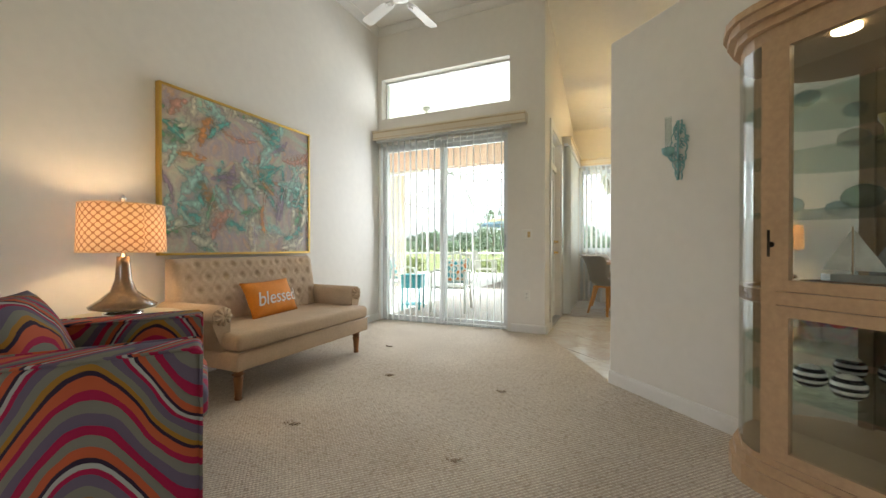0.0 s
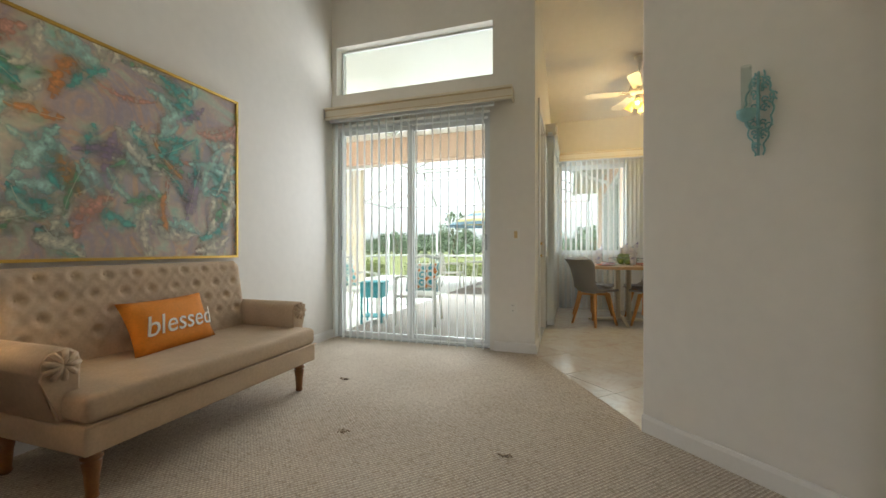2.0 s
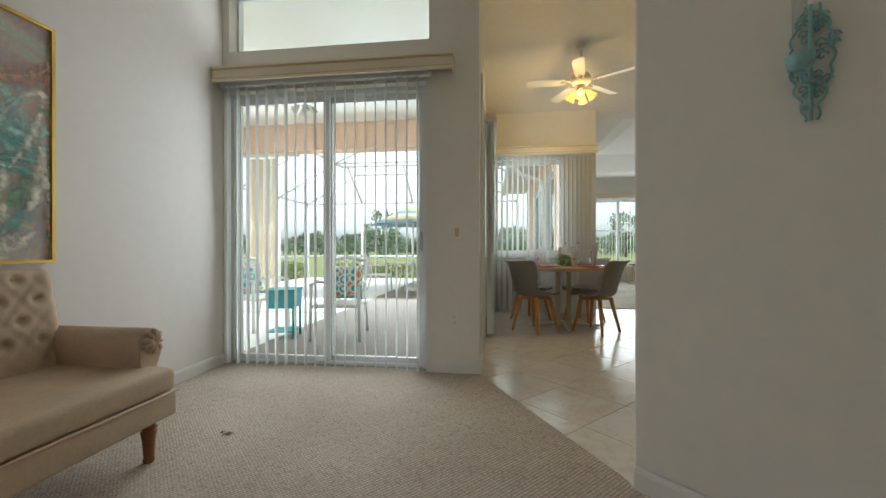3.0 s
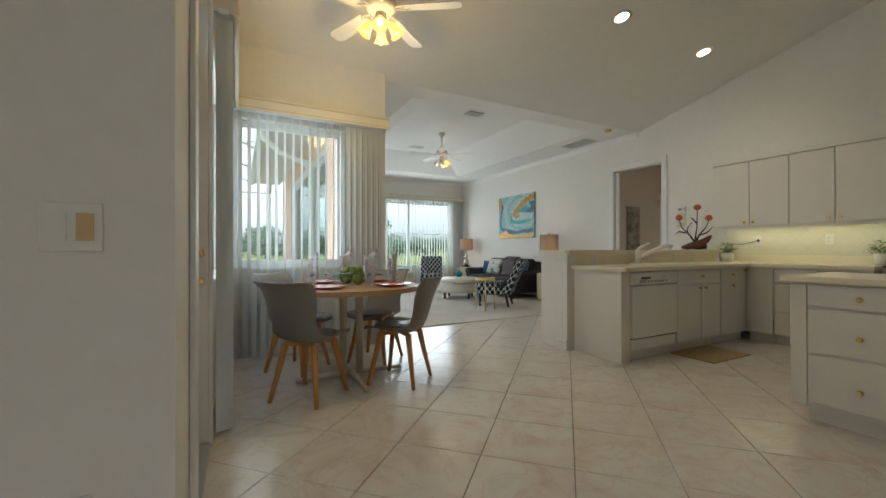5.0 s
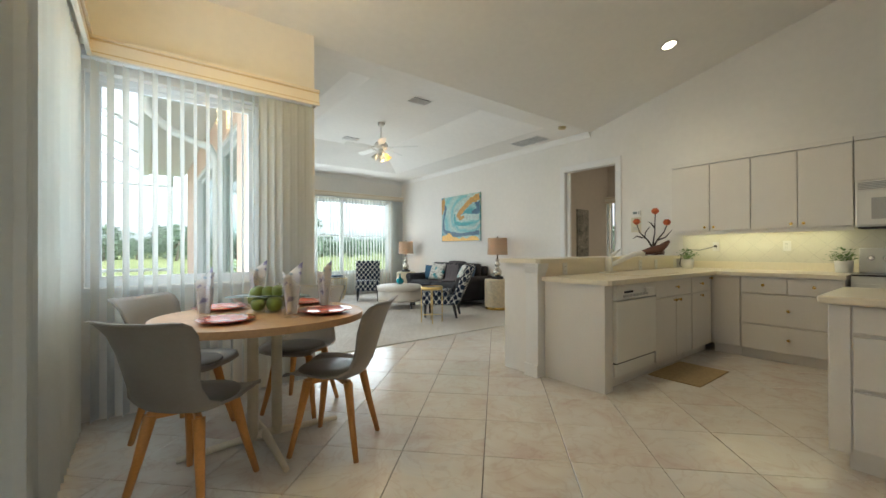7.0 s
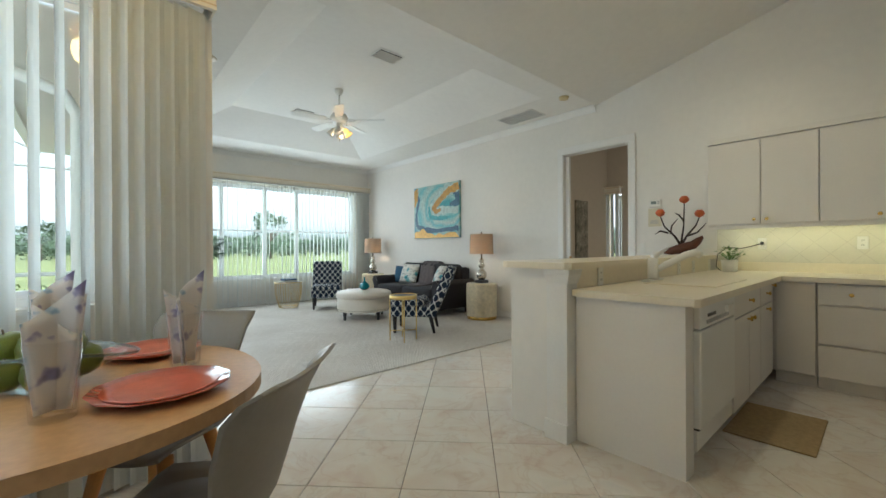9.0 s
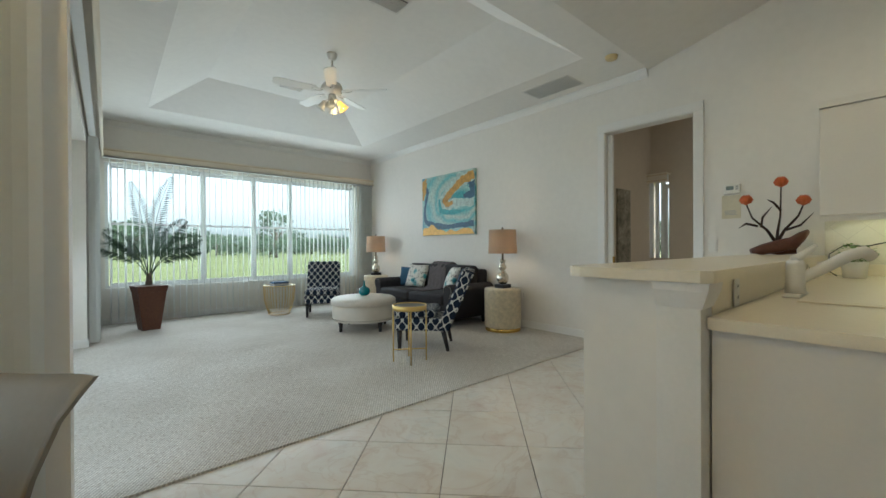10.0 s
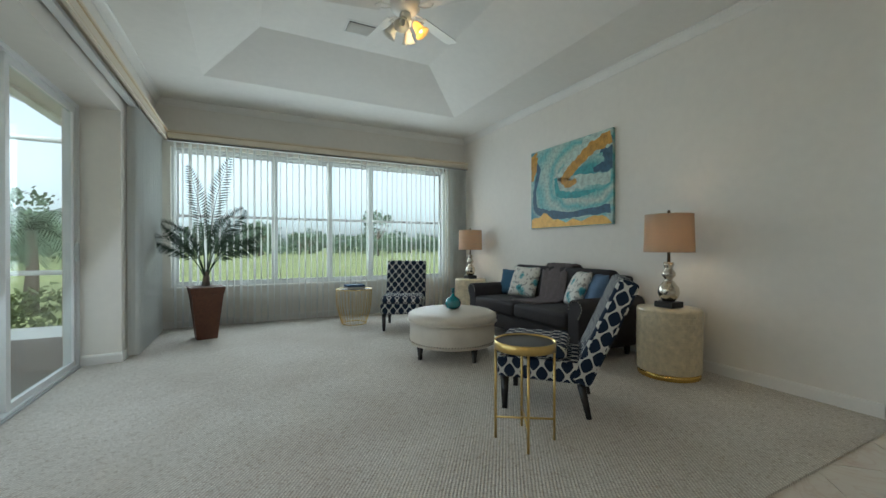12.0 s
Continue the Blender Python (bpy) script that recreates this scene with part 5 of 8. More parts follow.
for hx, hz in heads:
    a0 = rp.uniform(0, 6.28)
    for q in range(rp.randint(3, 5)):
        ang = a0 + q * rp.uniform(0.45, 1.1)
        ln, wd = rp.uniform(0.18, 0.40), rp.uniform(0.035, 0.10)
        cx, cz = hx + rp.uniform(-0.06, 0.06), hz + rp.uniform(-0.05, 0.05)
        bend = rp.uniform(-0.7, 0.7)
        bm = bm_new()
        uvl = bm.loops.layers.uv.new("UVMap")
        y = -0.0305 - 0.00008 * leaf
        lim = lambda p: (max(-PW / 2 + 0.02, min(PW / 2 - 0.02, p[0])), max(0.02, min(PH - 0.02, p[1])))
        rows_ = []
        for i in range(11):
            f = i / 10
            aa = ang + bend * f
            px, pz = cx + math.cos(aa) * ln * f, cz + math.sin(aa) * ln * f
            hw = wd * math.sin(math.pi * min(1, f * 0.94 + 0.03)) ** 0.8 + 0.002
            row = []
            for u in (0, 0.5, 1):
                p = lim((px - math.sin(aa) * hw * (1 - 2 * u), pz + math.cos(aa) * hw * (1 - 2 * u)))
                row.append((bm.verts.new((p[0], y, p[1])), u, f))
            rows_.append(row)
        for r0_, r1_ in zip(rows_, rows_[1:]):
            for j in range(2):
                quad = (r0_[j], r0_[j + 1], r1_[j + 1], r1_[j])
                fc = bm.faces.new([v_[0] for v_ in quad])
                for lp, v_ in zip(fc.loops, quad):
                    lp[uvl].uv = (v_[1], v_[2])
        rib = [(r_[1][0].co.x, y - 0.0003, r_[1][0].co.z) for r_ in rows_]
        st = part("brush_stroke", bm, STROKES[rp.choice([0, 0, 0, 1, 1, 2, 2, 2, 3, 4, 5, 6])], pt)
        if q == 0:
            part("leaf_rib", tube(bm_new(), rib, 0.0016, 4, taper=[0.0020 - 0.00012 * k_ for k_ in range(11)]), RIB, st)
        leaf += 1

# table lamp with a woven shade, on a round end table
et = thing("end_table", pose(-2.40, 1.662, 0.012) @ Matrix.Diagonal((0.9, 0.9, 0.97, 1)), "round cream end table between chair and settee", "table")
part("tabletop", lathe(bm_new(), [(0.30, 0.575), (0.318, 0.58), (0.32, 0.597), (0.312, 0.602)], 40), mat("cream_lacquer", (0.62, 0.54, 0.38), 0.35), et)
part("pedestal", lathe(bm_new(), [(0.20, 0.0), (0.2, 0.02), (0.05, 0.06), (0.035, 0.3), (0.05, 0.55), (0.12, 0.574)], 24), mat("cream_wood", (0.55, 0.47, 0.34), 0.4), et)


def lattice_shade(r0, r1, z0, z1):
    m = sheer_mat("woven_shade", (0.72, 0.52, 0.36), 0.55, 0.8)
    n, l = m.node_tree.nodes, m.node_tree.links
    tc, sep = n.new("ShaderNodeTexCoord"), n.new("ShaderNodeSeparateXYZ")
    l.new(tc.outputs["UV"], sep.inputs[0])

    def mth(op, a, c):
        q = n.new("ShaderNodeMath")
        q.operation = op
        for i, z in enumerate((a, c)):
            if isinstance(z, (int, float)):
                q.inputs[i].default_value = z
            elif z is not None:
                l.new(z, q.inputs[i])
        return q.outputs[0]
    u, v = mth("MULTIPLY", sep.outputs[0], 2 * math.pi / 0.05), mth("MULTIPLY", sep.outputs[1], 2 * math.pi / 0.045)
    d = mth("ADD", mth("COSINE", u, None), mth("COSINE", v, None))
    f = mth("LESS_THAN", mth("ABSOLUTE", d, None), 0.5)
    mx = n.new("ShaderNodeMix")
    mx.data_type = "RGBA"
    mx.inputs["A"].default_value, mx.inputs["B"].default_value = (0.80, 0.66, 0.50, 1), (0.42, 0.25, 0.16, 1)
    l.new(f, mx.inputs["Factor"])
    l.new(mx.outputs["Result"], n["Principled BSDF"].inputs["Base Color"]), l.new(mx.outputs["Result"], n["Translucent BSDF"].inputs[0])
    return m


def drum_shade(name, r0, r1, z0, z1, material, parent, seg=48):
    """An open shade with a thickness, and UVs in metres round and up."""
    bm = bm_new()
    uv = bm.loops.layers.uv.new()
    for ra, rb, flip in ((r0, r1, False), (r0 - 0.003, r1 - 0.003, True)):
        for i in range(seg):
            a, b_ = 2 * math.pi * i / seg, 2 * math.pi * (i + 1) / seg
            q = [(ra, a, z0), (ra, b_, z0), (rb, b_, z1), (rb, a, z1)]
            vs = [bm.verts.new((r * math.cos(t_), r * math.sin(t_), z)) for r, t_, z in q]
            f = bm.faces.new(vs if not flip else list(reversed(vs)))
            f.smooth = True
            for lp in f.loops:
                k = vs.index(lp.vert)
                lp[uv].uv = (q[k][1] * r0, q[k][2])
    me_ = bpy.data.meshes.new(name)
    bm.to_mesh(me_)
    bm.free()
    me_.materials.append(material)
    o_ = new(name, me_)
    o_.parent = parent
    for r, z in ((r0, z0), (r1, z1)):
        hoop = bm_new()
        tube(hoop, [(r * math.cos(2 * math.pi * i / seg), r * math.sin(2 * math.pi * i / seg), z) for i in range(seg + 1)], 0.003, 5, caps=False)
        part("rim", hoop, material, o_)
    return o_


def bulb_light(name, place, watts, col, radius=0.03):
    """The lamp inside a fixture."""
    lt = new(name, bpy.data.lights.new(name, "POINT"))
    lt.data.energy, lt.data.color, lt.data.shadow_soft_size = watts, col, radius
    lt.matrix_world = Matrix.Translation(place)
    return lt


lm = thing("table_lamp", pose(-2.40, 1.662, 0.597) @ Matrix.Scale(0.938, 4), "lit table lamp with a woven shade and a glazed brown base", "lamp")
part("base", lathe(bm_new(), [(0.10, 0), (0.10, 0.02), (0.07, 0.024)], 28), CHROME, lm)
part("body", lathe(bm_new(), [(0.07, 0.024), (0.165, 0.05), (0.17, 0.065), (0.12, 0.10), (0.065, 0.15), (0.042, 0.22), (0.036, 0.30), (0.032, 0.36)], 32), mat("brown_glaze", (0.16, 0.10, 0.05), 0.08, var=0.2, coat=0.8), lm)
part("neck", lathe(bm_new(), [(0.012, 0.36), (0.012, 0.70), (0.02, 0.705), (0.012, 0.72), (0.004, 0.735)], 14), CHROME, lm)
drum_shade("shade", 0.218, 0.21, 0.385, 0.672, lattice_shade(0, 0, 0, 0), lm)
part("bulb", lathe(bm_new(), [(0.012, 0.45), (0.03, 0.5), (0.03, 0.54), (0.012, 0.57)], 14), mat("bulb_glow", (1, 0.9, 0.7), 0.5, var=0, glow=(1.0, 0.72, 0.4), power=20.0), lm)
bulb_light("lamp_bulb", (-2.40, 1.662, 1.107), 4.5, (1.0, 0.68, 0.36), 0.05)

# patterned armchair: local x across, the front looks to -y
CH = pose(-1.41, 1.447, 0.012, 0, 0, math.degrees(math.atan2(0.57, -0.82))) @ Matrix.Scale(0.938, 4)
ac = thing("armchair", CH, "armchair in a pink, purple and orange swirl pattern", "armchair")
bm = bm_new()
rbox(bm, -0.36, 0.36, 0.02, 0.85, 0.10, 0.34, 0.03, 3)
part("seat_base", bm, SWIRL, ac, smooth=True)
bm = bm_new()
rbox(bm, -0.265, 0.265, -0.02, 0.66, 0.342, 0.50, 0.05, 4)
part("seat_cushion", bm, SWIRL, ac, smooth=True)
for s in (-1, 1):
    bm = bm_new()
    rbox(bm, s * 0.375 - 0.10, s * 0.375 + 0.10, 0.0, 0.87, 0.08, 0.695, 0.025, 3)
    arm = part("arm", bm, SWIRL, ac, smooth=True)
    bm = bm_new()
    for q in (-0.098, 0.098):
        tube(bm, [(s * 0.375 + q, 0.005, 0.12), (s * 0.375 + q, 0.003, 0.68), (s * 0.375 + q, 0.02, 0.692), (s * 0.375 + q, 0.85, 0.692)], 0.006, 6)
    part("piping", bm, SWIRL, arm)
t = bmesh.new()
rbox(t, -0.30, 0.30, 0.0, 0.18, 0.0, 0.52, 0.06, 4)
part("backrest", t, SWIRL, ac, m=pose(0, 0.66, 0.34, -10, 0, 0), smooth=True)
for x, y in ((-0.36, 0.06), (0.36, 0.06), (-0.36, 0.8), (0.36, 0.8)):
    part("leg", lathe(bm_new(), [(0.018, 0), (0.028, 0.10)], 10), WALNUT, ac, m=pose(x, y, 0))
p2 = thing("pillow", CH @ pose(-0.02, 0.50, 0.50, -26, 0, -12), "swirl-patterned pillow leaning in the armchair", "pillow")
part("cover", cushion(0.46, 0.40, 0.20, seed=5), SWIRL, p2)

# curio cabinet on the partition
CU = part_m @ pose(0.976, -0.016, 0.012) @ Matrix.Scale(0.938, 4)
cb = thing("curio_cabinet", CU, "pale maple curio cabinet with curved glass sides", "cabinet")
cur = [(0.0, 0.0)] + [(0.27 - 0.27 * math.cos(a), -0.40 * math.sin(a)) for a in (0.35, 0.7, 1.05, 1.3, 1.5708)]
outline = cur + [(1.10 - x, y) for x, y in reversed(cur)]


def grow(pts, g):
    return [(0.55 + (x - 0.55) * (1 + g / 0.55), y * (1 + g / 0.40) if y else 0.0) for x, y in pts]


def ring_part(name, g, z0, z1, material=PALE_WOOD):
    bm_ = bm_new()
    prism(bm_, grow(outline, g), z0, z1)
    return part(name, bm_, material, cb)


ring_part("plinth", 0.035, 0.0, 0.085), ring_part("base_moulding", 0.02, 0.0855, 0.125), ring_part("floor_board", 0.0, 0.1255, 0.15)
ring_part("cornice", 0.02, 1.955, 1.99), ring_part("cornice", 0.045, 1.9905, 2.03), ring_part("cornice", 0.06, 2.0305, 2.06), ring_part("top_board", -0.004, 1.90, 1.9545)
part("back_panel", box(bm_new(), 0.03, 1.07, -0.012, -0.001, 0.151, 1.899), mat("mirror", (0.8, 0.8, 0.8), 0.03, metal=1.0, var=0), cb, "mirrored back")
for x in (0.0, 1.06):
    part("rear_post", box(bm_new(), x, x + 0.04, -0.045, -0.013, 0.151, 1.899), PALE_WOOD, cb)
for x in (0.245, 0.80):
    part("front_post", box(bm_new(), x, x + 0.055, -0.41, -0.37, 0.151, 1.899), PALE_WOOD, cb)
bm = frame_bars("y", -0.415, -0.385, 0.302, 0.798, 0.86, 1.895, 0.045)
dr = part("upper_door", bm, PALE_WOOD, cb)
pane("pane", box(bm_new(), 0.345, 0.755, -0.402, -0.398, 0.90, 1.855), dr, CLEAR)
bm = frame_bars("y", -0.415, -0.385, 0.302, 0.798, 0.16, 0.80, 0.045)
dl = part("lower_door", bm, PALE_WOOD, cb)
pane("pane", box(bm_new(), 0.345, 0.755, -0.402, -0.398, 0.20, 0.76), dl, CLEAR)
part("mid_rail", box(bm_new(), 0.302, 0.798, -0.415, -0.38, 0.803, 0.857), PALE_WOOD, cb)
for side in (0, 1):
    pts = [(x, y) if not side else (1.10 - x, y) for x, y in cur]
    bm = extrude_path(bm_new(), [(0, 0.80), (-0.03 if not side else 0.03, 0.80), (-0.03 if not side else 0.03, 0.86), (0, 0.86)], pts)
    part("side_rail", bm, PALE_WOOD, cb)
    bm = extrude_path(bm_new(), [(0, 0.151), (-0.004 if not side else 0.004, 0.151), (-0.004 if not side else 0.004, 1.899), (0, 1.899)], pts)
    pane("curved_glass", bm, cb, CLEAR)
part("latch", lathe(bm_new(), [(0.012, 0), (0.012, 0.008), (0.006, 0.012), (0.006, 0.02)], 12), mat("dark_bronze", (0.05, 0.04, 0.03), 0.4, metal=0.8), dr, "dark bronze latch", m=pose(0.285, -0.412, 1.05, 90, 0, 0))
part("key", box(bm_new(), 0.281, 0.289, -0.435, -0.43, 1.0, 1.11), bpy.data.materials["dark_bronze"], dr, "dark bronze turn key")
EDGE = glass_mat("shelf_glass", (0.88, 0.98, 0.94), clear=0.97)
inner = grow(outline, -0.02)
for z in (1.18, 1.42, 1.64, 0.42, 0.62):
    bm = bm_new()
    prism(bm, inner, z, z + 0.008)
    sh = part("glass_shelf", bm, EDGE, cb)
    sh.visible_shadow = False
bulb = part("puck_light", lathe(bm_new(), [(0.045, 1.885), (0.045, 1.8995)], 20), mat("puck_glow", (0.9, 0.85, 0.7), 0.5, var=0, glow=(1.0, 0.8, 0.5), power=3.0), cb, m=pose(0.45, -0.25, 0))


def on_shelf(x, y, z):
    return CU @ pose(x, y, z)


GLZ = [mat("ornament_" + nm, c, 0.2, var=0.25, scale=30, coat=0.5) for nm, c in (("blue", (0.10, 0.24, 0.30)), ("grey", (0.32, 0.30, 0.28)), ("brass", (0.35, 0.24, 0.08)), ("pink", (0.62, 0.22, 0.32)), ("white", (0.70, 0.66, 0.60)), ("green", (0.10, 0.20, 0.18)))]
OGLASS = {0: glass_mat("blue_glass", (0.75, 0.88, 0.92), clear=0.92), 1: glass_mat("smoke_glass", (0.86, 0.90, 0.88), clear=0.92), 5: glass_mat("green_glass", (0.70, 0.84, 0.78), clear=0.9)}
for x, y, z, r, k, lb in ((0.46, -0.22, 1.428, 0.05, 1, "round grey glass bowl on a shelf"), (0.30, -0.2, 1.648, 0.045, 0, "small blue glass ball on a shelf"), (0.48, -0.2, 1.188, 0.065, 5, "flattened green glass float on a shelf"), (0.24, -0.2, 1.188, 0.05, 0, "small blue glass float on a shelf"), (0.62, -0.2, 1.648, 0.06, 1, "grey glass bowl on a shelf")):
    o = thing("ornament", on_shelf(x, y, z), lb, "ornament")
    part("body", lathe(bm_new(), [(r * 0.3, 0), (r * 0.85, r * 0.35), (r, r * 0.75), (r * 0.8, r * 1.2), (r * 0.3, r * 1.45), (r * 0.12, r * 1.5)], 24), OGLASS[k], o)
o = thing("ornament", on_shelf(0.47, -0.2, 1.428 + 0.0), "small brass candle stand on a shelf", "ornament")
o.matrix_basis = on_shelf(0.56, -0.24, 1.428)
part("body", lathe(bm_new(), [(0.03, 0), (0.03, 0.008), (0.008, 0.02), (0.008, 0.05), (0.025, 0.08), (0.026, 0.10)], 18), GLZ[2], o)
for x, y, z in ((0.44, -0.2, 0.428), (0.30, -0.17, 0.428)):
    o = thing("striped_ball", on_shelf(x, y, z), "black and white striped ball on a shelf", "ornament")
    for i in range(7):
        z0, z1 = 0.105 * i / 7, 0.105 * (i + 1) / 7
        rr = lambda q: max(0.006, math.sqrt(max(0, 0.0525 ** 2 - (q - 0.0525) ** 2)) * 1.1)
        part("band", lathe(bm_new(), [(rr(z0 + (z1 - z0) * f), z0 + (z1 - z0) * f) for f in (0, 0.33, 0.66, 1)], 22), BLACK_GLOSS if i % 2 else GLZ[4], o)
sb = thing("model_sailboat", on_shelf(0.42, -0.2, 0.868 - 0.715 + 0.715), "small model sailboat with cream sails", "ornament")
sb.matrix_basis = on_shelf(0.45, -0.2, 0.9)
part("hull", prism(bm_new(), [(-0.1, 0), (-0.06, -0.022), (0.06, -0.022), (0.11, 0), (0.06, 0.022), (-0.06, 0.022)], 0.0, 0.03), GLZ[1], sb)
part("mast", tube(bm_new(), [(0, 0, 0.03), (0, 0, 0.22)], 0.003, 6), PALE_WOOD, sb)
for s in (-1, 1):
    bm = bm_new()
    q = [(0.006 * s, 0.002, 0.045), (0.10 * s, 0.006, 0.045), (0.006 * s, 0.002, 0.205)]
    a_, b_ = [bm.verts.new(v) for v in q], [bm.verts.new((v[0], v[1] + 0.003, v[2])) for v in q]
    bm.faces.new(a_), bm.faces.new(list(reversed(b_)))
    for i in range(3):
        bm.faces.new((a_[i], b_[i], b_[(i + 1) % 3], a_[(i + 1) % 3]))
    part("sail", bm, GLZ[4], sb)
fl = thing("flower_ornament", on_shelf(0.66, -0.2, 0.428), "pink porcelain flower heads on a glass shelf", "ornament")
rf = random.Random(8)
for i in range(7):
    bm = bm_new()
    cx, cy, cz = rf.uniform(-0.09, 0.09), rf.uniform(-0.05, 0.05), rf.uniform(0.03, 0.10)
    for k in range(6):
        a = k * 1.047 + rf.uniform(-0.2, 0.2)
        t = bmesh.new()
        lathe(t, [(0.003, 0), (0.014, 0.012), (0.012, 0.03), (0.002, 0.038)], 8)
        merge(bm, t, pose(cx, cy, cz, 0, 55, math.degrees(a)))
    part("flower_head", bm, GLZ[3], fl)
part("stem_base", lathe(bm_new(), [(0.05, 0), (0.06, 0.02), (0.03, 0.05)], 16), GLZ[4], fl)
ob_ = thing("photo_frame", on_shelf(0.72, -0.16, 0.9), "pink and yellow trinket box on the cabinet's middle floor", "ornament")
bm = bm_new()
rbox(bm, -0.05, 0.05, -0.03, 0.03, 0.0, 0.09, 0.012, 3)
part("body", bm, GLZ[3], ob_)
part("lid", lathe(bm_new(), [(0.05, 0.0905), (0.04, 0.105), (0.012, 0.12)], 20), GLZ[2], ob_)
bm = bm_new()
prism(bm, inner, 0.83, 0.845)
part("middle_floor", bm, PALE_WOOD, cb)

# sconce on the partition
sc = thing("wall_sconce", part_m @ pose(0.545, -0.002, 1.385) @ Matrix.Scale(0.91, 4), "verdigris scrollwork wall sconce with a glass candle", "sconce")
bm = bm_new()
rs = random.Random(4)
prof = [(0.0, 0.012), (0.05, 0.022), (0.10, 0.045), (0.17, 0.062), (0.24, 0.07), (0.30, 0.055), (0.35, 0.03), (0.385, 0.012)]
tube(bm, [(0, -0.012, 0.0), (0, -0.016, 0.2), (0, -0.012, 0.385)], 0.007, 8, taper=[0.005, 0.008, 0.006])
for k in range(34):
    z = rs.uniform(0.03, 0.36)
    w = np.interp(z, [p[0] for p in prof], [p[1] for p in prof])
    s = 1 if k % 2 else -1
    rr = rs.uniform(0.012, 0.019)
    cx = s * rs.uniform(0.2, 0.85) * w
    tube(bm, [(cx + rr * (1 - 0.08 * i) * math.cos(i * 0.7), -0.010 - 0.004 * math.sin(i), z + rr * (1 - 0.08 * i) * math.sin(i * 0.7)) for i in range(9)], 0.0036, 5)
for s in (-1, 1):
    edge = [(0.385 * q / 44, np.interp(0.385 * q / 44, [p[0] for p in prof], [p[1] for p in prof])) for q in range(45)]
    tube(bm, [(s * (0.72 * w + 0.011 * abs(math.sin(z * 52 + 0.6 * s))), -0.008, z) for z, w in edge], 0.0042, 5)
part("scroll_plate", bm, TEAL_METAL, sc)
part("bracket", tube(bm_new(), [(0, -0.015, 0.13), (-0.01, -0.06, 0.12), (-0.015, -0.085, 0.15)], 0.007, 8), TEAL_METAL, sc)
part("cup", lathe(bm_new(), [(0.014, 0.15), (0.035, 0.17), (0.038, 0.20), (0.032, 0.203)], 20), TEAL_METAL, sc, m=pose(-0.015, -0.085, 0))
pane("glass_chimney", lathe(bm_new(), [(0.020, 0.205), (0.021, 0.40), (0.019, 0.40), (0.018, 0.205)], 20, caps=False), sc, CLEAR).matrix_basis = pose(-0.015, -0.085, 0)


def wall_plate(name, m, kind, label):
    p_ = thing(name, m, label, name.replace("_", " "))
    w = 0.115 if kind == "double" else 0.072
    bm_ = bm_new()
    rbox(bm_, -w / 2, w / 2, -0.007, -0.001, -0.058, 0.058, 0.003)
    pl_ = part("plate", bm_, WHITE_APP, p_)
    if kind == "double":
        for s, mt in ((-1, WHITE_APP), (1, mat("almond_plastic", (0.62, 0.45, 0.22), 0.4))):
            part("rocker", box(bm_new(), s * 0.025 - 0.016, s * 0.025 + 0.016, -0.012, -0.0072, -0.033, 0.033), mt, pl_)
    elif kind == "switch":
        part("rocker", box(bm_new(), -0.016, 0.016, -0.012, -0.0072, -0.033, 0.033), WHITE_APP, pl_)
    else:
        for z in (-0.022, 0.022):
            q_ = part("socket", lathe(bm_new(), [(0.017, 0), (0.017, 0.002)], 18), WHITE_APP, pl_, m=pose(0, -0.0072, z, 90, 0, 0))
            for s in (-1, 1):
                part("slot", box(bm_new(), s * 0.006 - 0.0015, s * 0.006 + 0.0015, -0.0098, -0.0093, z - 0.006, z + 0.006), DARK, pl_)
    return p_


wall_plate("light_switch", pose(-0.752, YS - 0.001, 1.129), "double", "white double switch plate with one almond rocker")
wall_plate("wall_outlet", pose(-0.752, YS - 0.001, 0.432), "outlet", "white double wall outlet")
wall_plate("light_switch", pose(XC + 0.002, 6.24, 1.15, 0, 0, 90), "switch", "white rocker switch by the nook door")
wall_plate("wall_outlet", pose(5.715, 9.73, 0.47, 0, 0, -90), "outlet", "white wall outlet by the drum table")
wall_plate("wall_outlet", pose(XE - 0.012, 6.25, 1.187, 0, 0, -90), "outlet", "white outlet in the splash back")
wall_plate("wall_outlet", pose(XE - 0.012, 5.55, 1.187, 0, 0, -90), "outlet", "white outlet in the splash back")
wall_plate("light_switch", pose(XE - 0.002, 7.43, 1.15, 0, 0, -90), "switch", "white switch beside the bedroom doorway")
for x in (3.08, 4.55, 4.95):
    wall_plate("wall_outlet", pose(x, 6.657, 0.97), "outlet", "cream outlet in the splash panel")
# loose tufts pulled from the carpet
for i, (x, y) in enumerate(((-0.507, 1.994), (-1.454, 1.987), (-1.405, 2.902), (-1.867, 3.637), (-0.518, 2.918))):
    bm = bm_new()
    r = random.Random(i)
    for k in range(9):
        a = r.uniform(0, 3.14)
        px, py = x + r.uniform(-0.03, 0.03), y + r.uniform(-0.018, 0.018)
        tube(bm, [(px, py, 0.012), (px + 0.012 * math.cos(a), py + 0.012 * math.sin(a), 0.019), (px + 0.024 * math.cos(a), py + 0.024 * math.sin(a), 0.012)], 0.003, 5)
    tagged(part("carpet_tuft", bm, mat("brown_yarn", (0.42, 0.33, 0.24), 0.95)), "small brown tuft pulled loose from the carpet", "tuft", "carpet tufts")


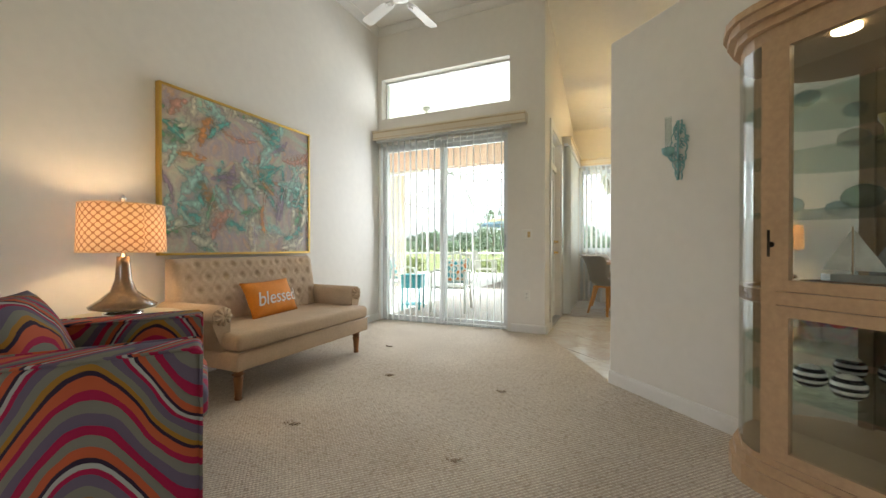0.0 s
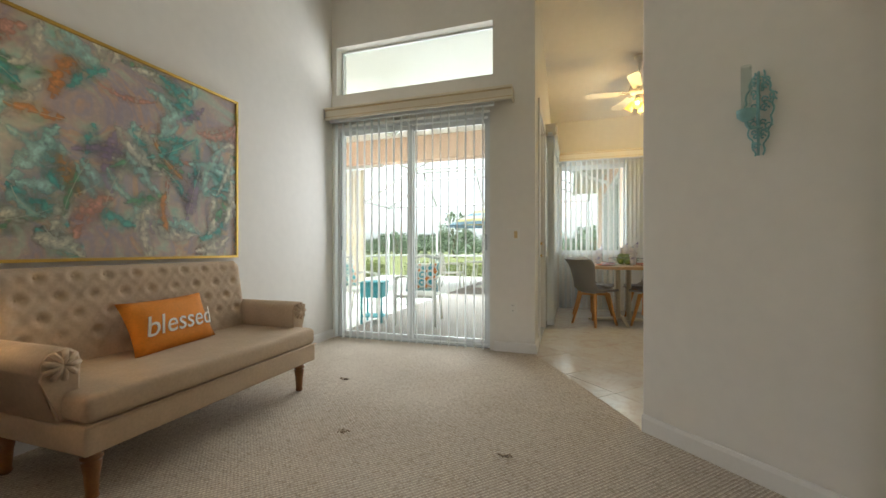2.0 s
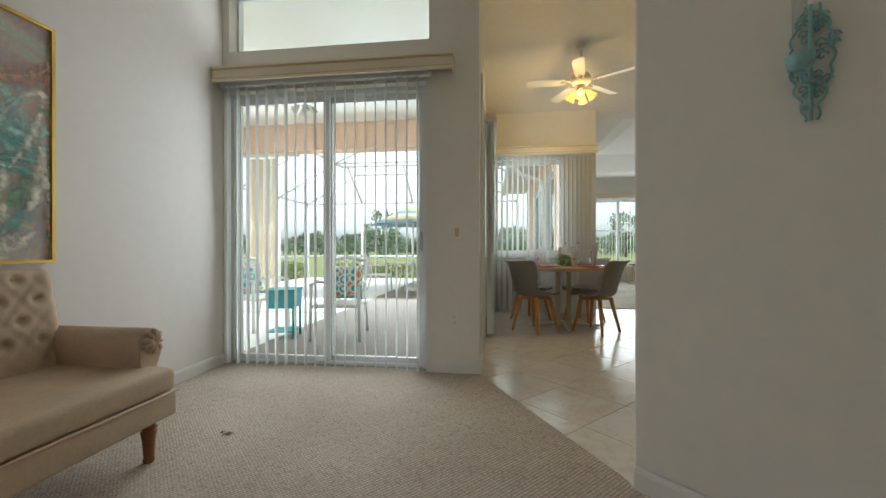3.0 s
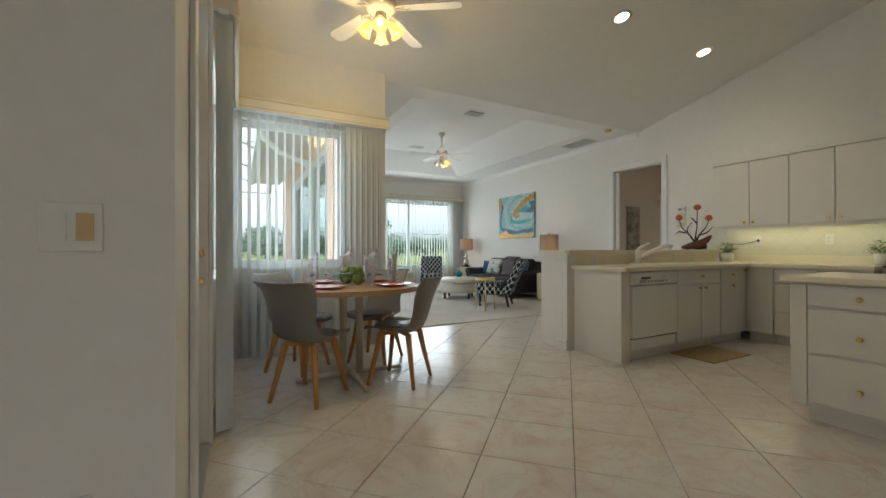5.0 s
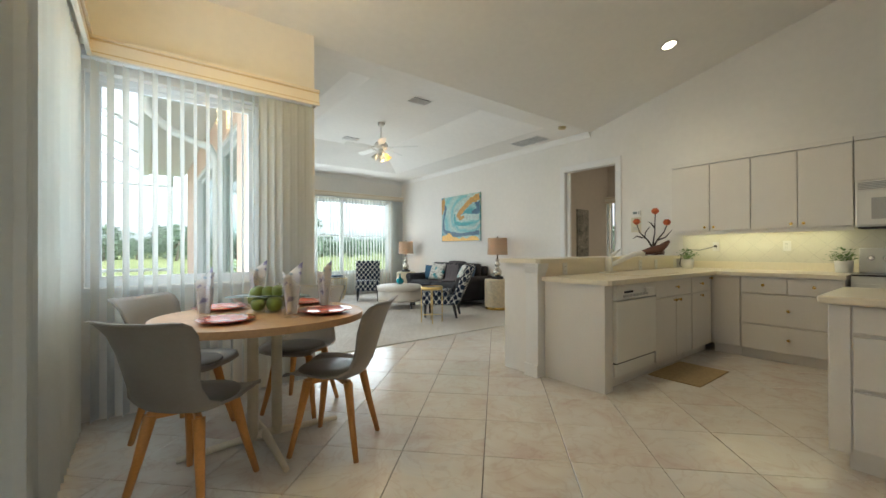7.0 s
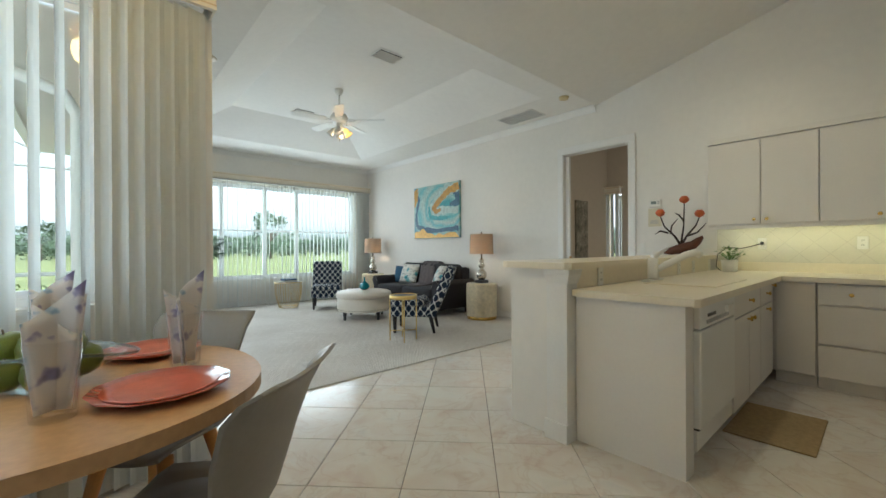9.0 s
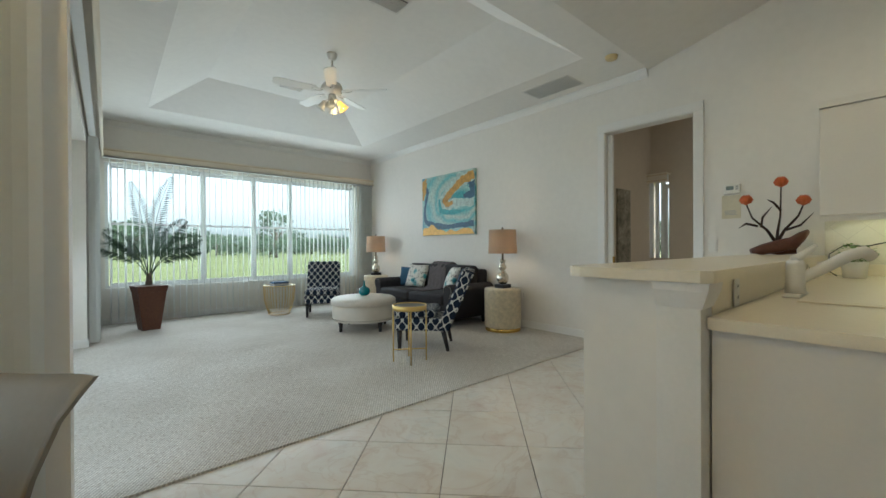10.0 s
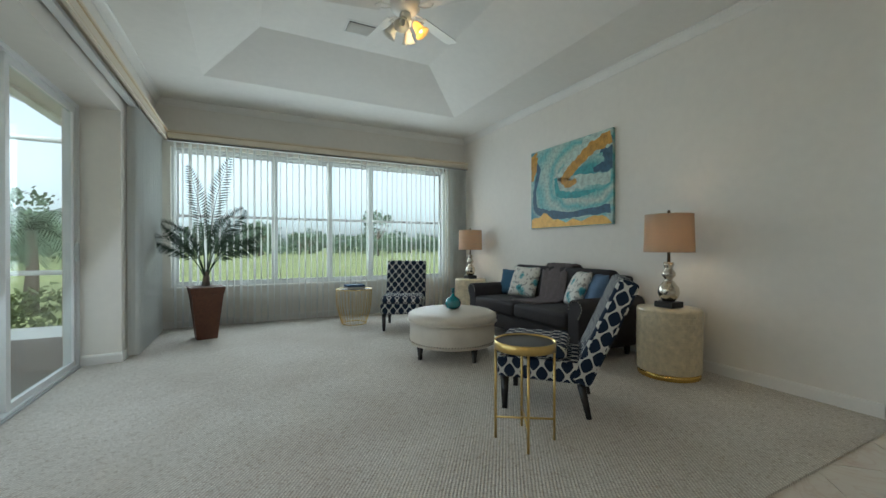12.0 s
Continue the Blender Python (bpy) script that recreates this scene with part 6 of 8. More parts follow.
# ---- breakfast nook ----
OAK = mat("honey_wood", (0.50, 0.30, 0.14), 0.42, var=0.16, scale=5, bump=0.06, bscale=50)
BEECH = mat("beech_leg", (0.62, 0.28, 0.07), 0.45, var=0.12, scale=9)
SHELL = mat("taupe_plastic", (0.25, 0.225, 0.195), 0.45, var=0.05)
PAD = mat("dark_grey_leatherette", (0.16, 0.148, 0.135), 0.42, var=0.1)
POST = mat("ivory_metal", (0.68, 0.60, 0.44), 0.4, var=0.04)

tb = thing("dining_table", pose(0.456, 6.93, 0), "oval honey-wood dining table on ivory posts", "table")


def oval(a, b, k, n=56):
    out = []
    for i in range(n):
        t_ = 2 * math.pi * i / n
        c_, s_ = math.cos(t_), math.sin(t_)
        out.append((a * math.copysign(abs(c_) ** k, c_), b * math.copysign(abs(s_) ** k, s_)))
    return out


bm = bm_new()
prism(bm, oval(0.58, 0.522, 0.9), 0.732, 0.77)
bmesh.ops.bevel(bm, geom=[e for e in bm.edges if abs(e.verts[0].co.z - e.verts[1].co.z) < 1e-5], offset=0.009, segments=2, affect="EDGES")
part("tabletop", bm, OAK, tb)
for x in (-0.068, 0.068):
    part("post", lathe(bm_new(), [(0.031, 0.03), (0.031, 0.72), (0.05, 0.731)], 18), POST, tb, m=pose(x, 0, 0))
for a in (0, 90):
    part("foot", tube(bm_new(), [(-0.45 * math.cos(radians(a)), -0.45 * math.sin(radians(a)), 0.018), (0, 0, 0.045), (0.45 * math.cos(radians(a)), 0.45 * math.sin(radians(a)), 0.018)], 0.02, 8, taper=[0.016, 0.026, 0.016]), POST, tb)


def shell_chair():
    """A moulded shell chair, the front looks to -y."""
    c = thing("dining_chair", I4, "taupe shell dining chair with splayed beech legs", "chair", "chairs round the dining table")
    prof = [(-0.235, 0.435, 0.19), (-0.20, 0.452, 0.215), (-0.10, 0.445, 0.235), (0.0, 0.43, 0.24), (0.10, 0.425, 0.222), (0.16, 0.445, 0.198), (0.195, 0.50, 0.18), (0.222, 0.58, 0.183), (0.254, 0.68, 0.20), (0.288, 0.778, 0.218), (0.318, 0.84, 0.224), (0.338, 0.862, 0.215)]
    bm_ = bm_new()
    nw = 12
    rows, under = [], []
    for j, (y, z, w) in enumerate(prof):
        f = j / (len(prof) - 1)
        a_, b_ = [], []
        for i in range(nw + 1):
            u = -1 + 2 * i / nw
            lift = (0.055 if f < 0.62 else 0.02) * (abs(u) ** 3) * (0.35 + 0.65 * min(1, f * 2.2))
            fwd = 0.10 * (abs(u) ** 2.5) * max(0, f - 0.40) * (1.0 if f < 0.75 else max(0.2, 1 - (f - 0.75) * 3.2))
            corner = 0.0 if f < 0.9 else 0.016 * abs(u) ** 6
            p = Vector((u * w, y - fwd * 1.6, z + lift - corner))
            nrm = Vector((0, -math.sin(min(1, f * 1.5) * 1.3), math.cos(min(1, f * 1.5) * 1.3)))
            a_.append(bm_.verts.new(p)), b_.append(bm_.verts.new(p - nrm * 0.011))
        rows.append(a_), under.append(b_)
    for g, flip in ((rows, False), (under, True)):
        for p, q in zip(g, g[1:]):
            for i in range(nw):
                bm_.faces.new((p[i], p[i + 1], q[i + 1], q[i])).smooth = True
    for i in range(nw):
        bm_.faces.new((rows[0][i], rows[0][i + 1], under[0][i + 1], under[0][i])), bm_.faces.new((rows[-1][i], rows[-1][i + 1], under[-1][i + 1], under[-1][i]))
    for p, q, r, s in zip(rows, rows[1:], under, under[1:]):
        bm_.faces.new((p[0], q[0], s[0], r[0])), bm_.faces.new((p[-1], q[-1], s[-1], r[-1]))
    part("shell", bm_, SHELL, c)
    bm_ = bm_new()
    lathe(bm_, [(0.14, 0.436), (0.180, 0.444), (0.188, 0.454), (0.176, 0.464), (0.10, 0.468), (0.01, 0.469)], 28)
    part("seat_pad", bm_, PAD, c, "dark grey seat pad", m=pose(0, -0.03, 0.0))
    for sx in (-1, 1):
        for sy in (-1, 1):
            bm_ = tube(bm_new(), [(sx * 0.194, sy * 0.194, 0.0), (sx * 0.155, sy * 0.155, 0.2), (sx * 0.12, sy * 0.12, 0.405)], 0.02, 8, taper=[0.015, 0.020, 0.027])
            part("leg", bm_, BEECH, c)
    for a in (45, 135):
        t_ = bmesh.new()
        rbox(t_, -0.185, 0.185, -0.014, 0.014, 0.385, 0.418, 0.004)
        b2 = bm_new()
        merge(b2, t_, pose(0, 0, 0, 0, 0, a))
        part("cross_brace", b2, BEECH, c)
    return c


ch = shell_chair()
ch.matrix_basis = pose(0.065, 6.60, 0, 0, 0, 135)
copy_thing(ch, pose(0.785, 6.628, 0, 0, 0, -135))
copy_thing(ch, pose(0.08, 7.35, 0, 0, 0, 45))
copy_thing(ch, pose(0.80, 7.33, 0, 0, 0, -45))

# place settings
CORAL = mat("coral_glaze", (0.62, 0.13, 0.07), 0.25, var=0.15, scale=30, coat=0.4)
CORAL_RIM = mat("coral_rim", (0.64, 0.17, 0.11), 0.16, var=0.12, scale=60, coat=0.6)


def napkin_mat():
    m = sheer_mat("floral_napkin", (0.84, 0.82, 0.82), 0.3, 0.85)
    n, l = m.node_tree.nodes, m.node_tree.links
    tc, v, t_ = n.new("ShaderNodeTexCoord"), n.new("ShaderNodeTexNoise"), n.new("ShaderNodeTexNoise")
    v.inputs["Scale"].default_value, v.inputs["Detail"].default_value = 17, 3
    t_.inputs["Scale"].default_value = 9
    l.new(tc.outputs["Object"], v.inputs["Vector"]), l.new(tc.outputs["Object"], t_.inputs["Vector"])
    r = ramp_node(n, [(0.33, (0.12, 0.10, 0.32)), (0.39, (0.34, 0.32, 0.55)), (0.44, (0.86, 0.84, 0.84)), (0.60, (0.86, 0.84, 0.84)), (0.66, (0.22, 0.42, 0.60))])
    l.new(v.outputs[0], r.inputs[0]), l.new(r.outputs[0], n["Principled BSDF"].inputs["Base Color"])
    return m


NAPKIN = napkin_mat()


def plate_thing():
    p = thing("plate", I4, "glossy coral plate with a scalloped rim", "plate", "plates on the table")
    bm_ = bm_new()
    seg = 48
    rings_ = []
    for r, z in ((0.06, 0.0), (0.085, 0.004), (0.125, 0.016), (0.128, 0.019), (0.09, 0.0085), (0.02, 0.006)):
        rings_.append([bm_.verts.new((r * (1 + (0.02 * math.cos(12 * 2 * math.pi * i / seg) if r > 0.1 else 0)) * math.cos(2 * math.pi * i / seg), r * (1 + (0.02 * math.cos(12 * 2 * math.pi * i / seg) if r > 0.1 else 0)) * math.sin(2 * math.pi * i / seg), z)) for i in range(seg)])
    for a_, b_ in zip(rings_, rings_[1:]):
        for i in range(seg):
            bm_.faces.new((a_[i], a_[(i + 1) % seg], b_[(i + 1) % seg], b_[i])).smooth = True
    bm_.faces.new(rings_[0]), bm_.faces.new(rings_[-1])
    part("rim", bm_, CORAL_RIM, p)
    part("well", lathe(bm_new(), [(0.02, 0.0072), (0.088, 0.0092), (0.106, 0.0155), (0.107, 0.017), (0.086, 0.0108), (0.02, 0.0085)], 40), CORAL, p, "coral glazed centre")
    return p


def glass_thing():
    g = thing("drinking_glass", I4, "tall glass holding a folded floral napkin", "glass", "glasses on the table")
    p = pane("tumbler", lathe(bm_new(), [(0.032, 0.0), (0.034, 0.002), (0.042, 0.15), (0.0405, 0.15), (0.0325, 0.014), (0.02, 0.012)], 24), g, glass_mat("tumbler_glass", (1, 1, 1), clear=0.985))
    bm_ = bm_new()
    # three folds of one cloth, each with a slanted upper edge that ends in a point
    for f, (turn, peak, low, side) in enumerate(((0, 0.262, 0.185, 1), (18, 0.235, 0.17, 1), (-25, 0.215, 0.16, -1))):
        rows_ = []
        for j in range(9):
            fz = j / 8
            row = []
            for i in range(9):
                u = -1 + 0.25 * i
                top_z = low + (peak - low) * (0.5 + 0.5 * u * side) ** 1.3
                z = 0.016 + (top_z - 0.016) * fz
                wd = 0.022 + 0.016 * min(1, z / 0.14) + 0.010 * max(0, z - 0.15) / 0.1
                yy = 0.010 * math.cos(2.2 * u + f) + 0.006 * math.sin(9 * z + 2 * u) + 0.008 * (f - 1)
                row.append(bm_.verts.new(pose(0, 0, 0, 0, 0, turn) @ Vector((u * wd, yy, z))))
            rows_.append(row)
        for p_, q_ in zip(rows_, rows_[1:]):
            for i in range(8):
                bm_.faces.new((p_[i], p_[i + 1], q_[i + 1], q_[i])).smooth = True
    ob_n = part("napkin", bm_, NAPKIN, g, "white napkin with blue and violet flowers")
    md = ob_n.modifiers.new("cloth", "SOLIDIFY")
    md.thickness = 0.0015
    return g


pl0, gl0 = plate_thing(), glass_thing()
TM = pose(0.456, 6.93, 0.7705)
spots = [((-0.235, -0.19), (-0.305, 0.085)), ((0.295, -0.205), (0.085, -0.245)), ((-0.19, 0.345), (0.04, 0.38)), ((0.315, 0.305), (0.375, 0.0))]
for i, (p, g) in enumerate(spots):
    mp_, mg_ = TM @ pose(p[0], p[1], 0) @ Matrix.Scale(1.12, 4), TM @ pose(g[0], g[1], 0, 0, 0, 25 * i - 30) @ Matrix.Scale(1.1, 4)
    if i == 0:
        pl0.matrix_basis, gl0.matrix_basis = mp_, mg_
    else:
        copy_thing(pl0, mp_), copy_thing(gl0, mg_)

# glass boat bowl and green fruit
bw = thing("fruit_bowl", TM @ pose(0.033, 0.06, 0, 0, 0, -30) @ Matrix.Scale(1.15, 4), "clear glass bowl with wide curled lips", "bowl")
bm = bm_new()
seg, rr_ = 36, []
for r, z in ((0.05, 0.0), (0.055, 0.004), (0.085, 0.05), (0.10, 0.085), (0.112, 0.097), (0.120, 0.092)):
    rr_.append([bm.verts.new((r * (1 + 0.75 * (z / 0.085) * abs(math.cos(2 * math.pi * i / seg)) ** 2) * math.cos(2 * math.pi * i / seg), r * 0.85 * math.sin(2 * math.pi * i / seg), z - 0.012 * (z / 0.085) * math.cos(2 * math.pi * i / seg) ** 4)) for i in range(seg)])
for a_, b_ in zip(rr_, rr_[1:]):
    for i in range(seg):
        bm.faces.new((a_[i], a_[(i + 1) % seg], b_[(i + 1) % seg], b_[i])).smooth = True
bm.faces.new(rr_[0])
edge_ = [v.co.copy() for v in rr_[-1]]
o = part("basin", bm, CLEAR, bw)
o.visible_shadow = False
o.modifiers.new("wall", "SOLIDIFY").thickness = 0.004
o = part("lip", tube(bm_new(), edge_ + edge_[:1], 0.0035, 6, caps=False), glass_mat("thick_glass", (0.86, 0.93, 0.92), clear=0.8), bw, "thick curled glass edge")
o.visible_shadow = False
LIME = mat("green_fruit", (0.13, 0.17, 0.02), 0.35, var=0.25, scale=25)
fr0 = thing("green_apple", I4, "green apple in the glass bowl", "fruit", "apples in the bowl")
part("flesh", lathe(bm_new(), [(0.006, 0.004), (0.02, 0.0), (0.033, 0.014), (0.037, 0.034), (0.031, 0.054), (0.014, 0.064), (0.005, 0.059)], 20), LIME, fr0)
part("stalk", tube(bm_new(), [(0, 0, 0.058), (0.003, 0, 0.074)], 0.0018, 5), BARK, fr0)
places = [(-0.04, -0.035, 0.012), (0.045, -0.03, 0.012), (0.0, 0.042, 0.012), (0.07, 0.035, 0.026), (-0.075, 0.03, 0.03), (0.01, -0.005, 0.064), (0.06, 0.0, 0.07), (-0.045, 0.01, 0.066)]
for i, (x, y, z) in enumerate(places):
    m_ = TM @ pose(0.033, 0.06, 0, 0, 0, -30) @ Matrix.Scale(1.15, 4) @ pose(x, y, z, 12 * (i % 3), -14 * (i % 2), 50 * i)
    if i == 0:
        fr0.matrix_basis = m_
    else:
        copy_thing(fr0, m_)


# ---- ceiling fans ----
FANW = mat("fan_white", (0.74, 0.72, 0.67), 0.4, var=0.03)
FROST_ON = sheer_mat("lit_glass_shade", (0.95, 0.72, 0.34), 0.6, 0.3)
n_ = FROST_ON.node_tree.nodes["Principled BSDF"]
n_.inputs["Emission Color"].default_value, n_.inputs["Emission Strength"].default_value = (1.0, 0.58, 0.12, 1), 0.6
FROST_OFF = sheer_mat("glass_shade", (0.8, 0.78, 0.72), 0.5, 0.25)
BULB_ON = mat("lit_bulb", (1, 0.9, 0.6), 0.5, var=0, glow=(1.0, 0.78, 0.36), power=6.0)


def ceiling_fan(x, y, z_ceil, z_motor, turn, lit, shades, label, blade_mat=FANW, light=True):
    f = thing("ceiling_fan", pose(x, y, 0, 0, 0, turn), label, "ceiling fan")
    part("canopy", lathe(bm_new(), [(0.018, z_ceil - 0.075), (0.045, z_ceil - 0.06), (0.062, z_ceil - 0.02), (0.062, z_ceil - 0.001)], 22), FANW, f)
    part("rod", lathe(bm_new(), [(0.012, z_motor + 0.09), (0.012, z_ceil - 0.07)], 12), FANW, f)
    part("motor", lathe(bm_new(), [(0.05, z_motor - 0.06), (0.09, z_motor - 0.05), (0.118, z_motor - 0.02), (0.122, z_motor + 0.02), (0.10, z_motor + 0.06), (0.04, z_motor + 0.085), (0.014, z_motor + 0.10)], 28), FANW, f)
    for i in range(5):
        m_ = pose(0, 0, z_motor - 0.025, 0, 0, 72 * i)
        bm_ = bm_new()
        prism(bm_, [(0.19, -0.055), (0.60, -0.066), (0.64, -0.045), (0.645, 0.045), (0.60, 0.066), (0.19, 0.055)], -0.003, 0.003)
        t_ = pose(0, 0, 0, 11, 0, 0)
        bm_.transform(t_)
        bl = part("blade", bm_, blade_mat, f, m=m_)
        bm_ = bm_new()
        for s in (-1, 1):
            tube(bm_, [(0.10, 0, 0.0), (0.15, s * 0.03, -0.004), (0.20, s * 0.035, -0.004), (0.235, 0, -0.004)], 0.006, 6)
        part("blade_iron", bm_, FANW, bl)
    if light:
        part("light_hub", lathe(bm_new(), [(0.018, z_motor - 0.17), (0.045, z_motor - 0.15), (0.05, z_motor - 0.10), (0.04, z_motor - 0.061)], 20), FANW, f)
        for i in range(4):
            a = 90 * i + 30
            on = i in lit
            mm = pose(0, 0, z_motor - 0.12, 0, 0, a) @ pose(0.075, 0, -0.02, 0, 145, 0)
            part("arm", tube(bm_new(), [(0.03, 0, 0), (0.06, 0, 0.0), (0.078, 0, -0.02)], 0.009, 8), FANW, f, m=pose(0, 0, z_motor - 0.12, 0, 0, a))
            sh_ = part("glass_shade", lathe(bm_new(), [(0.022, 0.0), (0.030, 0.02), (0.034, 0.05), (0.046, 0.085), (0.060, 0.105), (0.058, 0.106), (0.044, 0.087), (0.032, 0.052), (0.02, 0.004)], 20, caps=False), FROST_ON if on else FROST_OFF, f, m=mm)
            part("bulb", lathe(bm_new(), [(0.012, 0.02), (0.022, 0.05), (0.022, 0.07), (0.008, 0.088)], 12), BULB_ON if on else FROST_OFF, sh_)
        part("pull_chain", tube(bm_new(), [(0.03, 0.02, z_motor - 0.16), (0.03, 0.02, z_motor - 0.30)], 0.002, 5), BRASS, f)
    return f


ceiling_fan(0.60, 6.57, roof_z(6.57), 3.01, 39, (0, 1, 2, 3), 4, "white ceiling fan with four lit glass shades over the nook")
bulb_light("nook_fan_light", (0.60, 6.57, 2.68), 13.0, (1.0, 0.70, 0.26), 0.12)
ceiling_fan(3.20, 10.53, ZT, 2.99, 27, (3,), 4, "white ceiling fan with one glass shade lit")
bulb_light("family_fan_light", (3.26, 10.50, 2.75), 2.0, (1.0, 0.72, 0.38), 0.06)
ceiling_fan(-1.78, 3.74, HI, 3.50, 12, (), 4, "white ceiling fan under the high living room ceiling", light=False)
ceiling_fan(-2.9, 6.6, 3.45, 3.02, 5, (), 4, "white patio ceiling fan")

# recessed lights
for x, y in ((3.14, 6.34), (4.65, 6.36)):
    d = thing("recessed_light", pose(x, y, roof_z(y), math.degrees(math.atan(-SLOPE)), 0, 0), "lit recessed ceiling light with a pale trim ring", "light", "recessed lights")
    part("trim_ring", lathe(bm_new(), [(0.07, -0.002), (0.10, -0.004), (0.098, -0.010), (0.072, -0.007)], 28, caps=False), FANW, d)
    part("lens", lathe(bm_new(), [(0.02, -0.0035), (0.071, -0.003)], 28), mat("downlight_glow", (1, 0.95, 0.8), 0.5, var=0, glow=(1.0, 0.84, 0.5), power=6.0), d)
    sp = new("kitchen_downlight", bpy.data.lights.new("kitchen_downlight", "SPOT"))
    sp.data.energy, sp.data.color, sp.data.spot_size, sp.data.spot_blend, sp.data.shadow_soft_size = 14.0, (1.0, 0.84, 0.56), radians(140), 0.8, 0.06
    sp.matrix_world = look((x, y, roof_z(y) - 0.03), (x, y - 0.1, 0))


# ---- kitchen things ----
fc = thing("kitchen_faucet", pose(3.70, 6.56, 0.908, 0, 0, 0) @ Matrix.Scale(1.2, 4), "white single-lever pull-out kitchen faucet", "faucet")
bm = bm_new()
rbox(bm, -0.11, 0.11, -0.028, 0.028, 0.001, 0.012, 0.005)
part("deck_plate", bm, WHITE_APP, fc)
part("column", lathe(bm_new(), [(0.034, 0.012), (0.03, 0.05), (0.03, 0.13), (0.024, 0.142)], 20), WHITE_APP, fc)
part("spout", tube(bm_new(), [(0.0, 0.0, 0.06), (0.05, -0.06, 0.10), (0.14, -0.14, 0.16), (0.18, -0.18, 0.175), (0.20, -0.20, 0.155)], 0.02, 10, taper=[0.02, 0.021, 0.022, 0.024, 0.022]), WHITE_APP, fc)
part("lever", tube(bm_new(), [(0.0, 0.0, 0.142), (0.03, -0.02, 0.165), (0.09, -0.05, 0.20)], 0.012, 8, taper=[0.02, 0.014, 0.008]), WHITE_APP, fc)

LEAFG = mat("herb_leaves", (0.13, 0.22, 0.05), 0.5, var=0.4, scale=60)


def pot_plant(x, y, z, seed, label):
    p = thing("potted_plant", pose(x, y, z) @ Matrix.Scale(1.25, 4), label, "plant", "potted herbs")
    part("pot", lathe(bm_new(), [(0.045, 0), (0.05, 0.002), (0.058, 0.095), (0.053, 0.095), (0.048, 0.08), (0.01, 0.078)], 24), WHITE_APP, p)
    r = random.Random(seed)
    bm_ = bm_new()
    for i in range(150):
        a, el = r.uniform(0, 6.28), r.uniform(0.2, 1.4)
        d_ = r.uniform(0.03, 0.115)
        b_ = Vector((d_ * math.cos(a) * math.cos(el), d_ * math.sin(a) * math.cos(el), 0.085 + d_ * math.sin(el)))
        dr_ = Vector((math.cos(a), math.sin(a), r.uniform(-0.2, 0.9))).normalized() * r.uniform(0.02, 0.034)
        sd = dr_.cross(Vector((r.uniform(-0.4, 0.4), r.uniform(-0.4, 0.4), 1))).normalized() * 0.008
        vs = [bm_.verts.new(q) for q in (b_, b_ + dr_ * 0.45 + sd, b_ + dr_, b_ + dr_ * 0.45 - sd)]
        bm_.faces.new(vs)
    part("foliage", bm_, LEAFG, p)
    bm_ = bm_new()
    for i in range(14):
        a = r.uniform(0, 6.28)
        tube(bm_, [(0, 0, 0.07), (0.03 * math.cos(a), 0.03 * math.sin(a), 0.12), (0.07 * math.cos(a), 0.07 * math.sin(a), 0.15)], 0.0018, 4)
    part("stems", bm_, LEAFG, p)
    return p


pot_plant(5.35, 6.45, 0.909, 1, "small leafy herb in a white pot")
pot_plant(5.50, 5.07, 0.909, 2, "small leafy herb in a white pot")

# driftwood sculpture with copper flowers, on the bar top
ds = thing("driftwood_sculpture", pose(5.41, 6.9, 1.07, 0, 0, -72) @ Matrix.Diagonal((1.0, 1.2, 1.22, 1)), "driftwood sculpture with three copper flowers", "sculpture")
DRIFT = mat("red_driftwood", (0.10, 0.03, 0.015), 0.35, var=0.4, scale=30, bump=0.8, bscale=50)
STEM = mat("dark_bronze_stem", (0.05, 0.03, 0.025), 0.5, metal=0.5)
COPPER = mat("copper_petal", (0.62, 0.15, 0.05), 0.4, metal=0.5, var=0.2, scale=40)
bm = bm_new()
tube(bm, [(-0.17, 0, 0.02), (-0.10, 0.01, 0.04), (0.0, 0, 0.06), (0.10, -0.01, 0.08), (0.16, 0, 0.13), (0.20, 0, 0.15)], 0.04, 10, taper=[0.02, 0.04, 0.05, 0.05, 0.035, 0.015])
tube(bm, [(-0.05, 0.02, 0.03), (0.02, 0.05, 0.03), (0.13, 0.03, 0.04)], 0.03, 8, taper=[0.02, 0.035, 0.03])
for v in bm.verts:
    v.co.z = max(0.001, v.co.z + 0.012 * math.sin(v.co.x * 70) * math.cos(v.co.y * 50))
part("driftwood", bm, DRIFT, ds)
for k, (px, pz, lean) in enumerate(((-0.20, 0.36, -0.10), (0.03, 0.47, 0.0), (0.17, 0.34, 0.06))):
    part("stem", tube(bm_new(), [(0.0, 0, 0.08), (0.3 * px, 0, 0.17), (0.8 * px, 0.0, 0.26), (px, 0, pz)], 0.008, 7, taper=[0.014, 0.010, 0.007, 0.005]), STEM, ds)
    hd = part("flower", lathe(bm_new(), [(0.006, 0.0), (0.03, 0.012), (0.045, 0.035), (0.04, 0.055), (0.02, 0.066), (0.004, 0.068)], 14), COPPER, ds, "copper flower head", m=pose(px, 0, pz - 0.01))
    for q in range(9):
        a = q * 0.698
        part("petal_rib", tube(bm_new(), [(0.03 * math.cos(a), 0.03 * math.sin(a), 0.012), (0.047 * math.cos(a), 0.047 * math.sin(a), 0.036), (0.02 * math.cos(a), 0.02 * math.sin(a), 0.068)], 0.004, 5), COPPER, hd)
bm = bm_new()
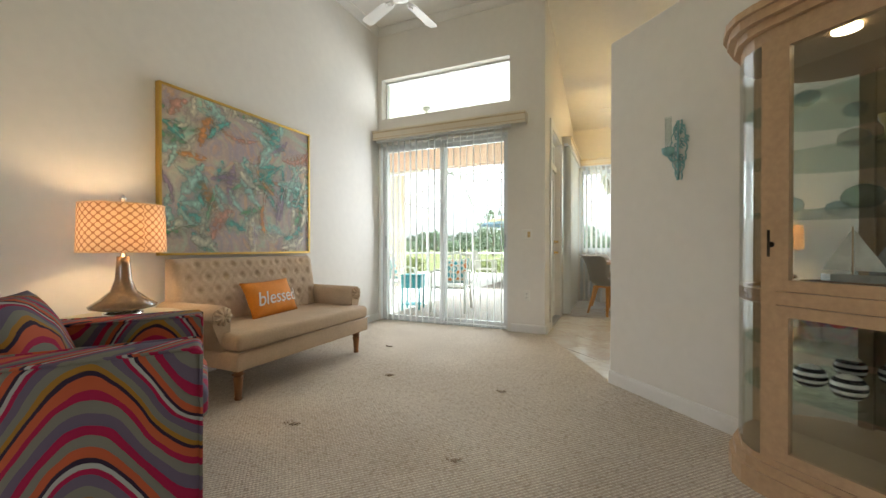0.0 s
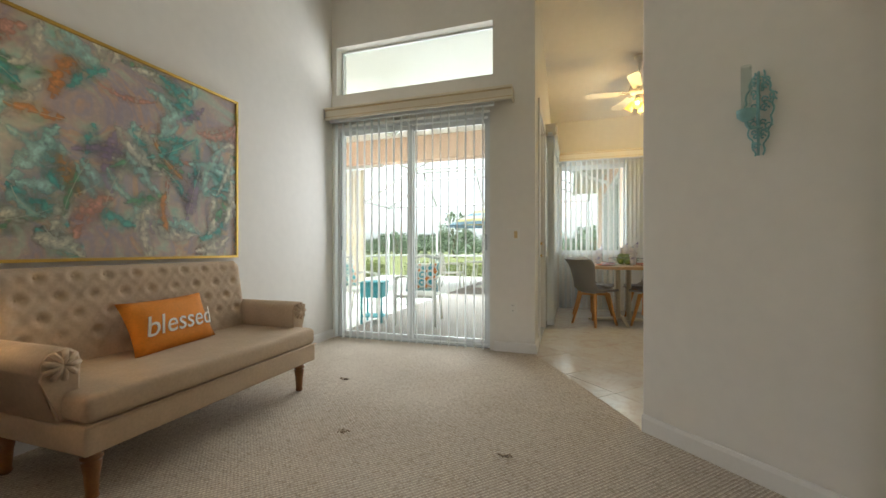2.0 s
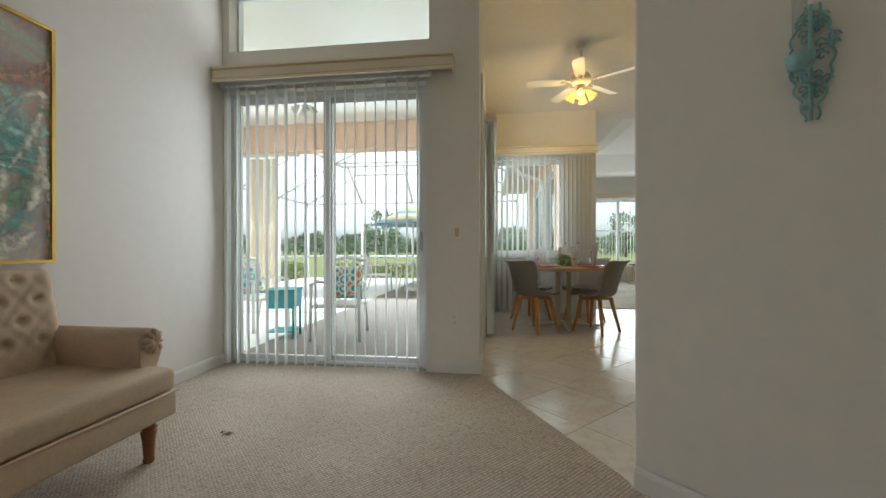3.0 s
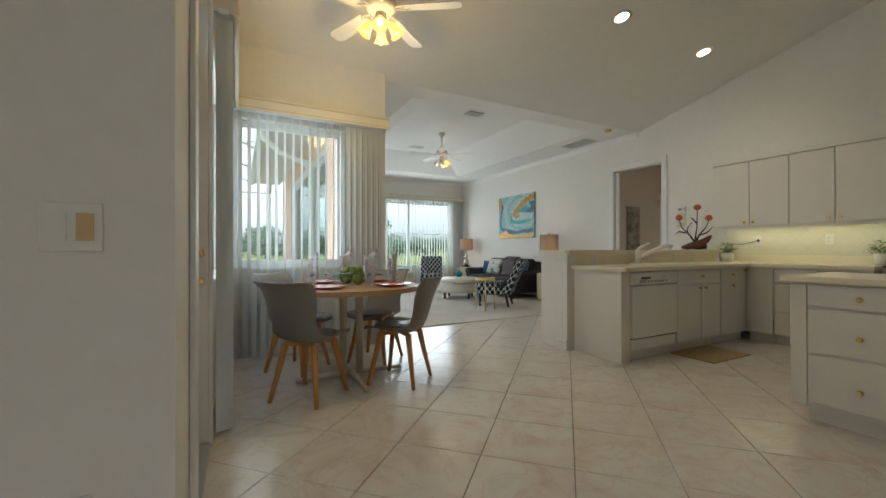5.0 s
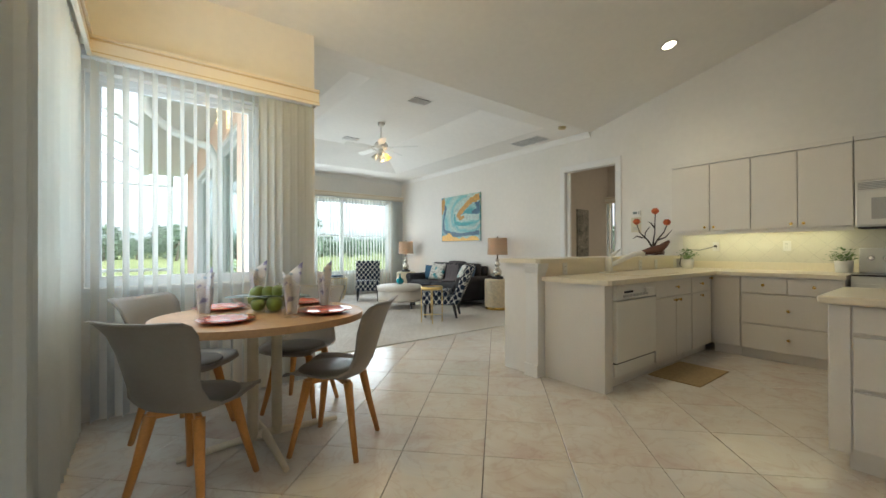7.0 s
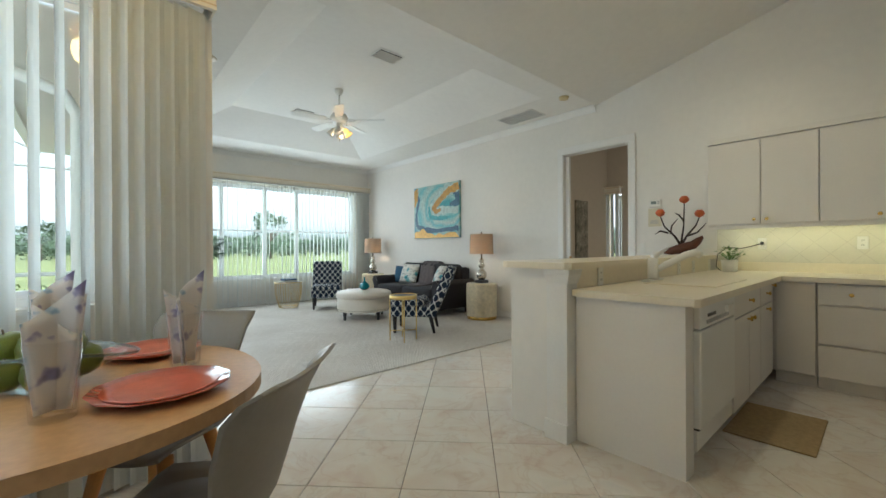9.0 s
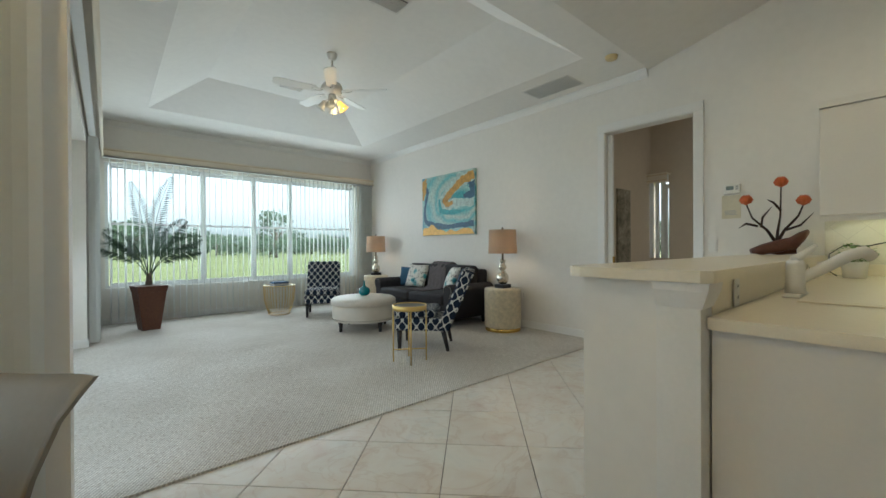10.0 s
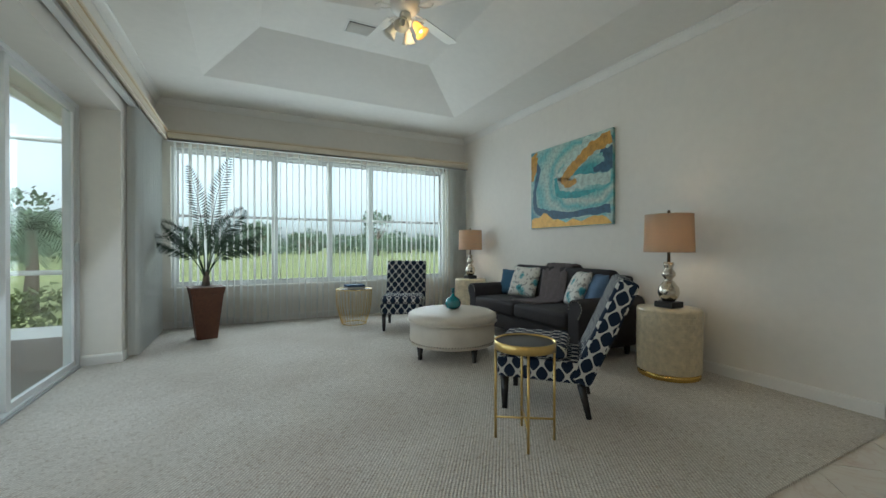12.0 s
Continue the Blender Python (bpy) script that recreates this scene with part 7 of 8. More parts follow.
for pts in ([(-0.12, 0, 0.2), (-0.2, 0, 0.22), (-0.25, 0, 0.19)], [(-0.10, 0, 0.19), (-0.09, 0, 0.26), (-0.03, 0, 0.33)], [(0.06, 0, 0.17), (0.15, 0, 0.20), (0.23, 0, 0.28)], [(0.03, 0, 0.30), (-0.02, 0, 0.36), (-0.06, 0, 0.38)]):
    tube(bm, pts, 0.006, 6, taper=[0.009, 0.008, 0.002])
part("twigs", bm, STEM, ds)

# thermostat, notice, plug plate
th = thing("thermostat", pose(XE - 0.001, 7.27, 1.69, 0, 0, -90), "white thermostat with a small grey screen", "thermostat")
bm = bm_new()
rbox(bm, -0.065, 0.065, -0.028, -0.001, -0.045, 0.045, 0.006)
tp_ = part("case", bm, WHITE_APP, th)
part("screen", box(bm_new(), -0.045, 0.015, -0.0295, -0.0281, -0.01, 0.025), mat("lcd", (0.22, 0.27, 0.26), 0.2), tp_)
for i in range(2):
    part("button", box(bm_new(), 0.03, 0.05, -0.031, -0.0281, -0.012 + i * 0.022, 0.004 + i * 0.022), KEY, tp_)
nt = thing("wall_notice", pose(XE - 0.001, 7.28, 1.41, 0, 0, -90), "cream instruction card below the thermostat", "notice")
part("card", box(bm_new(), -0.075, 0.075, -0.003, -0.001, 0.0, 0.22), mat("cream_card", (0.66, 0.60, 0.44), 0.6), nt)
for i in range(4):
    part("text_line", box(bm_new(), -0.05, 0.045 - 0.012 * (i % 2), -0.0036, -0.0031, 0.035 + i * 0.012, 0.041 + i * 0.012), KEY, nt)
wall_plate("light_switch", pose(XE - 0.002, 6.74, 1.20, 0, 0, -90), "switch", "yellowed switch plate beside the wall cabinet")
cd = thing("power_cord", I4, "black power cord trailing from the splash back outlet", "cord")
part("cable", tube(bm_new(), [(XE - 0.03, 6.25, 1.19), (5.64, 6.30, 1.17), (5.60, 6.40, 1.14), (5.58, 6.52, 1.15), (5.56, 6.60, 1.08), (5.5, 6.60, 0.95), (5.45, 6.55, 0.915)], 0.004, 6), DARK, cd)
bm = bm_new()
rbox(bm, -0.02, 0.02, -0.012, 0.012, -0.015, 0.015, 0.004)
part("plug", bm, DARK, cd, m=pose(XE - 0.03, 6.25, 1.19))

# mat before the sink
MATT = mat("straw_mat", (0.36, 0.26, 0.13), 0.95, var=0.25, scale=40, bump=1.0, bscale=120)
mt_ = thing("floor_mat", pose(3.88, 5.885, 0.001, 0, 0, 0), "tan woven mat on the tiles before the sink", "mat")
bm = bm_new()
rbox(bm, -0.335, 0.335, -0.215, 0.215, 0.0, 0.01, 0.004, 1)
part("mat_body", bm, MATT, mt_)


# ---- family room ----
CHARCOAL = mat("charcoal_velvet", (0.022, 0.019, 0.021), 0.8, var=0.25, scale=6, bump=0.3, bscale=260)
BLACKWOOD = mat("black_wood", (0.012, 0.010, 0.010), 0.4, var=0.1)
NAIL = mat("nailhead", (0.30, 0.27, 0.22), 0.3, metal=1.0, var=0)
CREAMLEA = mat("cream_leather", (0.60, 0.55, 0.47), 0.45, var=0.07, scale=10, bump=0.25, bscale=160)
TEALG = mat("teal_glass", (0.0, 0.16, 0.19), 0.08, var=0.2, coat=0.8)
GOLD = mat("brushed_gold", (0.72, 0.52, 0.19), 0.3, metal=1.0, var=0.08)
BLUE1 = mat("steel_blue_cotton", (0.035, 0.10, 0.17), 0.9, var=0.12, scale=9, bump=0.4, bscale=220)
BLUE2 = mat("slate_blue_cotton", (0.09, 0.15, 0.25), 0.9, var=0.12, scale=9, bump=0.4, bscale=220)
GREYK = mat("grey_knit", (0.13, 0.11, 0.11), 0.95, var=0.2, scale=20, bump=1.0, bscale=90)


def floral_mat():
    m = mat("floral_cotton", (0.66, 0.64, 0.58), 0.9, var=0)
    n, l = m.node_tree.nodes, m.node_tree.links
    tc, v, t_, w = n.new("ShaderNodeTexCoord"), n.new("ShaderNodeTexVoronoi"), n.new("ShaderNodeTexNoise"), n.new("ShaderNodeMix")
    v.inputs["Scale"].default_value = 8
    t_.inputs["Scale"].default_value, t_.inputs["Detail"].default_value = 26, 4
    w.data_type, w.blend_type = "RGBA", "MULTIPLY"
    mixv = n.new("ShaderNodeMix")
    mixv.data_type = "VECTOR"
    mixv.inputs["Factor"].default_value = 0.08
    l.new(tc.outputs["Object"], t_.inputs["Vector"])
    l.new(tc.outputs["Object"], mixv.inputs["A"]), l.new(t_.outputs["Color"], mixv.inputs["B"]), l.new(mixv.outputs["Result"], v.inputs["Vector"])
    r = ramp_node(n, [(0.0, (0.02, 0.16, 0.20)), (0.22, (0.10, 0.36, 0.40)), (0.33, (0.30, 0.50, 0.50)), (0.38, (0.68, 0.66, 0.60)), (0.62, (0.68, 0.66, 0.60))])
    r2 = ramp_node(n, [(0.40, (0.30, 0.30, 0.30)), (0.45, (1, 1, 1))])
    l.new(v.outputs["Distance"], r.inputs[0]), l.new(t_.outputs[0], r2.inputs[0])
    w.inputs["Factor"].default_value = 0.8
    l.new(r.outputs[0], w.inputs["A"]), l.new(r2.outputs[0], w.inputs["B"]), l.new(w.outputs["Result"], n["Principled BSDF"].inputs["Base Color"])
    return m


FLORAL = floral_mat()

# sofa: x along its length, the front looks to -y; it stands against the east wall
SO = pose(5.66, 11.26, 0.012, 0, 0, -90)
sf = thing("sofa", SO, "charcoal velvet sofa with rolled arms and nailhead trim", "sofa")
L2 = 0.99
bm = bm_new()
rbox(bm, -L2 + 0.13, L2 - 0.13, -0.86, -0.05, 0.12, 0.30, 0.02, 3)
part("seat_frame", bm, CHARCOAL, sf, smooth=True)
for x0, x1 in ((-0.82, -0.003), (0.003, 0.82)):
    bm = bm_new()
    rbox(bm, x0, x1, -0.89, -0.22, 0.302, 0.46, 0.045, 4)
    part("seat_cushion", bm, CHARCOAL, sf, smooth=True)
    t = bmesh.new()
    rbox(t, x0, x1, -0.14, 0.0, 0.0, 0.42, 0.06, 4)
    part("back_cushion", t, CHARCOAL, sf, m=pose(0, -0.17, 0.43, -9, 0, 0), smooth=True)
bm = bm_new()
rbox(bm, -L2 + 0.10, L2 - 0.10, -0.15, -0.0, 0.10, 0.80, 0.04, 3)
part("back_frame", bm, CHARCOAL, sf, smooth=True)
nail = mesh_of("nailhead", lathe(bm_new(), [(0.008, 0), (0.006, 0.004), (0.002, 0.006)], 8), NAIL)
for s in (-1, 1):
    sec = [(s * (L2 - 0.15), 0.12), (s * (L2 - 0.15), 0.50)] + [(s * (L2 - 0.06) + 0.09 * math.cos(a) * s, 0.53 + 0.08 * math.sin(a)) for a in [math.pi - q * math.pi * 1.2 / 10 for q in range(11)]] + [(s * (L2 - 0.02), 0.42), (s * (L2 - 0.02), 0.12)]
    bm = bm_new()
    f0, f1 = [bm.verts.new((x, -0.87, z)) for x, z in sec], [bm.verts.new((x, -0.02, z)) for x, z in sec]
    bm.faces.new(f0), bm.faces.new(list(reversed(f1)))
    for i in range(len(sec)):
        bm.faces.new((f0[i], f1[i], f1[(i + 1) % len(sec)], f0[(i + 1) % len(sec)])).smooth = True
    arm = part("arm", bm, CHARCOAL, sf)
    path = sec[1:-1]
    for (xa, za), (xb, zb) in zip(path, path[1:]):
        k = max(1, int(math.hypot(xb - xa, zb - za) / 0.022))
        for q in range(k):
            o = new("nailhead", nail)
            f = (q + 0.5) / k
            cx, cz = s * (L2 - 0.07), 0.48
            x, z = xa + (xb - xa) * f, za + (zb - za) * f
            o.matrix_basis = pose(x + (cx - x) * 0.1, -0.8705, z + (cz - z) * 0.08, 90, 0, 0)
            o.parent = arm
for x in (-0.86, 0.86):
    for y in (-0.80, -0.08):
        part("leg", lathe(bm_new(), [(0.022, 0), (0.034, 0.12)], 4, smooth=False), BLACKWOOD, sf, m=pose(x, y, 0, 0, 0, 45))


def pillow(x, y, z, w, h, d, tilt, turn, material, label, seed):
    p = thing("pillow", SO @ pose(x, y, z, tilt, 0, turn), label, "pillow", "sofa pillows")
    part("cover", cushion(w, h, d, seed=seed), material, p)


pillow(-0.72, -0.38, 0.452, 0.42, 0.36, 0.13, -20, 20, BLUE1, "steel blue pillow at the sofa's arm", 11)
pillow(-0.46, -0.42, 0.452, 0.47, 0.42, 0.15, -22, 10, FLORAL, "white pillow with teal flowers on the sofa", 12)
pillow(0.42, -0.44, 0.452, 0.44, 0.42, 0.15, -24, -28, FLORAL, "white pillow with teal flowers leaning on the sofa", 13)
pillow(0.66, -0.42, 0.452, 0.44, 0.40, 0.15, -22, -34, BLUE2, "slate blue pillow at the sofa's end", 14)
# throw
bm = bm_new()
cols = 14
prof = [(-0.10, 0.60), (-0.04, 0.86), (-0.09, 0.895), (-0.18, 0.885), (-0.27, 0.80), (-0.31, 0.66), (-0.35, 0.50), (-0.42, 0.472), (-0.62, 0.472), (-0.72, 0.470)]
rows = []
for j, (y, z) in enumerate(prof):
    rows.append([bm.verts.new((-0.20 + 0.42 * i / cols + 0.02 * math.sin(j * 1.3), y - 0.012 * math.sin(i * 1.9 + j), z + 0.008 * math.sin(i * 2.1 + 0.5 * j))) for i in range(cols + 1)])
for a_, b_ in zip(rows, rows[1:]):
    for i in range(cols):
        bm.faces.new((a_[i], a_[i + 1], b_[i + 1], b_[i])).smooth = True
tw = thing("throw_blanket", SO, "grey knitted throw draped over the sofa back", "blanket")
o = part("blanket", bm, GREYK, tw)
o.modifiers.new("cloth", "SOLIDIFY").thickness = 0.014
bm = bm_new()
for i in range(30):
    x = -0.19 + 0.41 * i / 29
    tube(bm, [(x, -0.72, 0.478), (x + 0.005, -0.755, 0.472), (x - 0.003, -0.79, 0.470)], 0.003, 4)
part("fringe", bm, GREYK, tw)


def uv_box(me_):
    """UVs in metres, each face laid along its main plane."""
    lay = me_.uv_layers.new(name="UVMap")
    for poly in me_.polygons:
        n = poly.normal
        ax = max(range(3), key=lambda q: abs(n[q]))
        for li in poly.loop_indices:
            c = me_.vertices[me_.loops[li].vertex_index].co
            lay.data[li].uv = (c[0], c[1]) if ax == 2 else ((c[0], c[2]) if ax == 1 else (c[1], c[2]))


def slipper_chair(m, label):
    c = thing("slipper_chair", m, label, "chair", "slipper chairs")
    bm_ = bm_new()
    rbox(bm_, -0.275, 0.275, -0.30, 0.25, 0.22, 0.36, 0.03, 3)
    uv_box(part("seat_frame", bm_, TRELLIS, c).data)
    bm_ = bm_new()
    rbox(bm_, -0.27, 0.27, -0.315, 0.16, 0.361, 0.455, 0.042, 4)
    uv_box(part("seat", bm_, TRELLIS, c, smooth=True).data)
    t_ = bmesh.new()
    rbox(t_, -0.285, 0.285, -0.06, 0.07, 0.0, 0.72, 0.035, 3)
    for v in t_.verts:
        v.co.y += 0.14 * max(0, v.co.z - 0.2) ** 1.3
    uv_box(part("backrest", t_, TRELLIS, c, m=pose(0, 0.23, 0.225, -19, 0, 0), smooth=True).data)
    for x, y, s in ((-0.23, -0.25, 0), (0.23, -0.25, 0), (-0.23, 0.24, 1), (0.23, 0.24, 1)):
        part("leg", tube(bm_new(), [(x, y + 0.05 * s, 0), (x, y, 0.22)], 0.03, 4, taper=[0.022, 0.036]), BLACKWOOD, c)
    return c


slipper_chair(pose(4.01, 12.69, 0.012, 0, 0, -27), "navy and white trellis slipper chair before the window")
slipper_chair(pose(4.00, 9.83, 0.012, 0, 0, math.degrees(math.atan2(-0.69, -0.72))), "navy and white trellis slipper chair facing the ottoman")

# ottoman
ot = thing("ottoman", pose(3.97, 11.20, 0.012, 0, 0, -24), "round cream leather ottoman with nailhead trim", "ottoman")
part("body", lathe(bm_new(), [(0.40, 0.13), (0.427, 0.135), (0.432, 0.16), (0.432, 0.338), (0.418, 0.352)], 56), CREAMLEA, ot)
part("lid", lathe(bm_new(), [(0.43, 0.353), (0.448, 0.362), (0.452, 0.40), (0.445, 0.425), (0.40, 0.447), (0.2, 0.455), (0.02, 0.456)], 56), CREAMLEA, ot)
part("welt", tube(bm_new(), [(0.45 * math.cos(2 * math.pi * i / 56), 0.45 * math.sin(2 * math.pi * i / 56), 0.357) for i in range(57)], 0.006, 6, caps=False), CREAMLEA, ot)
for i in range(96):
    a = 2 * math.pi * i / 96
    o = new("nailhead", nail)
    o.matrix_basis = pose(0.4325 * math.cos(a), 0.4325 * math.sin(a), 0.165, 0, 90, math.degrees(a))
    o.parent = ot
for a in (45, 135, 225, 315):
    part("leg", lathe(bm_new(), [(0.02, 0), (0.024, 0.02), (0.02, 0.03), (0.034, 0.13)], 14), BLACKWOOD, ot, m=pose(0.375 * math.cos(radians(a - 15)), 0.375 * math.sin(radians(a - 15)), 0))
va = thing("vase", pose(3.99, 11.22, 0.469), "teal glazed bottle vase on the ottoman", "vase")
part("body", lathe(bm_new(), [(0.04, 0), (0.072, 0.02), (0.085, 0.06), (0.07, 0.105), (0.03, 0.13), (0.014, 0.15), (0.012, 0.20), (0.02, 0.215)], 28), TEALG, va)

# gold tray table
gt = thing("tray_table", pose(3.505, 9.44, 0.012, 0, 0, 18), "gold side table with a dark round tray", "table")
part("tray_rim", lathe(bm_new(), [(0.165, 0.517), (0.172, 0.518), (0.172, 0.566), (0.168, 0.567), (0.165, 0.537)], 48, caps=False), GOLD, gt)
part("tray_glass", lathe(bm_new(), [(0.02, 0.556), (0.1635, 0.558)], 48), mat("black_tray", (0.010, 0.010, 0.011), 0.3, var=0, spec=0.15), gt, "black glass tray")
for a in (40, 130, 220, 310):
    x, y = 0.165 * math.cos(radians(a)), 0.165 * math.sin(radians(a))
    part("leg", tube(bm_new(), [(x, y, 0), (x, y, 0.522)], 0.0075, 4), GOLD, gt)
for a in (40, 130):
    x, y = 0.165 * math.cos(radians(a)), 0.165 * math.sin(radians(a))
    part("cross_bar", tube(bm_new(), [(x, y, 0.12), (-x, -y, 0.12)], 0.007, 4), GOLD, gt)

# wire table with two books
wt = thing("wire_table", pose(3.47, 13.26, 0.012), "gold wire drum table with a glass top", "table")
part("top_glass", lathe(bm_new(), [(0.02, 0.492), (0.245, 0.493), (0.245, 0.50), (0.02, 0.501)], 40), mat("smoked_glass", (0.05, 0.05, 0.05), 0.05), wt)
part("top_ring", tube(bm_new(), [(0.25 * math.cos(2 * math.pi * i / 40), 0.25 * math.sin(2 * math.pi * i / 40), 0.495) for i in range(41)], 0.006, 6, caps=False), GOLD, wt)
part("foot_ring", tube(bm_new(), [(0.17 * math.cos(2 * math.pi * i / 40), 0.17 * math.sin(2 * math.pi * i / 40), 0.006) for i in range(41)], 0.006, 6, caps=False), GOLD, wt)
wire = mesh_of("wire", tube(bm_new(), [(0.25, 0, 0.49), (0.25, 0, 0.40), (0.24, 0, 0.25), (0.20, 0, 0.10), (0.17, 0, 0.01)], 0.0032, 5), GOLD)
for i in range(30):
    o = new("wire", wire)
    o.matrix_basis = pose(0, 0, 0, 0, 0, 12 * i)
    o.parent = wt
for i, (c_, lb) in enumerate((((0.55, 0.52, 0.47), "pale book lying on the wire table"), ((0.02, 0.06, 0.13), "navy book lying on the wire table"))):
    b_ = thing("book", pose(3.47, 13.25, 0.514 + i * 0.03, 0, 0, 12 - 9 * i), lb, "book")
    part("cover", rbox(bm_new(), -0.13, 0.13, -0.09, 0.09, 0.0, 0.028, 0.003, 1), mat("book_cloth", c_, 0.7), b_)
    part("pages", box(bm_new(), -0.125, 0.132, -0.085, 0.085, 0.004, 0.024), INK_WHITE, b_)

# drum tables and mercury-glass lamps
PEARL = mat("capiz_shell", (0.66, 0.56, 0.38), 0.28, var=0.28, scale=22, bump=0.9, bscale=28, coat=0.4)
MERC = mat("mercury_glass", (0.62, 0.57, 0.48), 0.10, metal=0.95, var=0.25, scale=40)
LSH = sheer_mat("linen_shade", (0.56, 0.45, 0.34), 0.45, 0.85)


def drum_table(x, y, label):
    d_ = thing("drum_table", pose(x, y, 0.012), label, "table", "drum tables")
    part("foot_band", lathe(bm_new(), [(0.235, 0.0), (0.24, 0.003), (0.24, 0.045), (0.235, 0.048)], 44), BRASS, d_, "polished gold foot band")
    part("body", lathe(bm_new(), [(0.24, 0.049), (0.248, 0.055), (0.248, 0.565), (0.24, 0.575), (0.02, 0.576)], 44), PEARL, d_)
    rim = mesh_of("shell_tile", rbox(bm_new(), -0.001, 0.003, -0.021, 0.021, -0.021, 0.021, 0.0016, 1), PEARL)
    for k in range(11):
        for i in range(34):
            a = 360 / 34 * (i + 0.5 * (k % 2))
            o_ = new("shell_tile", rim)
            o_.matrix_basis = pose(0.2475 * math.cos(radians(a)), 0.2475 * math.sin(radians(a)), 0.083 + k * 0.0455, 3 * math.sin(i * k), 0, a)
            o_.parent = d_
    return d_


def mercury_lamp(x, y, z, label, watts):
    l_ = thing("table_lamp", pose(x, y, z), label, "lamp", "mercury glass lamps")
    part("plinth", rbox(bm_new(), -0.08, 0.08, -0.08, 0.08, 0.0, 0.05, 0.004), BLACKWOOD, l_)
    part("body", lathe(bm_new(), [(0.045, 0.051), (0.07, 0.08), (0.085, 0.12), (0.078, 0.17), (0.045, 0.215), (0.03, 0.235), (0.036, 0.25), (0.055, 0.275), (0.05, 0.30), (0.033, 0.325), (0.032, 0.34), (0.04, 0.36), (0.04, 0.385)], 32), MERC, l_)
    part("neck", lathe(bm_new(), [(0.014, 0.386), (0.012, 0.47), (0.006, 0.50), (0.005, 0.80), (0.012, 0.81), (0.012, 0.825), (0.004, 0.835)], 14), mat("antique_bronze", (0.10, 0.07, 0.04), 0.4, metal=0.8), l_)
    drum_shade("shade", 0.195, 0.185, 0.475, 0.795, LSH, l_)
    part("bulb", lathe(bm_new(), [(0.012, 0.52), (0.03, 0.57), (0.03, 0.62), (0.012, 0.65)], 14), bpy.data.materials["bulb_glow"], l_)
    bulb_light("lamp_bulb", (x, y, z + 0.60), watts, (1.0, 0.66, 0.36), 0.05)


drum_table(5.34, 9.80, "gold drum table clad in capiz shell scales")
drum_table(5.40, 13.25, "far gold drum table clad in capiz shell scales")
mercury_lamp(5.34, 9.80, 0.59, "lit mercury glass lamp with a tan linen shade", 0.9)
mercury_lamp(5.40, 13.25, 0.59, "mercury glass lamp with a tan linen shade", 0.35)


# agate picture on canvas
def agate_mat():
    m = bpy.data.materials.new("agate_paint")
    m.use_nodes = True
    n, l = m.node_tree.nodes, m.node_tree.links
    b = n["Principled BSDF"]
    b.inputs["Roughness"].default_value = 0.45
    tc, ns, fine = n.new("ShaderNodeTexCoord"), n.new("ShaderNodeTexNoise"), n.new("ShaderNodeTexNoise")
    ns.inputs["Scale"].default_value, ns.inputs["Detail"].default_value = 2.4, 5
    fine.inputs["Scale"].default_value, fine.inputs["Detail"].default_value = 30, 4
    l.new(tc.outputs["Object"], ns.inputs["Vector"]), l.new(tc.outputs["Object"], fine.inputs["Vector"])
    ds_ = n.new("ShaderNodeVectorMath")
    ds_.operation = "DISTANCE"
    sc_ = n.new("ShaderNodeMapping")
    sc_.inputs["Scale"].default_value = (0.85, 0.0, 1.25)
    sc_.inputs["Rotation"].default_value = (0, radians(24), 0)
    l.new(tc.outputs["Object"], sc_.inputs[0])
    l.new(sc_.outputs[0], ds_.inputs[0])
    ds_.inputs[1].default_value = (0.55, 0.0, 0.62)
    ad = n.new("ShaderNodeMath")
    ad.operation = "MULTIPLY_ADD"
    l.new(ns.outputs[0], ad.inputs[0])
    ad.inputs[1].default_value = 0.42
    l.new(ds_.outputs["Value"], ad.inputs[2])
    r = ramp_node(n, [(0.25, (0.06, 0.32, 0.34)), (0.36, (0.34, 0.54, 0.50)), (0.45, (0.10, 0.40, 0.41)), (0.53, (0.50, 0.58, 0.50)), (0.61, (0.14, 0.44, 0.45)), (0.69, (0.46, 0.58, 0.51)), (0.78, (0.16, 0.46, 0.48)), (0.88, (0.42, 0.55, 0.50)), (0.96, (0.10, 0.30, 0.38))])
    dv = n.new("ShaderNodeMath")
    dv.operation = "MULTIPLY"
    dv.inputs[1].default_value = 0.83
    l.new(ad.outputs[0], dv.inputs[0]), l.new(dv.outputs[0], r.inputs[0])
    r2 = ramp_node(n, [(0.35, (0.62, 0.66, 0.68)), (0.6, (1.1, 1.1, 1.08))])
    l.new(fine.outputs[0], r2.inputs[0])
    mx = n.new("ShaderNodeMix")
    mx.data_type, mx.blend_type = "RGBA", "MULTIPLY"
    mx.inputs["Factor"].default_value = 0.75
    l.new(r.outputs[0], mx.inputs["A"]), l.new(r2.outputs[0], mx.inputs["B"]), l.new(mx.outputs["Result"], b.inputs["Base Color"])
    return m


ag = thing("canvas_print", pose(XE - 0.002, 11.352, 1.362, 0, 0, -90), "unframed canvas of teal and gold agate bands", "painting")
part("canvas", rbox(bm_new(), -0.69, 0.69, -0.038, -0.001, 0.0, 1.06, 0.003, 1), agate_mat(), ag)
AG = [mat("agate_" + nm, c_, 0.45, var=0.5, scale=16, bump=0.3, bscale=70) for nm, c_ in (("navy", (0.04, 0.11, 0.18)), ("cream", (0.44, 0.56, 0.50)), ("gold", (0.50, 0.27, 0.045)), ("teal", (0.05, 0.32, 0.33)))]


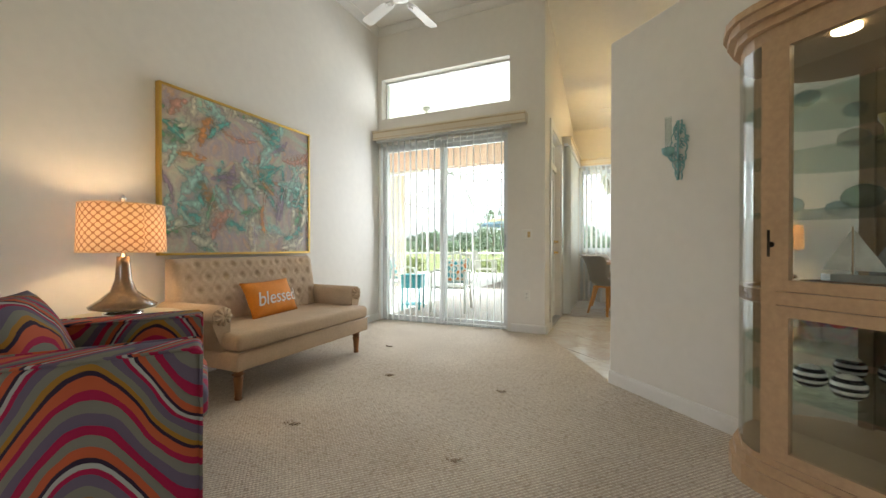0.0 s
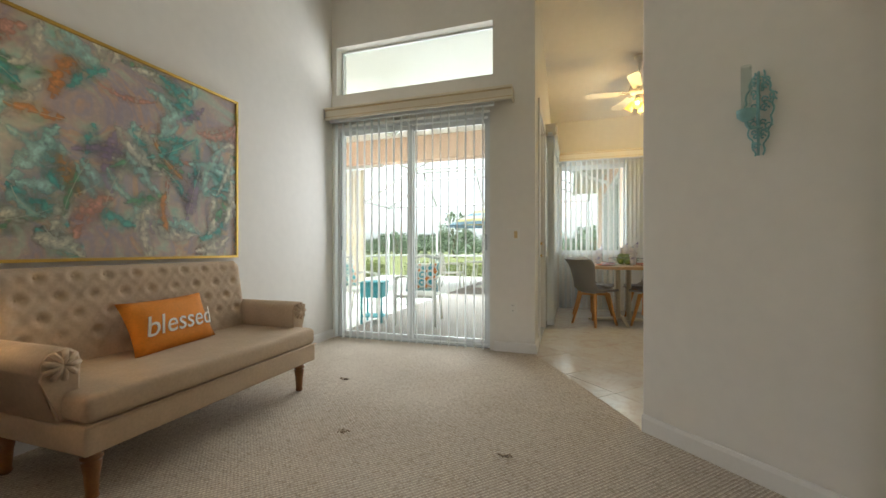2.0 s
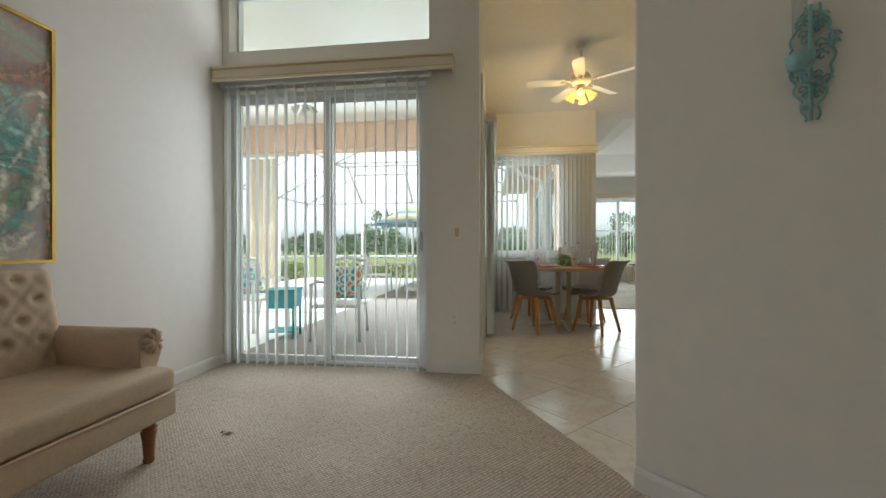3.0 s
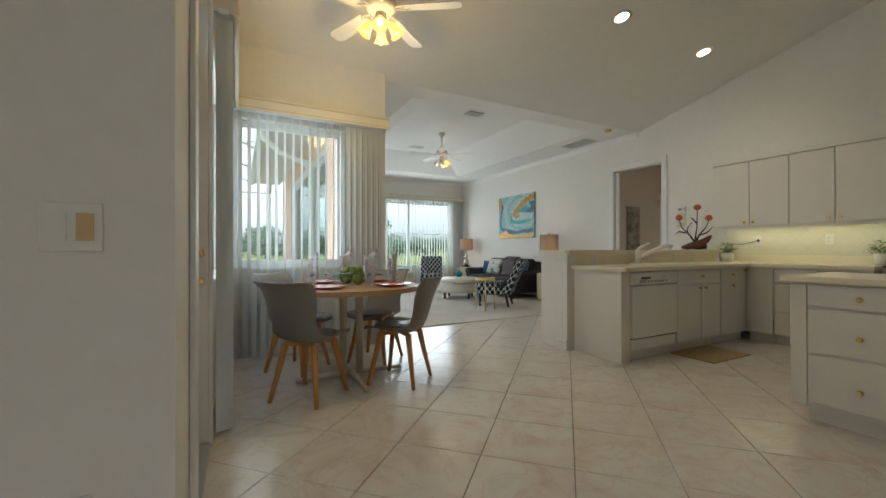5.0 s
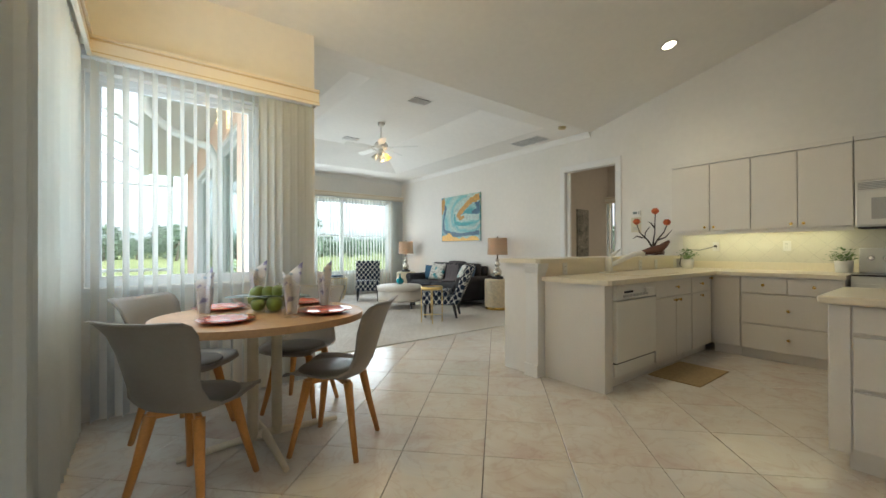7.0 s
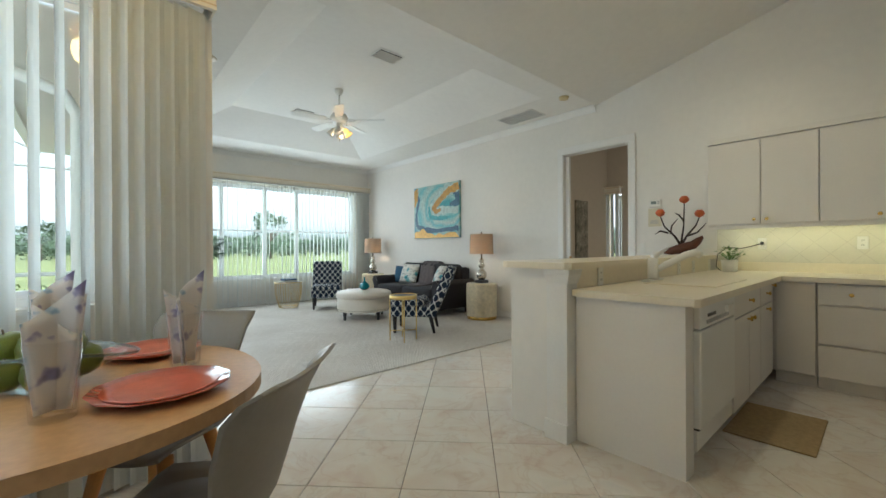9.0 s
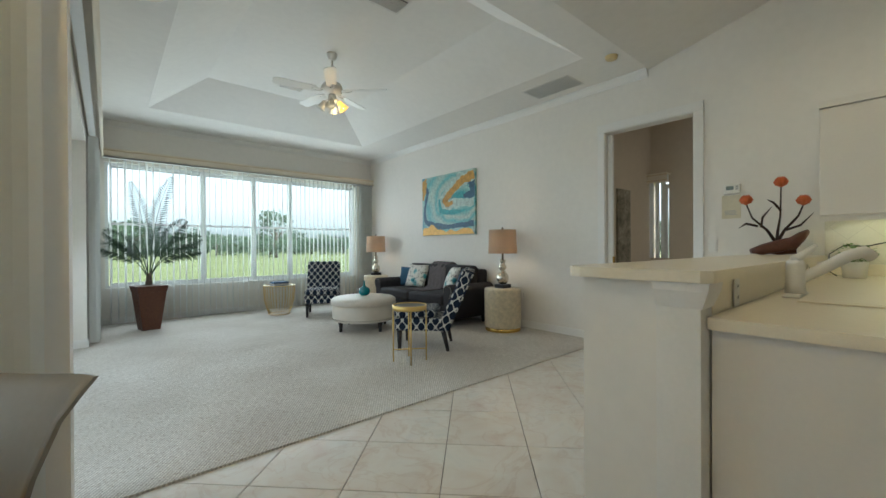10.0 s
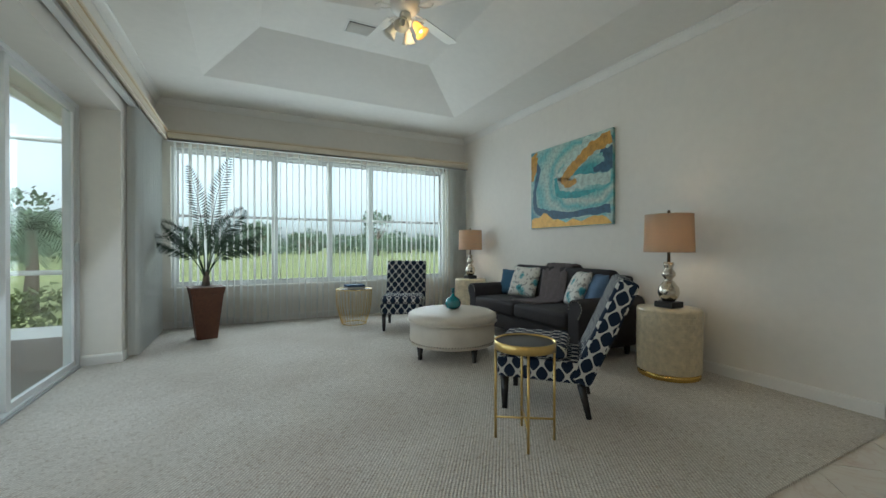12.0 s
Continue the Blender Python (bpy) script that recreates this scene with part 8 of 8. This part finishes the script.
def agate_stroke(pts, widths, layer, material, label, seed):
    """A ragged painted band along points on the canvas."""
    r = random.Random(seed)
    n_sub = 8
    line, wd = [], []
    for i in range(len(pts) - 1):
        for q in range(n_sub):
            f = q / n_sub
            line.append(Vector((pts[i][0] + (pts[i + 1][0] - pts[i][0]) * f, pts[i][1] + (pts[i + 1][1] - pts[i][1]) * f)))
            wd.append(widths[i] + (widths[i + 1] - widths[i]) * f)
    line.append(Vector(pts[-1])), wd.append(widths[-1])
    for _ in range(3):
        line = [line[0]] + [(line[i - 1] + line[i] * 2 + line[i + 1]) / 4 for i in range(1, len(line) - 1)] + [line[-1]]
    b_ = bm_new()
    rows_ = []
    fix = lambda x, z: (max(-0.686, min(0.686, x)), -0.0385 - 0.0004 * layer, max(0.004, min(1.056, z)))
    for i, p in enumerate(line):
        d_ = (line[min(i + 1, len(line) - 1)] - line[max(i - 1, 0)]).normalized()
        s_ = Vector((-d_.y, d_.x))
        a1, a2 = wd[i] * (0.5 + r.uniform(-0.12, 0.12)), wd[i] * (0.5 + r.uniform(-0.12, 0.12))
        rows_.append((b_.verts.new(fix(*(p + s_ * a1))), b_.verts.new(fix(*(p - s_ * a2)))))
    for u_, v_ in zip(rows_, rows_[1:]):
        b_.faces.new((u_[0], u_[1], v_[1], v_[0]))
    part("painted_band", b_, material, ag, label)


agate_stroke([(0.40, 0.98), (0.66, 0.86), (0.66, 0.66), (0.42, 0.64)], [0.16, 0.24, 0.16, 0.05], 1, AG[0], "", 1)
agate_stroke([(-0.66, 0.98), (-0.52, 0.80), (-0.62, 0.50), (-0.60, 0.26), (-0.30, 0.16), (0.10, 0.14), (0.66, 0.18)], [0.06, 0.08, 0.06, 0.08, 0.12, 0.07, 0.10], 1, AG[0], "", 2)
agate_stroke([(0.67, 0.99), (0.36, 0.94), (0.06, 0.76), (-0.12, 0.58), (0.0, 0.50), (0.20, 0.54), (0.66, 0.52)], [0.26, 0.24, 0.20, 0.22, 0.20, 0.16, 0.12], 2, AG[1], "", 3)
agate_stroke([(0.67, 0.97), (0.38, 0.90), (0.12, 0.74), (-0.06, 0.60), (0.02, 0.52), (0.16, 0.56)], [0.17, 0.13, 0.12, 0.13, 0.10, 0.05], 3, AG[2], "", 4)
agate_stroke([(-0.67, 1.03), (-0.62, 0.86), (-0.66, 0.66)], [0.20, 0.14, 0.04], 3.5, AG[2], "", 5)
agate_stroke([(-0.20, 0.64), (-0.16, 0.42), (0.14, 0.38), (0.45, 0.40)], [0.05, 0.09, 0.08, 0.03], 2.5, AG[3], "", 6)
foil = bm_new()
pr = random.Random(6)
lo_, hi_ = [], []
for i in range(40):
    x = -0.675 + 1.35 * i / 39
    h_ = 0.07 + 0.12 * max(0, 1 - abs(i - 7) / 9) + 0.02 * math.sin(i * 0.9) + pr.uniform(0, 0.012) + (0.05 if i > 30 else 0) * math.sin((i - 30) * 0.5)
    lo_.append(foil.verts.new((x, -0.0402, 0.006))), hi_.append(foil.verts.new((x, -0.0402, h_)))
for i in range(39):
    foil.faces.new((lo_[i], lo_[i + 1], hi_[i + 1], hi_[i]))
part("gold_leaf", foil, mat("gold_leaf", (0.52, 0.30, 0.07), 0.4, metal=0.4, var=0.3, scale=20), ag, "gold leaf along the foot")

# palm in a square basket
pm_ = thing("potted_palm", pose(1.65, 13.17, 0.012, 0, 0, 12), "artificial palm in a tapered brown wicker pot", "plant")
WICK = mat("brown_wicker", (0.10, 0.035, 0.015), 0.6, var=0.35, scale=30, bump=1.0, bscale=130)
bm = bm_new()
for z0, z1, r0, r1 in ((0.0, 0.53, 0.165, 0.255), (0.531, 0.62, 0.262, 0.285)):
    a_ = [(-r0, -r0), (r0, -r0), (r0, r0), (-r0, r0)]
    b_ = [(-r1, -r1), (r1, -r1), (r1, r1), (-r1, r1)]
    va_, vb_ = [bm.verts.new((x * 0.64, y * 0.64, z0)) for x, y in a_], [bm.verts.new((x * 0.64, y * 0.64, z1)) for x, y in b_]
    bm.faces.new(list(reversed(va_))), bm.faces.new(vb_)
    for i in range(4):
        bm.faces.new((va_[i], va_[(i + 1) % 4], vb_[(i + 1) % 4], vb_[i]))
part("pot", bm, WICK, pm_)
part("soil", lathe(bm_new(), [(0.02, 0.6205), (0.15, 0.6205), (0.14, 0.625), (0.02, 0.63)], 20), BARK, pm_)
part("trunk", tube(bm_new(), [(0, 0, 0.62), (0.005, 0, 0.80)], 0.04, 9, taper=[0.045, 0.03]), BARK, pm_)
PALMG = mat("palm_leaf", (0.018, 0.042, 0.020), 0.5, var=0.3, scale=20)
fr_ = random.Random(17)
for i, (az, lean, ln) in enumerate(((153, 5, 1.40), (-27, 8, 1.50), (150, 44, 0.92), (163, 62, 0.86), (-20, 54, 0.92), (-35, 70, 0.86), (243, 50, 0.80), (63, 36, 0.95), (-27, 30, 0.98))):
    a = radians(az - 12)
    pts = []
    for q in range(15):
        f = q / 14
        th_ = radians(lean) * (0.35 + 0.9 * f) + 0.25 * f * f
        pts.append((q, th_))
    face_ = Vector((fr_.uniform(-0.3, 1.0), 0.8, fr_.uniform(-0.3, 0.9)))
    p = Vector((0.01 * math.cos(a), 0.01 * math.sin(a), 0.72))
    line = [p.copy()]
    for q, th_ in pts:
        p = p + Vector((math.sin(th_) * math.cos(a), math.sin(th_) * math.sin(a), math.cos(th_))) * ln / 15
        line.append(p.copy())
    bm = tube(bm_new(), line, 0.004, 5, taper=[0.008 - 0.0065 * k / 15 for k in range(16)])
    for k in range(6, 16):
        d_ = (line[k] - line[k - 1]).normalized()
        sd = d_.cross(face_).normalized()
        upv = sd.cross(d_)
        for half in (0.0, 0.33, 0.66):
            for s in (-1, 1):
                b0 = line[k - 1].lerp(line[k], half)
                L_ = (0.15 if lean < 12 else 0.19) * math.sin(math.pi * min(0.97, max(0.12, (k + half - 5) / 11))) ** 0.6
                tip = b0 + (sd * s * 0.85 + d_ * 0.62 - Vector((0, 0, 0.16 + fr_.uniform(0, 0.12)))) * L_
                mid = b0.lerp(tip, 0.45) + upv * 0.012
                w_ = d_ * 0.009
                vs = [bm.verts.new(q) for q in (b0, mid + w_, tip, mid - w_)]
                bm.faces.new(vs)
    part("frond", bm, PALMG, pm_)

# vents, smoke alarm
GRIL = mat("vent_grey", (0.62, 0.63, 0.62), 0.5)


def vent(x, y, z, w, h, label, n_slats, along="x"):
    v_ = thing("ceiling_vent", pose(x, y, z), label, "vent")
    part("frame", box(bm_new(), -w / 2, w / 2, -h / 2, h / 2, -0.004, -0.001), FANW, v_)
    part("backing", box(bm_new(), -w / 2 + 0.025, w / 2 - 0.025, -h / 2 + 0.025, h / 2 - 0.025, -0.006, -0.0045), mat("vent_dark", (0.07, 0.07, 0.07), 0.8), v_)
    for i in range(n_slats):
        u = -h / 2 + 0.03 + (h - 0.06) * (i + 0.5) / n_slats
        part("slat", box(bm_new(), -w / 2 + 0.026, w / 2 - 0.026, u - 0.004, u + 0.004, -0.016, -0.0065), FANW, v_)


vent(3.17, 9.27, ZT, 0.34, 0.25, "white ceiling vent with dark slots", 9)
vent(3.17, 11.73, ZT, 0.34, 0.25, "white ceiling vent with dark slots", 9)
v_ = thing("return_grille", pose(5.33, 9.0, ZS), "pale grey return air grille in the soffit", "vent")
part("frame", box(bm_new(), -0.18, 0.18, -0.32, 0.32, -0.006, -0.001), FANW, v_)
for i in range(26):
    part("slat", box(bm_new(), -0.16, 0.16, -0.30 + i * 0.0232, -0.292 + i * 0.0232, -0.012, -0.0065), GRIL, v_)
sm = thing("smoke_alarm", pose(5.12, 8.15, ZS), "yellowed round smoke alarm", "smoke alarm")
part("case", lathe(bm_new(), [(0.03, -0.035), (0.055, -0.03), (0.06, -0.012), (0.062, -0.001)], 24), mat("yellowed_plastic", (0.62, 0.50, 0.26), 0.5), sm)
sm = thing("ceiling_speaker", pose(1.45, 9.95, ZS), "round cream ceiling speaker", "speaker")
part("grille", lathe(bm_new(), [(0.02, -0.012), (0.09, -0.010), (0.105, -0.001)], 30), CREAM, sm)

# bedroom picture
bp_ = thing("bedroom_picture", pose(6.385, 8.628, 0.75, 0, 0, 0), "tall grey and gold abstract picture in the bedroom", "painting")
part("canvas", box(bm_new(), -0.175, 0.175, -0.03, -0.001, 0.0, 1.15), mat("grey_gold_paint", (0.26, 0.23, 0.17), 0.6, var=0.9, scale=9), bp_)


# ---- patio furniture ----
RESIN = mat("white_resin", (0.70, 0.67, 0.62), 0.5, var=0.05)
CUSH = mat("teal_patio_cushion", (0.04, 0.28, 0.32), 0.8, var=0.1)


def ring_mat():
    m = mat("ring_print", (0.6, 0.58, 0.5), 0.8, var=0)
    n, l = m.node_tree.nodes, m.node_tree.links
    tc, v = n.new("ShaderNodeTexCoord"), n.new("ShaderNodeTexVoronoi")
    v.inputs["Scale"].default_value, v.inputs["Randomness"].default_value = 9, 0.2
    l.new(tc.outputs["Object"], v.inputs["Vector"])
    r = ramp_node(n, [(0.0, (0.02, 0.27, 0.32)), (0.22, (0.66, 0.64, 0.58)), (0.34, (0.02, 0.27, 0.32)), (0.50, (0.66, 0.64, 0.58)), (0.66, (0.60, 0.17, 0.03))], "CONSTANT")
    l.new(v.outputs["Distance"], r.inputs[0]), l.new(r.outputs[0], n["Principled BSDF"].inputs["Base Color"])
    return m


RINGS = ring_mat()


def patio_chair(m, label):
    c = thing("patio_chair", m, label, "chair", "patio chairs")
    for s in (-1, 1):
        part("front_leg", tube(bm_new(), [(s * 0.27, -0.27, 0.0), (s * 0.26, -0.25, 0.62)], 0.02, 6), RESIN, c)
        part("rear_leg", tube(bm_new(), [(s * 0.25, 0.34, 0.0), (s * 0.24, 0.22, 0.42), (s * 0.23, 0.30, 0.90)], 0.02, 6), RESIN, c)
        part("arm", tube(bm_new(), [(s * 0.26, -0.28, 0.63), (s * 0.27, 0.0, 0.65), (s * 0.24, 0.26, 0.62)], 0.02, 6), RESIN, c)
    bm_ = bm_new()
    rbox(bm_, -0.25, 0.25, -0.27, 0.24, 0.38, 0.42, 0.012)
    part("seat", bm_, RESIN, c)
    part("top_rail", tube(bm_new(), [(-0.23, 0.30, 0.88), (0, 0.33, 0.93), (0.23, 0.30, 0.88)], 0.024, 8), RESIN, c)
    for i in range(5):
        x = -0.16 + 0.08 * i
        part("back_slat", tube(bm_new(), [(x, 0.225, 0.42), (x, 0.31, 0.90)], 0.012, 4), RESIN, c)
    return c


def patio_pillow(m):
    p = thing("patio_pillow", m, "teal and white ring-print pillow on the patio chair", "pillow")
    part("cover", cushion(0.46, 0.42, 0.14, seed=30), RINGS, p)


for x, y, a in ((-2.2, 6.08, 8), (-3.5, 6.5, 70)):
    m_ = pose(x, y, -0.03, 0, 0, a)
    patio_chair(m_, "white resin patio armchair")
    patio_pillow(m_ @ pose(0, 0.14, 0.425, -14, 0, 0))
tt = thing("patio_side_table", pose(-2.84, 5.98, -0.03, 0, 0, 12), "tall square teal patio side table with a low shelf", "table")
part("tabletop", rbox(bm_new(), -0.17, 0.17, -0.17, 0.17, 0.555, 0.575, 0.005), CUSH, tt)
part("apron", box(bm_new(), -0.155, 0.155, -0.155, 0.155, 0.36, 0.554), CUSH, tt)
part("shelf", rbox(bm_new(), -0.15, 0.15, -0.15, 0.15, 0.09, 0.105, 0.004), CUSH, tt)
for s in (-1, 1):
    for q in (-1, 1):
        part("leg", tube(bm_new(), [(s * 0.14, q * 0.14, 0.0), (s * 0.14, q * 0.14, 0.36)], 0.016, 4), CUSH, tt)
sh_ = thing("storm_shutter", I4, "folded cream accordion storm shutter at the patio's edge", "shutter")
part("head_track", box(bm_new(), -5.6, -4.3, 9.12, 9.18, 2.86, 2.925), CAGE, sh_)
for i in range(9):
    part("shutter_panel", rbox(bm_new(), -0.05, 0.05, -0.008, 0.008, 0.0, 2.86, 0.003, 1), CREAM, sh_, m=pose(-5.36 + 0.075 * i, 9.15, -0.028, 0, 0, 55 if i % 2 else -55))
# umbrella table beyond
um = thing("patio_umbrella", pose(-2.4, 11.2, -0.03), "pale blue, yellow and white striped patio umbrella", "umbrella")
part("base", lathe(bm_new(), [(0.22, 0), (0.22, 0.05), (0.05, 0.09), (0.03, 0.2)], 20), RESIN, um)
part("pole", tube(bm_new(), [(0, 0, 0.2), (0, 0, 2.1)], 0.02, 8), CAGE, um)
STR = [mat("canvas_" + nm, c_, 0.8) for nm, c_ in (("blue", (0.22, 0.36, 0.48)), ("yellow", (0.66, 0.58, 0.26)), ("white", (0.72, 0.70, 0.66)))]
for k in range(6):
    r0, r1 = 1.05 - 0.165 * k, 1.05 - 0.165 * (k + 1)
    z0, z1 = 1.62 + 0.08 * k, 1.62 + 0.08 * (k + 1)
    part("canopy_band", lathe(bm_new(), [(r0, z0), (max(0.03, r1), z1), (max(0.025, r1 - 0.004), z1 - 0.006), (r0 - 0.004, z0 - 0.006)], 8, smooth=False, caps=False), STR[k % 3], um)
pt_ = thing("patio_table", pose(-2.4, 11.2, -0.03), "round white metal patio table", "table")
part("tabletop", lathe(bm_new(), [(0.03, 0.68), (0.53, 0.68), (0.54, 0.70), (0.03, 0.705)], 32, caps=False), RESIN, pt_)
for a in (45, 135, 225, 315):
    part("leg", tube(bm_new(), [(0.42 * math.cos(radians(a)), 0.42 * math.sin(radians(a)), 0), (0.30 * math.cos(radians(a)), 0.30 * math.sin(radians(a)), 0.68)], 0.016, 6), RESIN, pt_)
for x, y, a in ((-3.2, 10.95, 95), (-2.1, 12.1, -20), (-1.6, 11.0, -80)):
    patio_chair(pose(x, y, -0.03, 0, 0, a), "white metal patio chair by the umbrella table")

# palm on the lawn, seen from the nook
yp = thing("garden_palm", pose(-2.2, 19.5, -0.42), "garden palm with drooping fronds", "tree")
part("trunk", tube(bm_new(), [(0, 0, -0.1), (0.05, 0, 1.0), (0.02, 0, 1.9)], 0.12, 9, taper=[0.16, 0.11, 0.09]), BARK, yp)
rg = random.Random(2)
for i in range(22):
    a, ln = i * 2.4, rg.uniform(1.1, 1.6)
    el = rg.uniform(0.1, 1.2)
    p = Vector((0.02, 0, 1.9))
    line = [p.copy()]
    for q in range(9):
        e_ = el - q * 0.22
        p = p + Vector((math.cos(a) * math.cos(e_), math.sin(a) * math.cos(e_), math.sin(e_))) * ln / 9
        line.append(p.copy())
    bm = tube(bm_new(), line, 0.012, 4, taper=[0.016 - 0.0014 * k for k in range(10)])
    for k in range(2, 10):
        d_ = (line[k] - line[k - 1]).normalized()
        sd = d_.cross(Vector((0, 0, 1))).normalized()
        for half in (0, 0.5):
            for s in (-1, 1):
                b0 = line[k - 1].lerp(line[k], half)
                tip = b0 + (sd * s * 0.7 + d_ * 0.6 - Vector((0, 0, 0.45))) * 0.42
                vs = [bm.verts.new(q) for q in (b0, b0.lerp(tip, 0.4) + d_ * 0.02, tip, b0.lerp(tip, 0.4) - d_ * 0.02)]
                bm.faces.new(vs)
    part("frond", bm, LEAF_HAZED, yp)


# ---- floor tiles ----
SU = 0.66
GU = SU / math.sqrt(2) / 2 - 0.002
bm = bm_new()
rbox(bm, -GU, GU, -GU, GU, -0.011, 0.0, 0.0015, 1)
tile_me = mesh_of("tile", bm, TILE)
floor_ob = bpy.data.objects["floor"]
for i in range(-14, 20):
    for k in range(-9, 17):
        v, u = -4.60 - SU / 2 + SU * i, 6.70 + SU / 2 + SU * k
        x, y = (u + v) / 2, (u - v) / 2
        north = 8.59 if x > XF else YN + 0.02
        whole = [(x - GU * 1.4142, y), (x, y - GU * 1.4142), (x + GU * 1.4142, y), (x, y + GU * 1.4142)]
        if x + y < 3.2 or y < 1.0:
            continue
        cut = whole
        for ax, lim, low in ((0, XE + 0.02, True), (0, XC - 0.02, False), (1, north, True), (1, 1.22, False)):
            cut = clip(cut, ax, lim, low) if len(cut) > 2 else cut
        if len(cut) < 3:
            continue
        area = abs(sum(p[0] * q[1] - q[0] * p[1] for p, q in zip(cut, cut[1:] + cut[:1]))) / 2
        if area > 0.98 * 4 * GU * GU:
            o = new("tile", tile_me)
            o.matrix_basis = pose(x, y, 0, 0, 0, 45 + 90 * ((i * 7 + k * 3) % 4))
        elif area > 0.002:
            # a tile cut to fit the wall
            bm = bm_new()
            prism(bm, cut, -0.011, 0.0)
            o = new("tile", mesh_of("tile", bm, TILE))
        else:
            continue
        o.parent = floor_ob
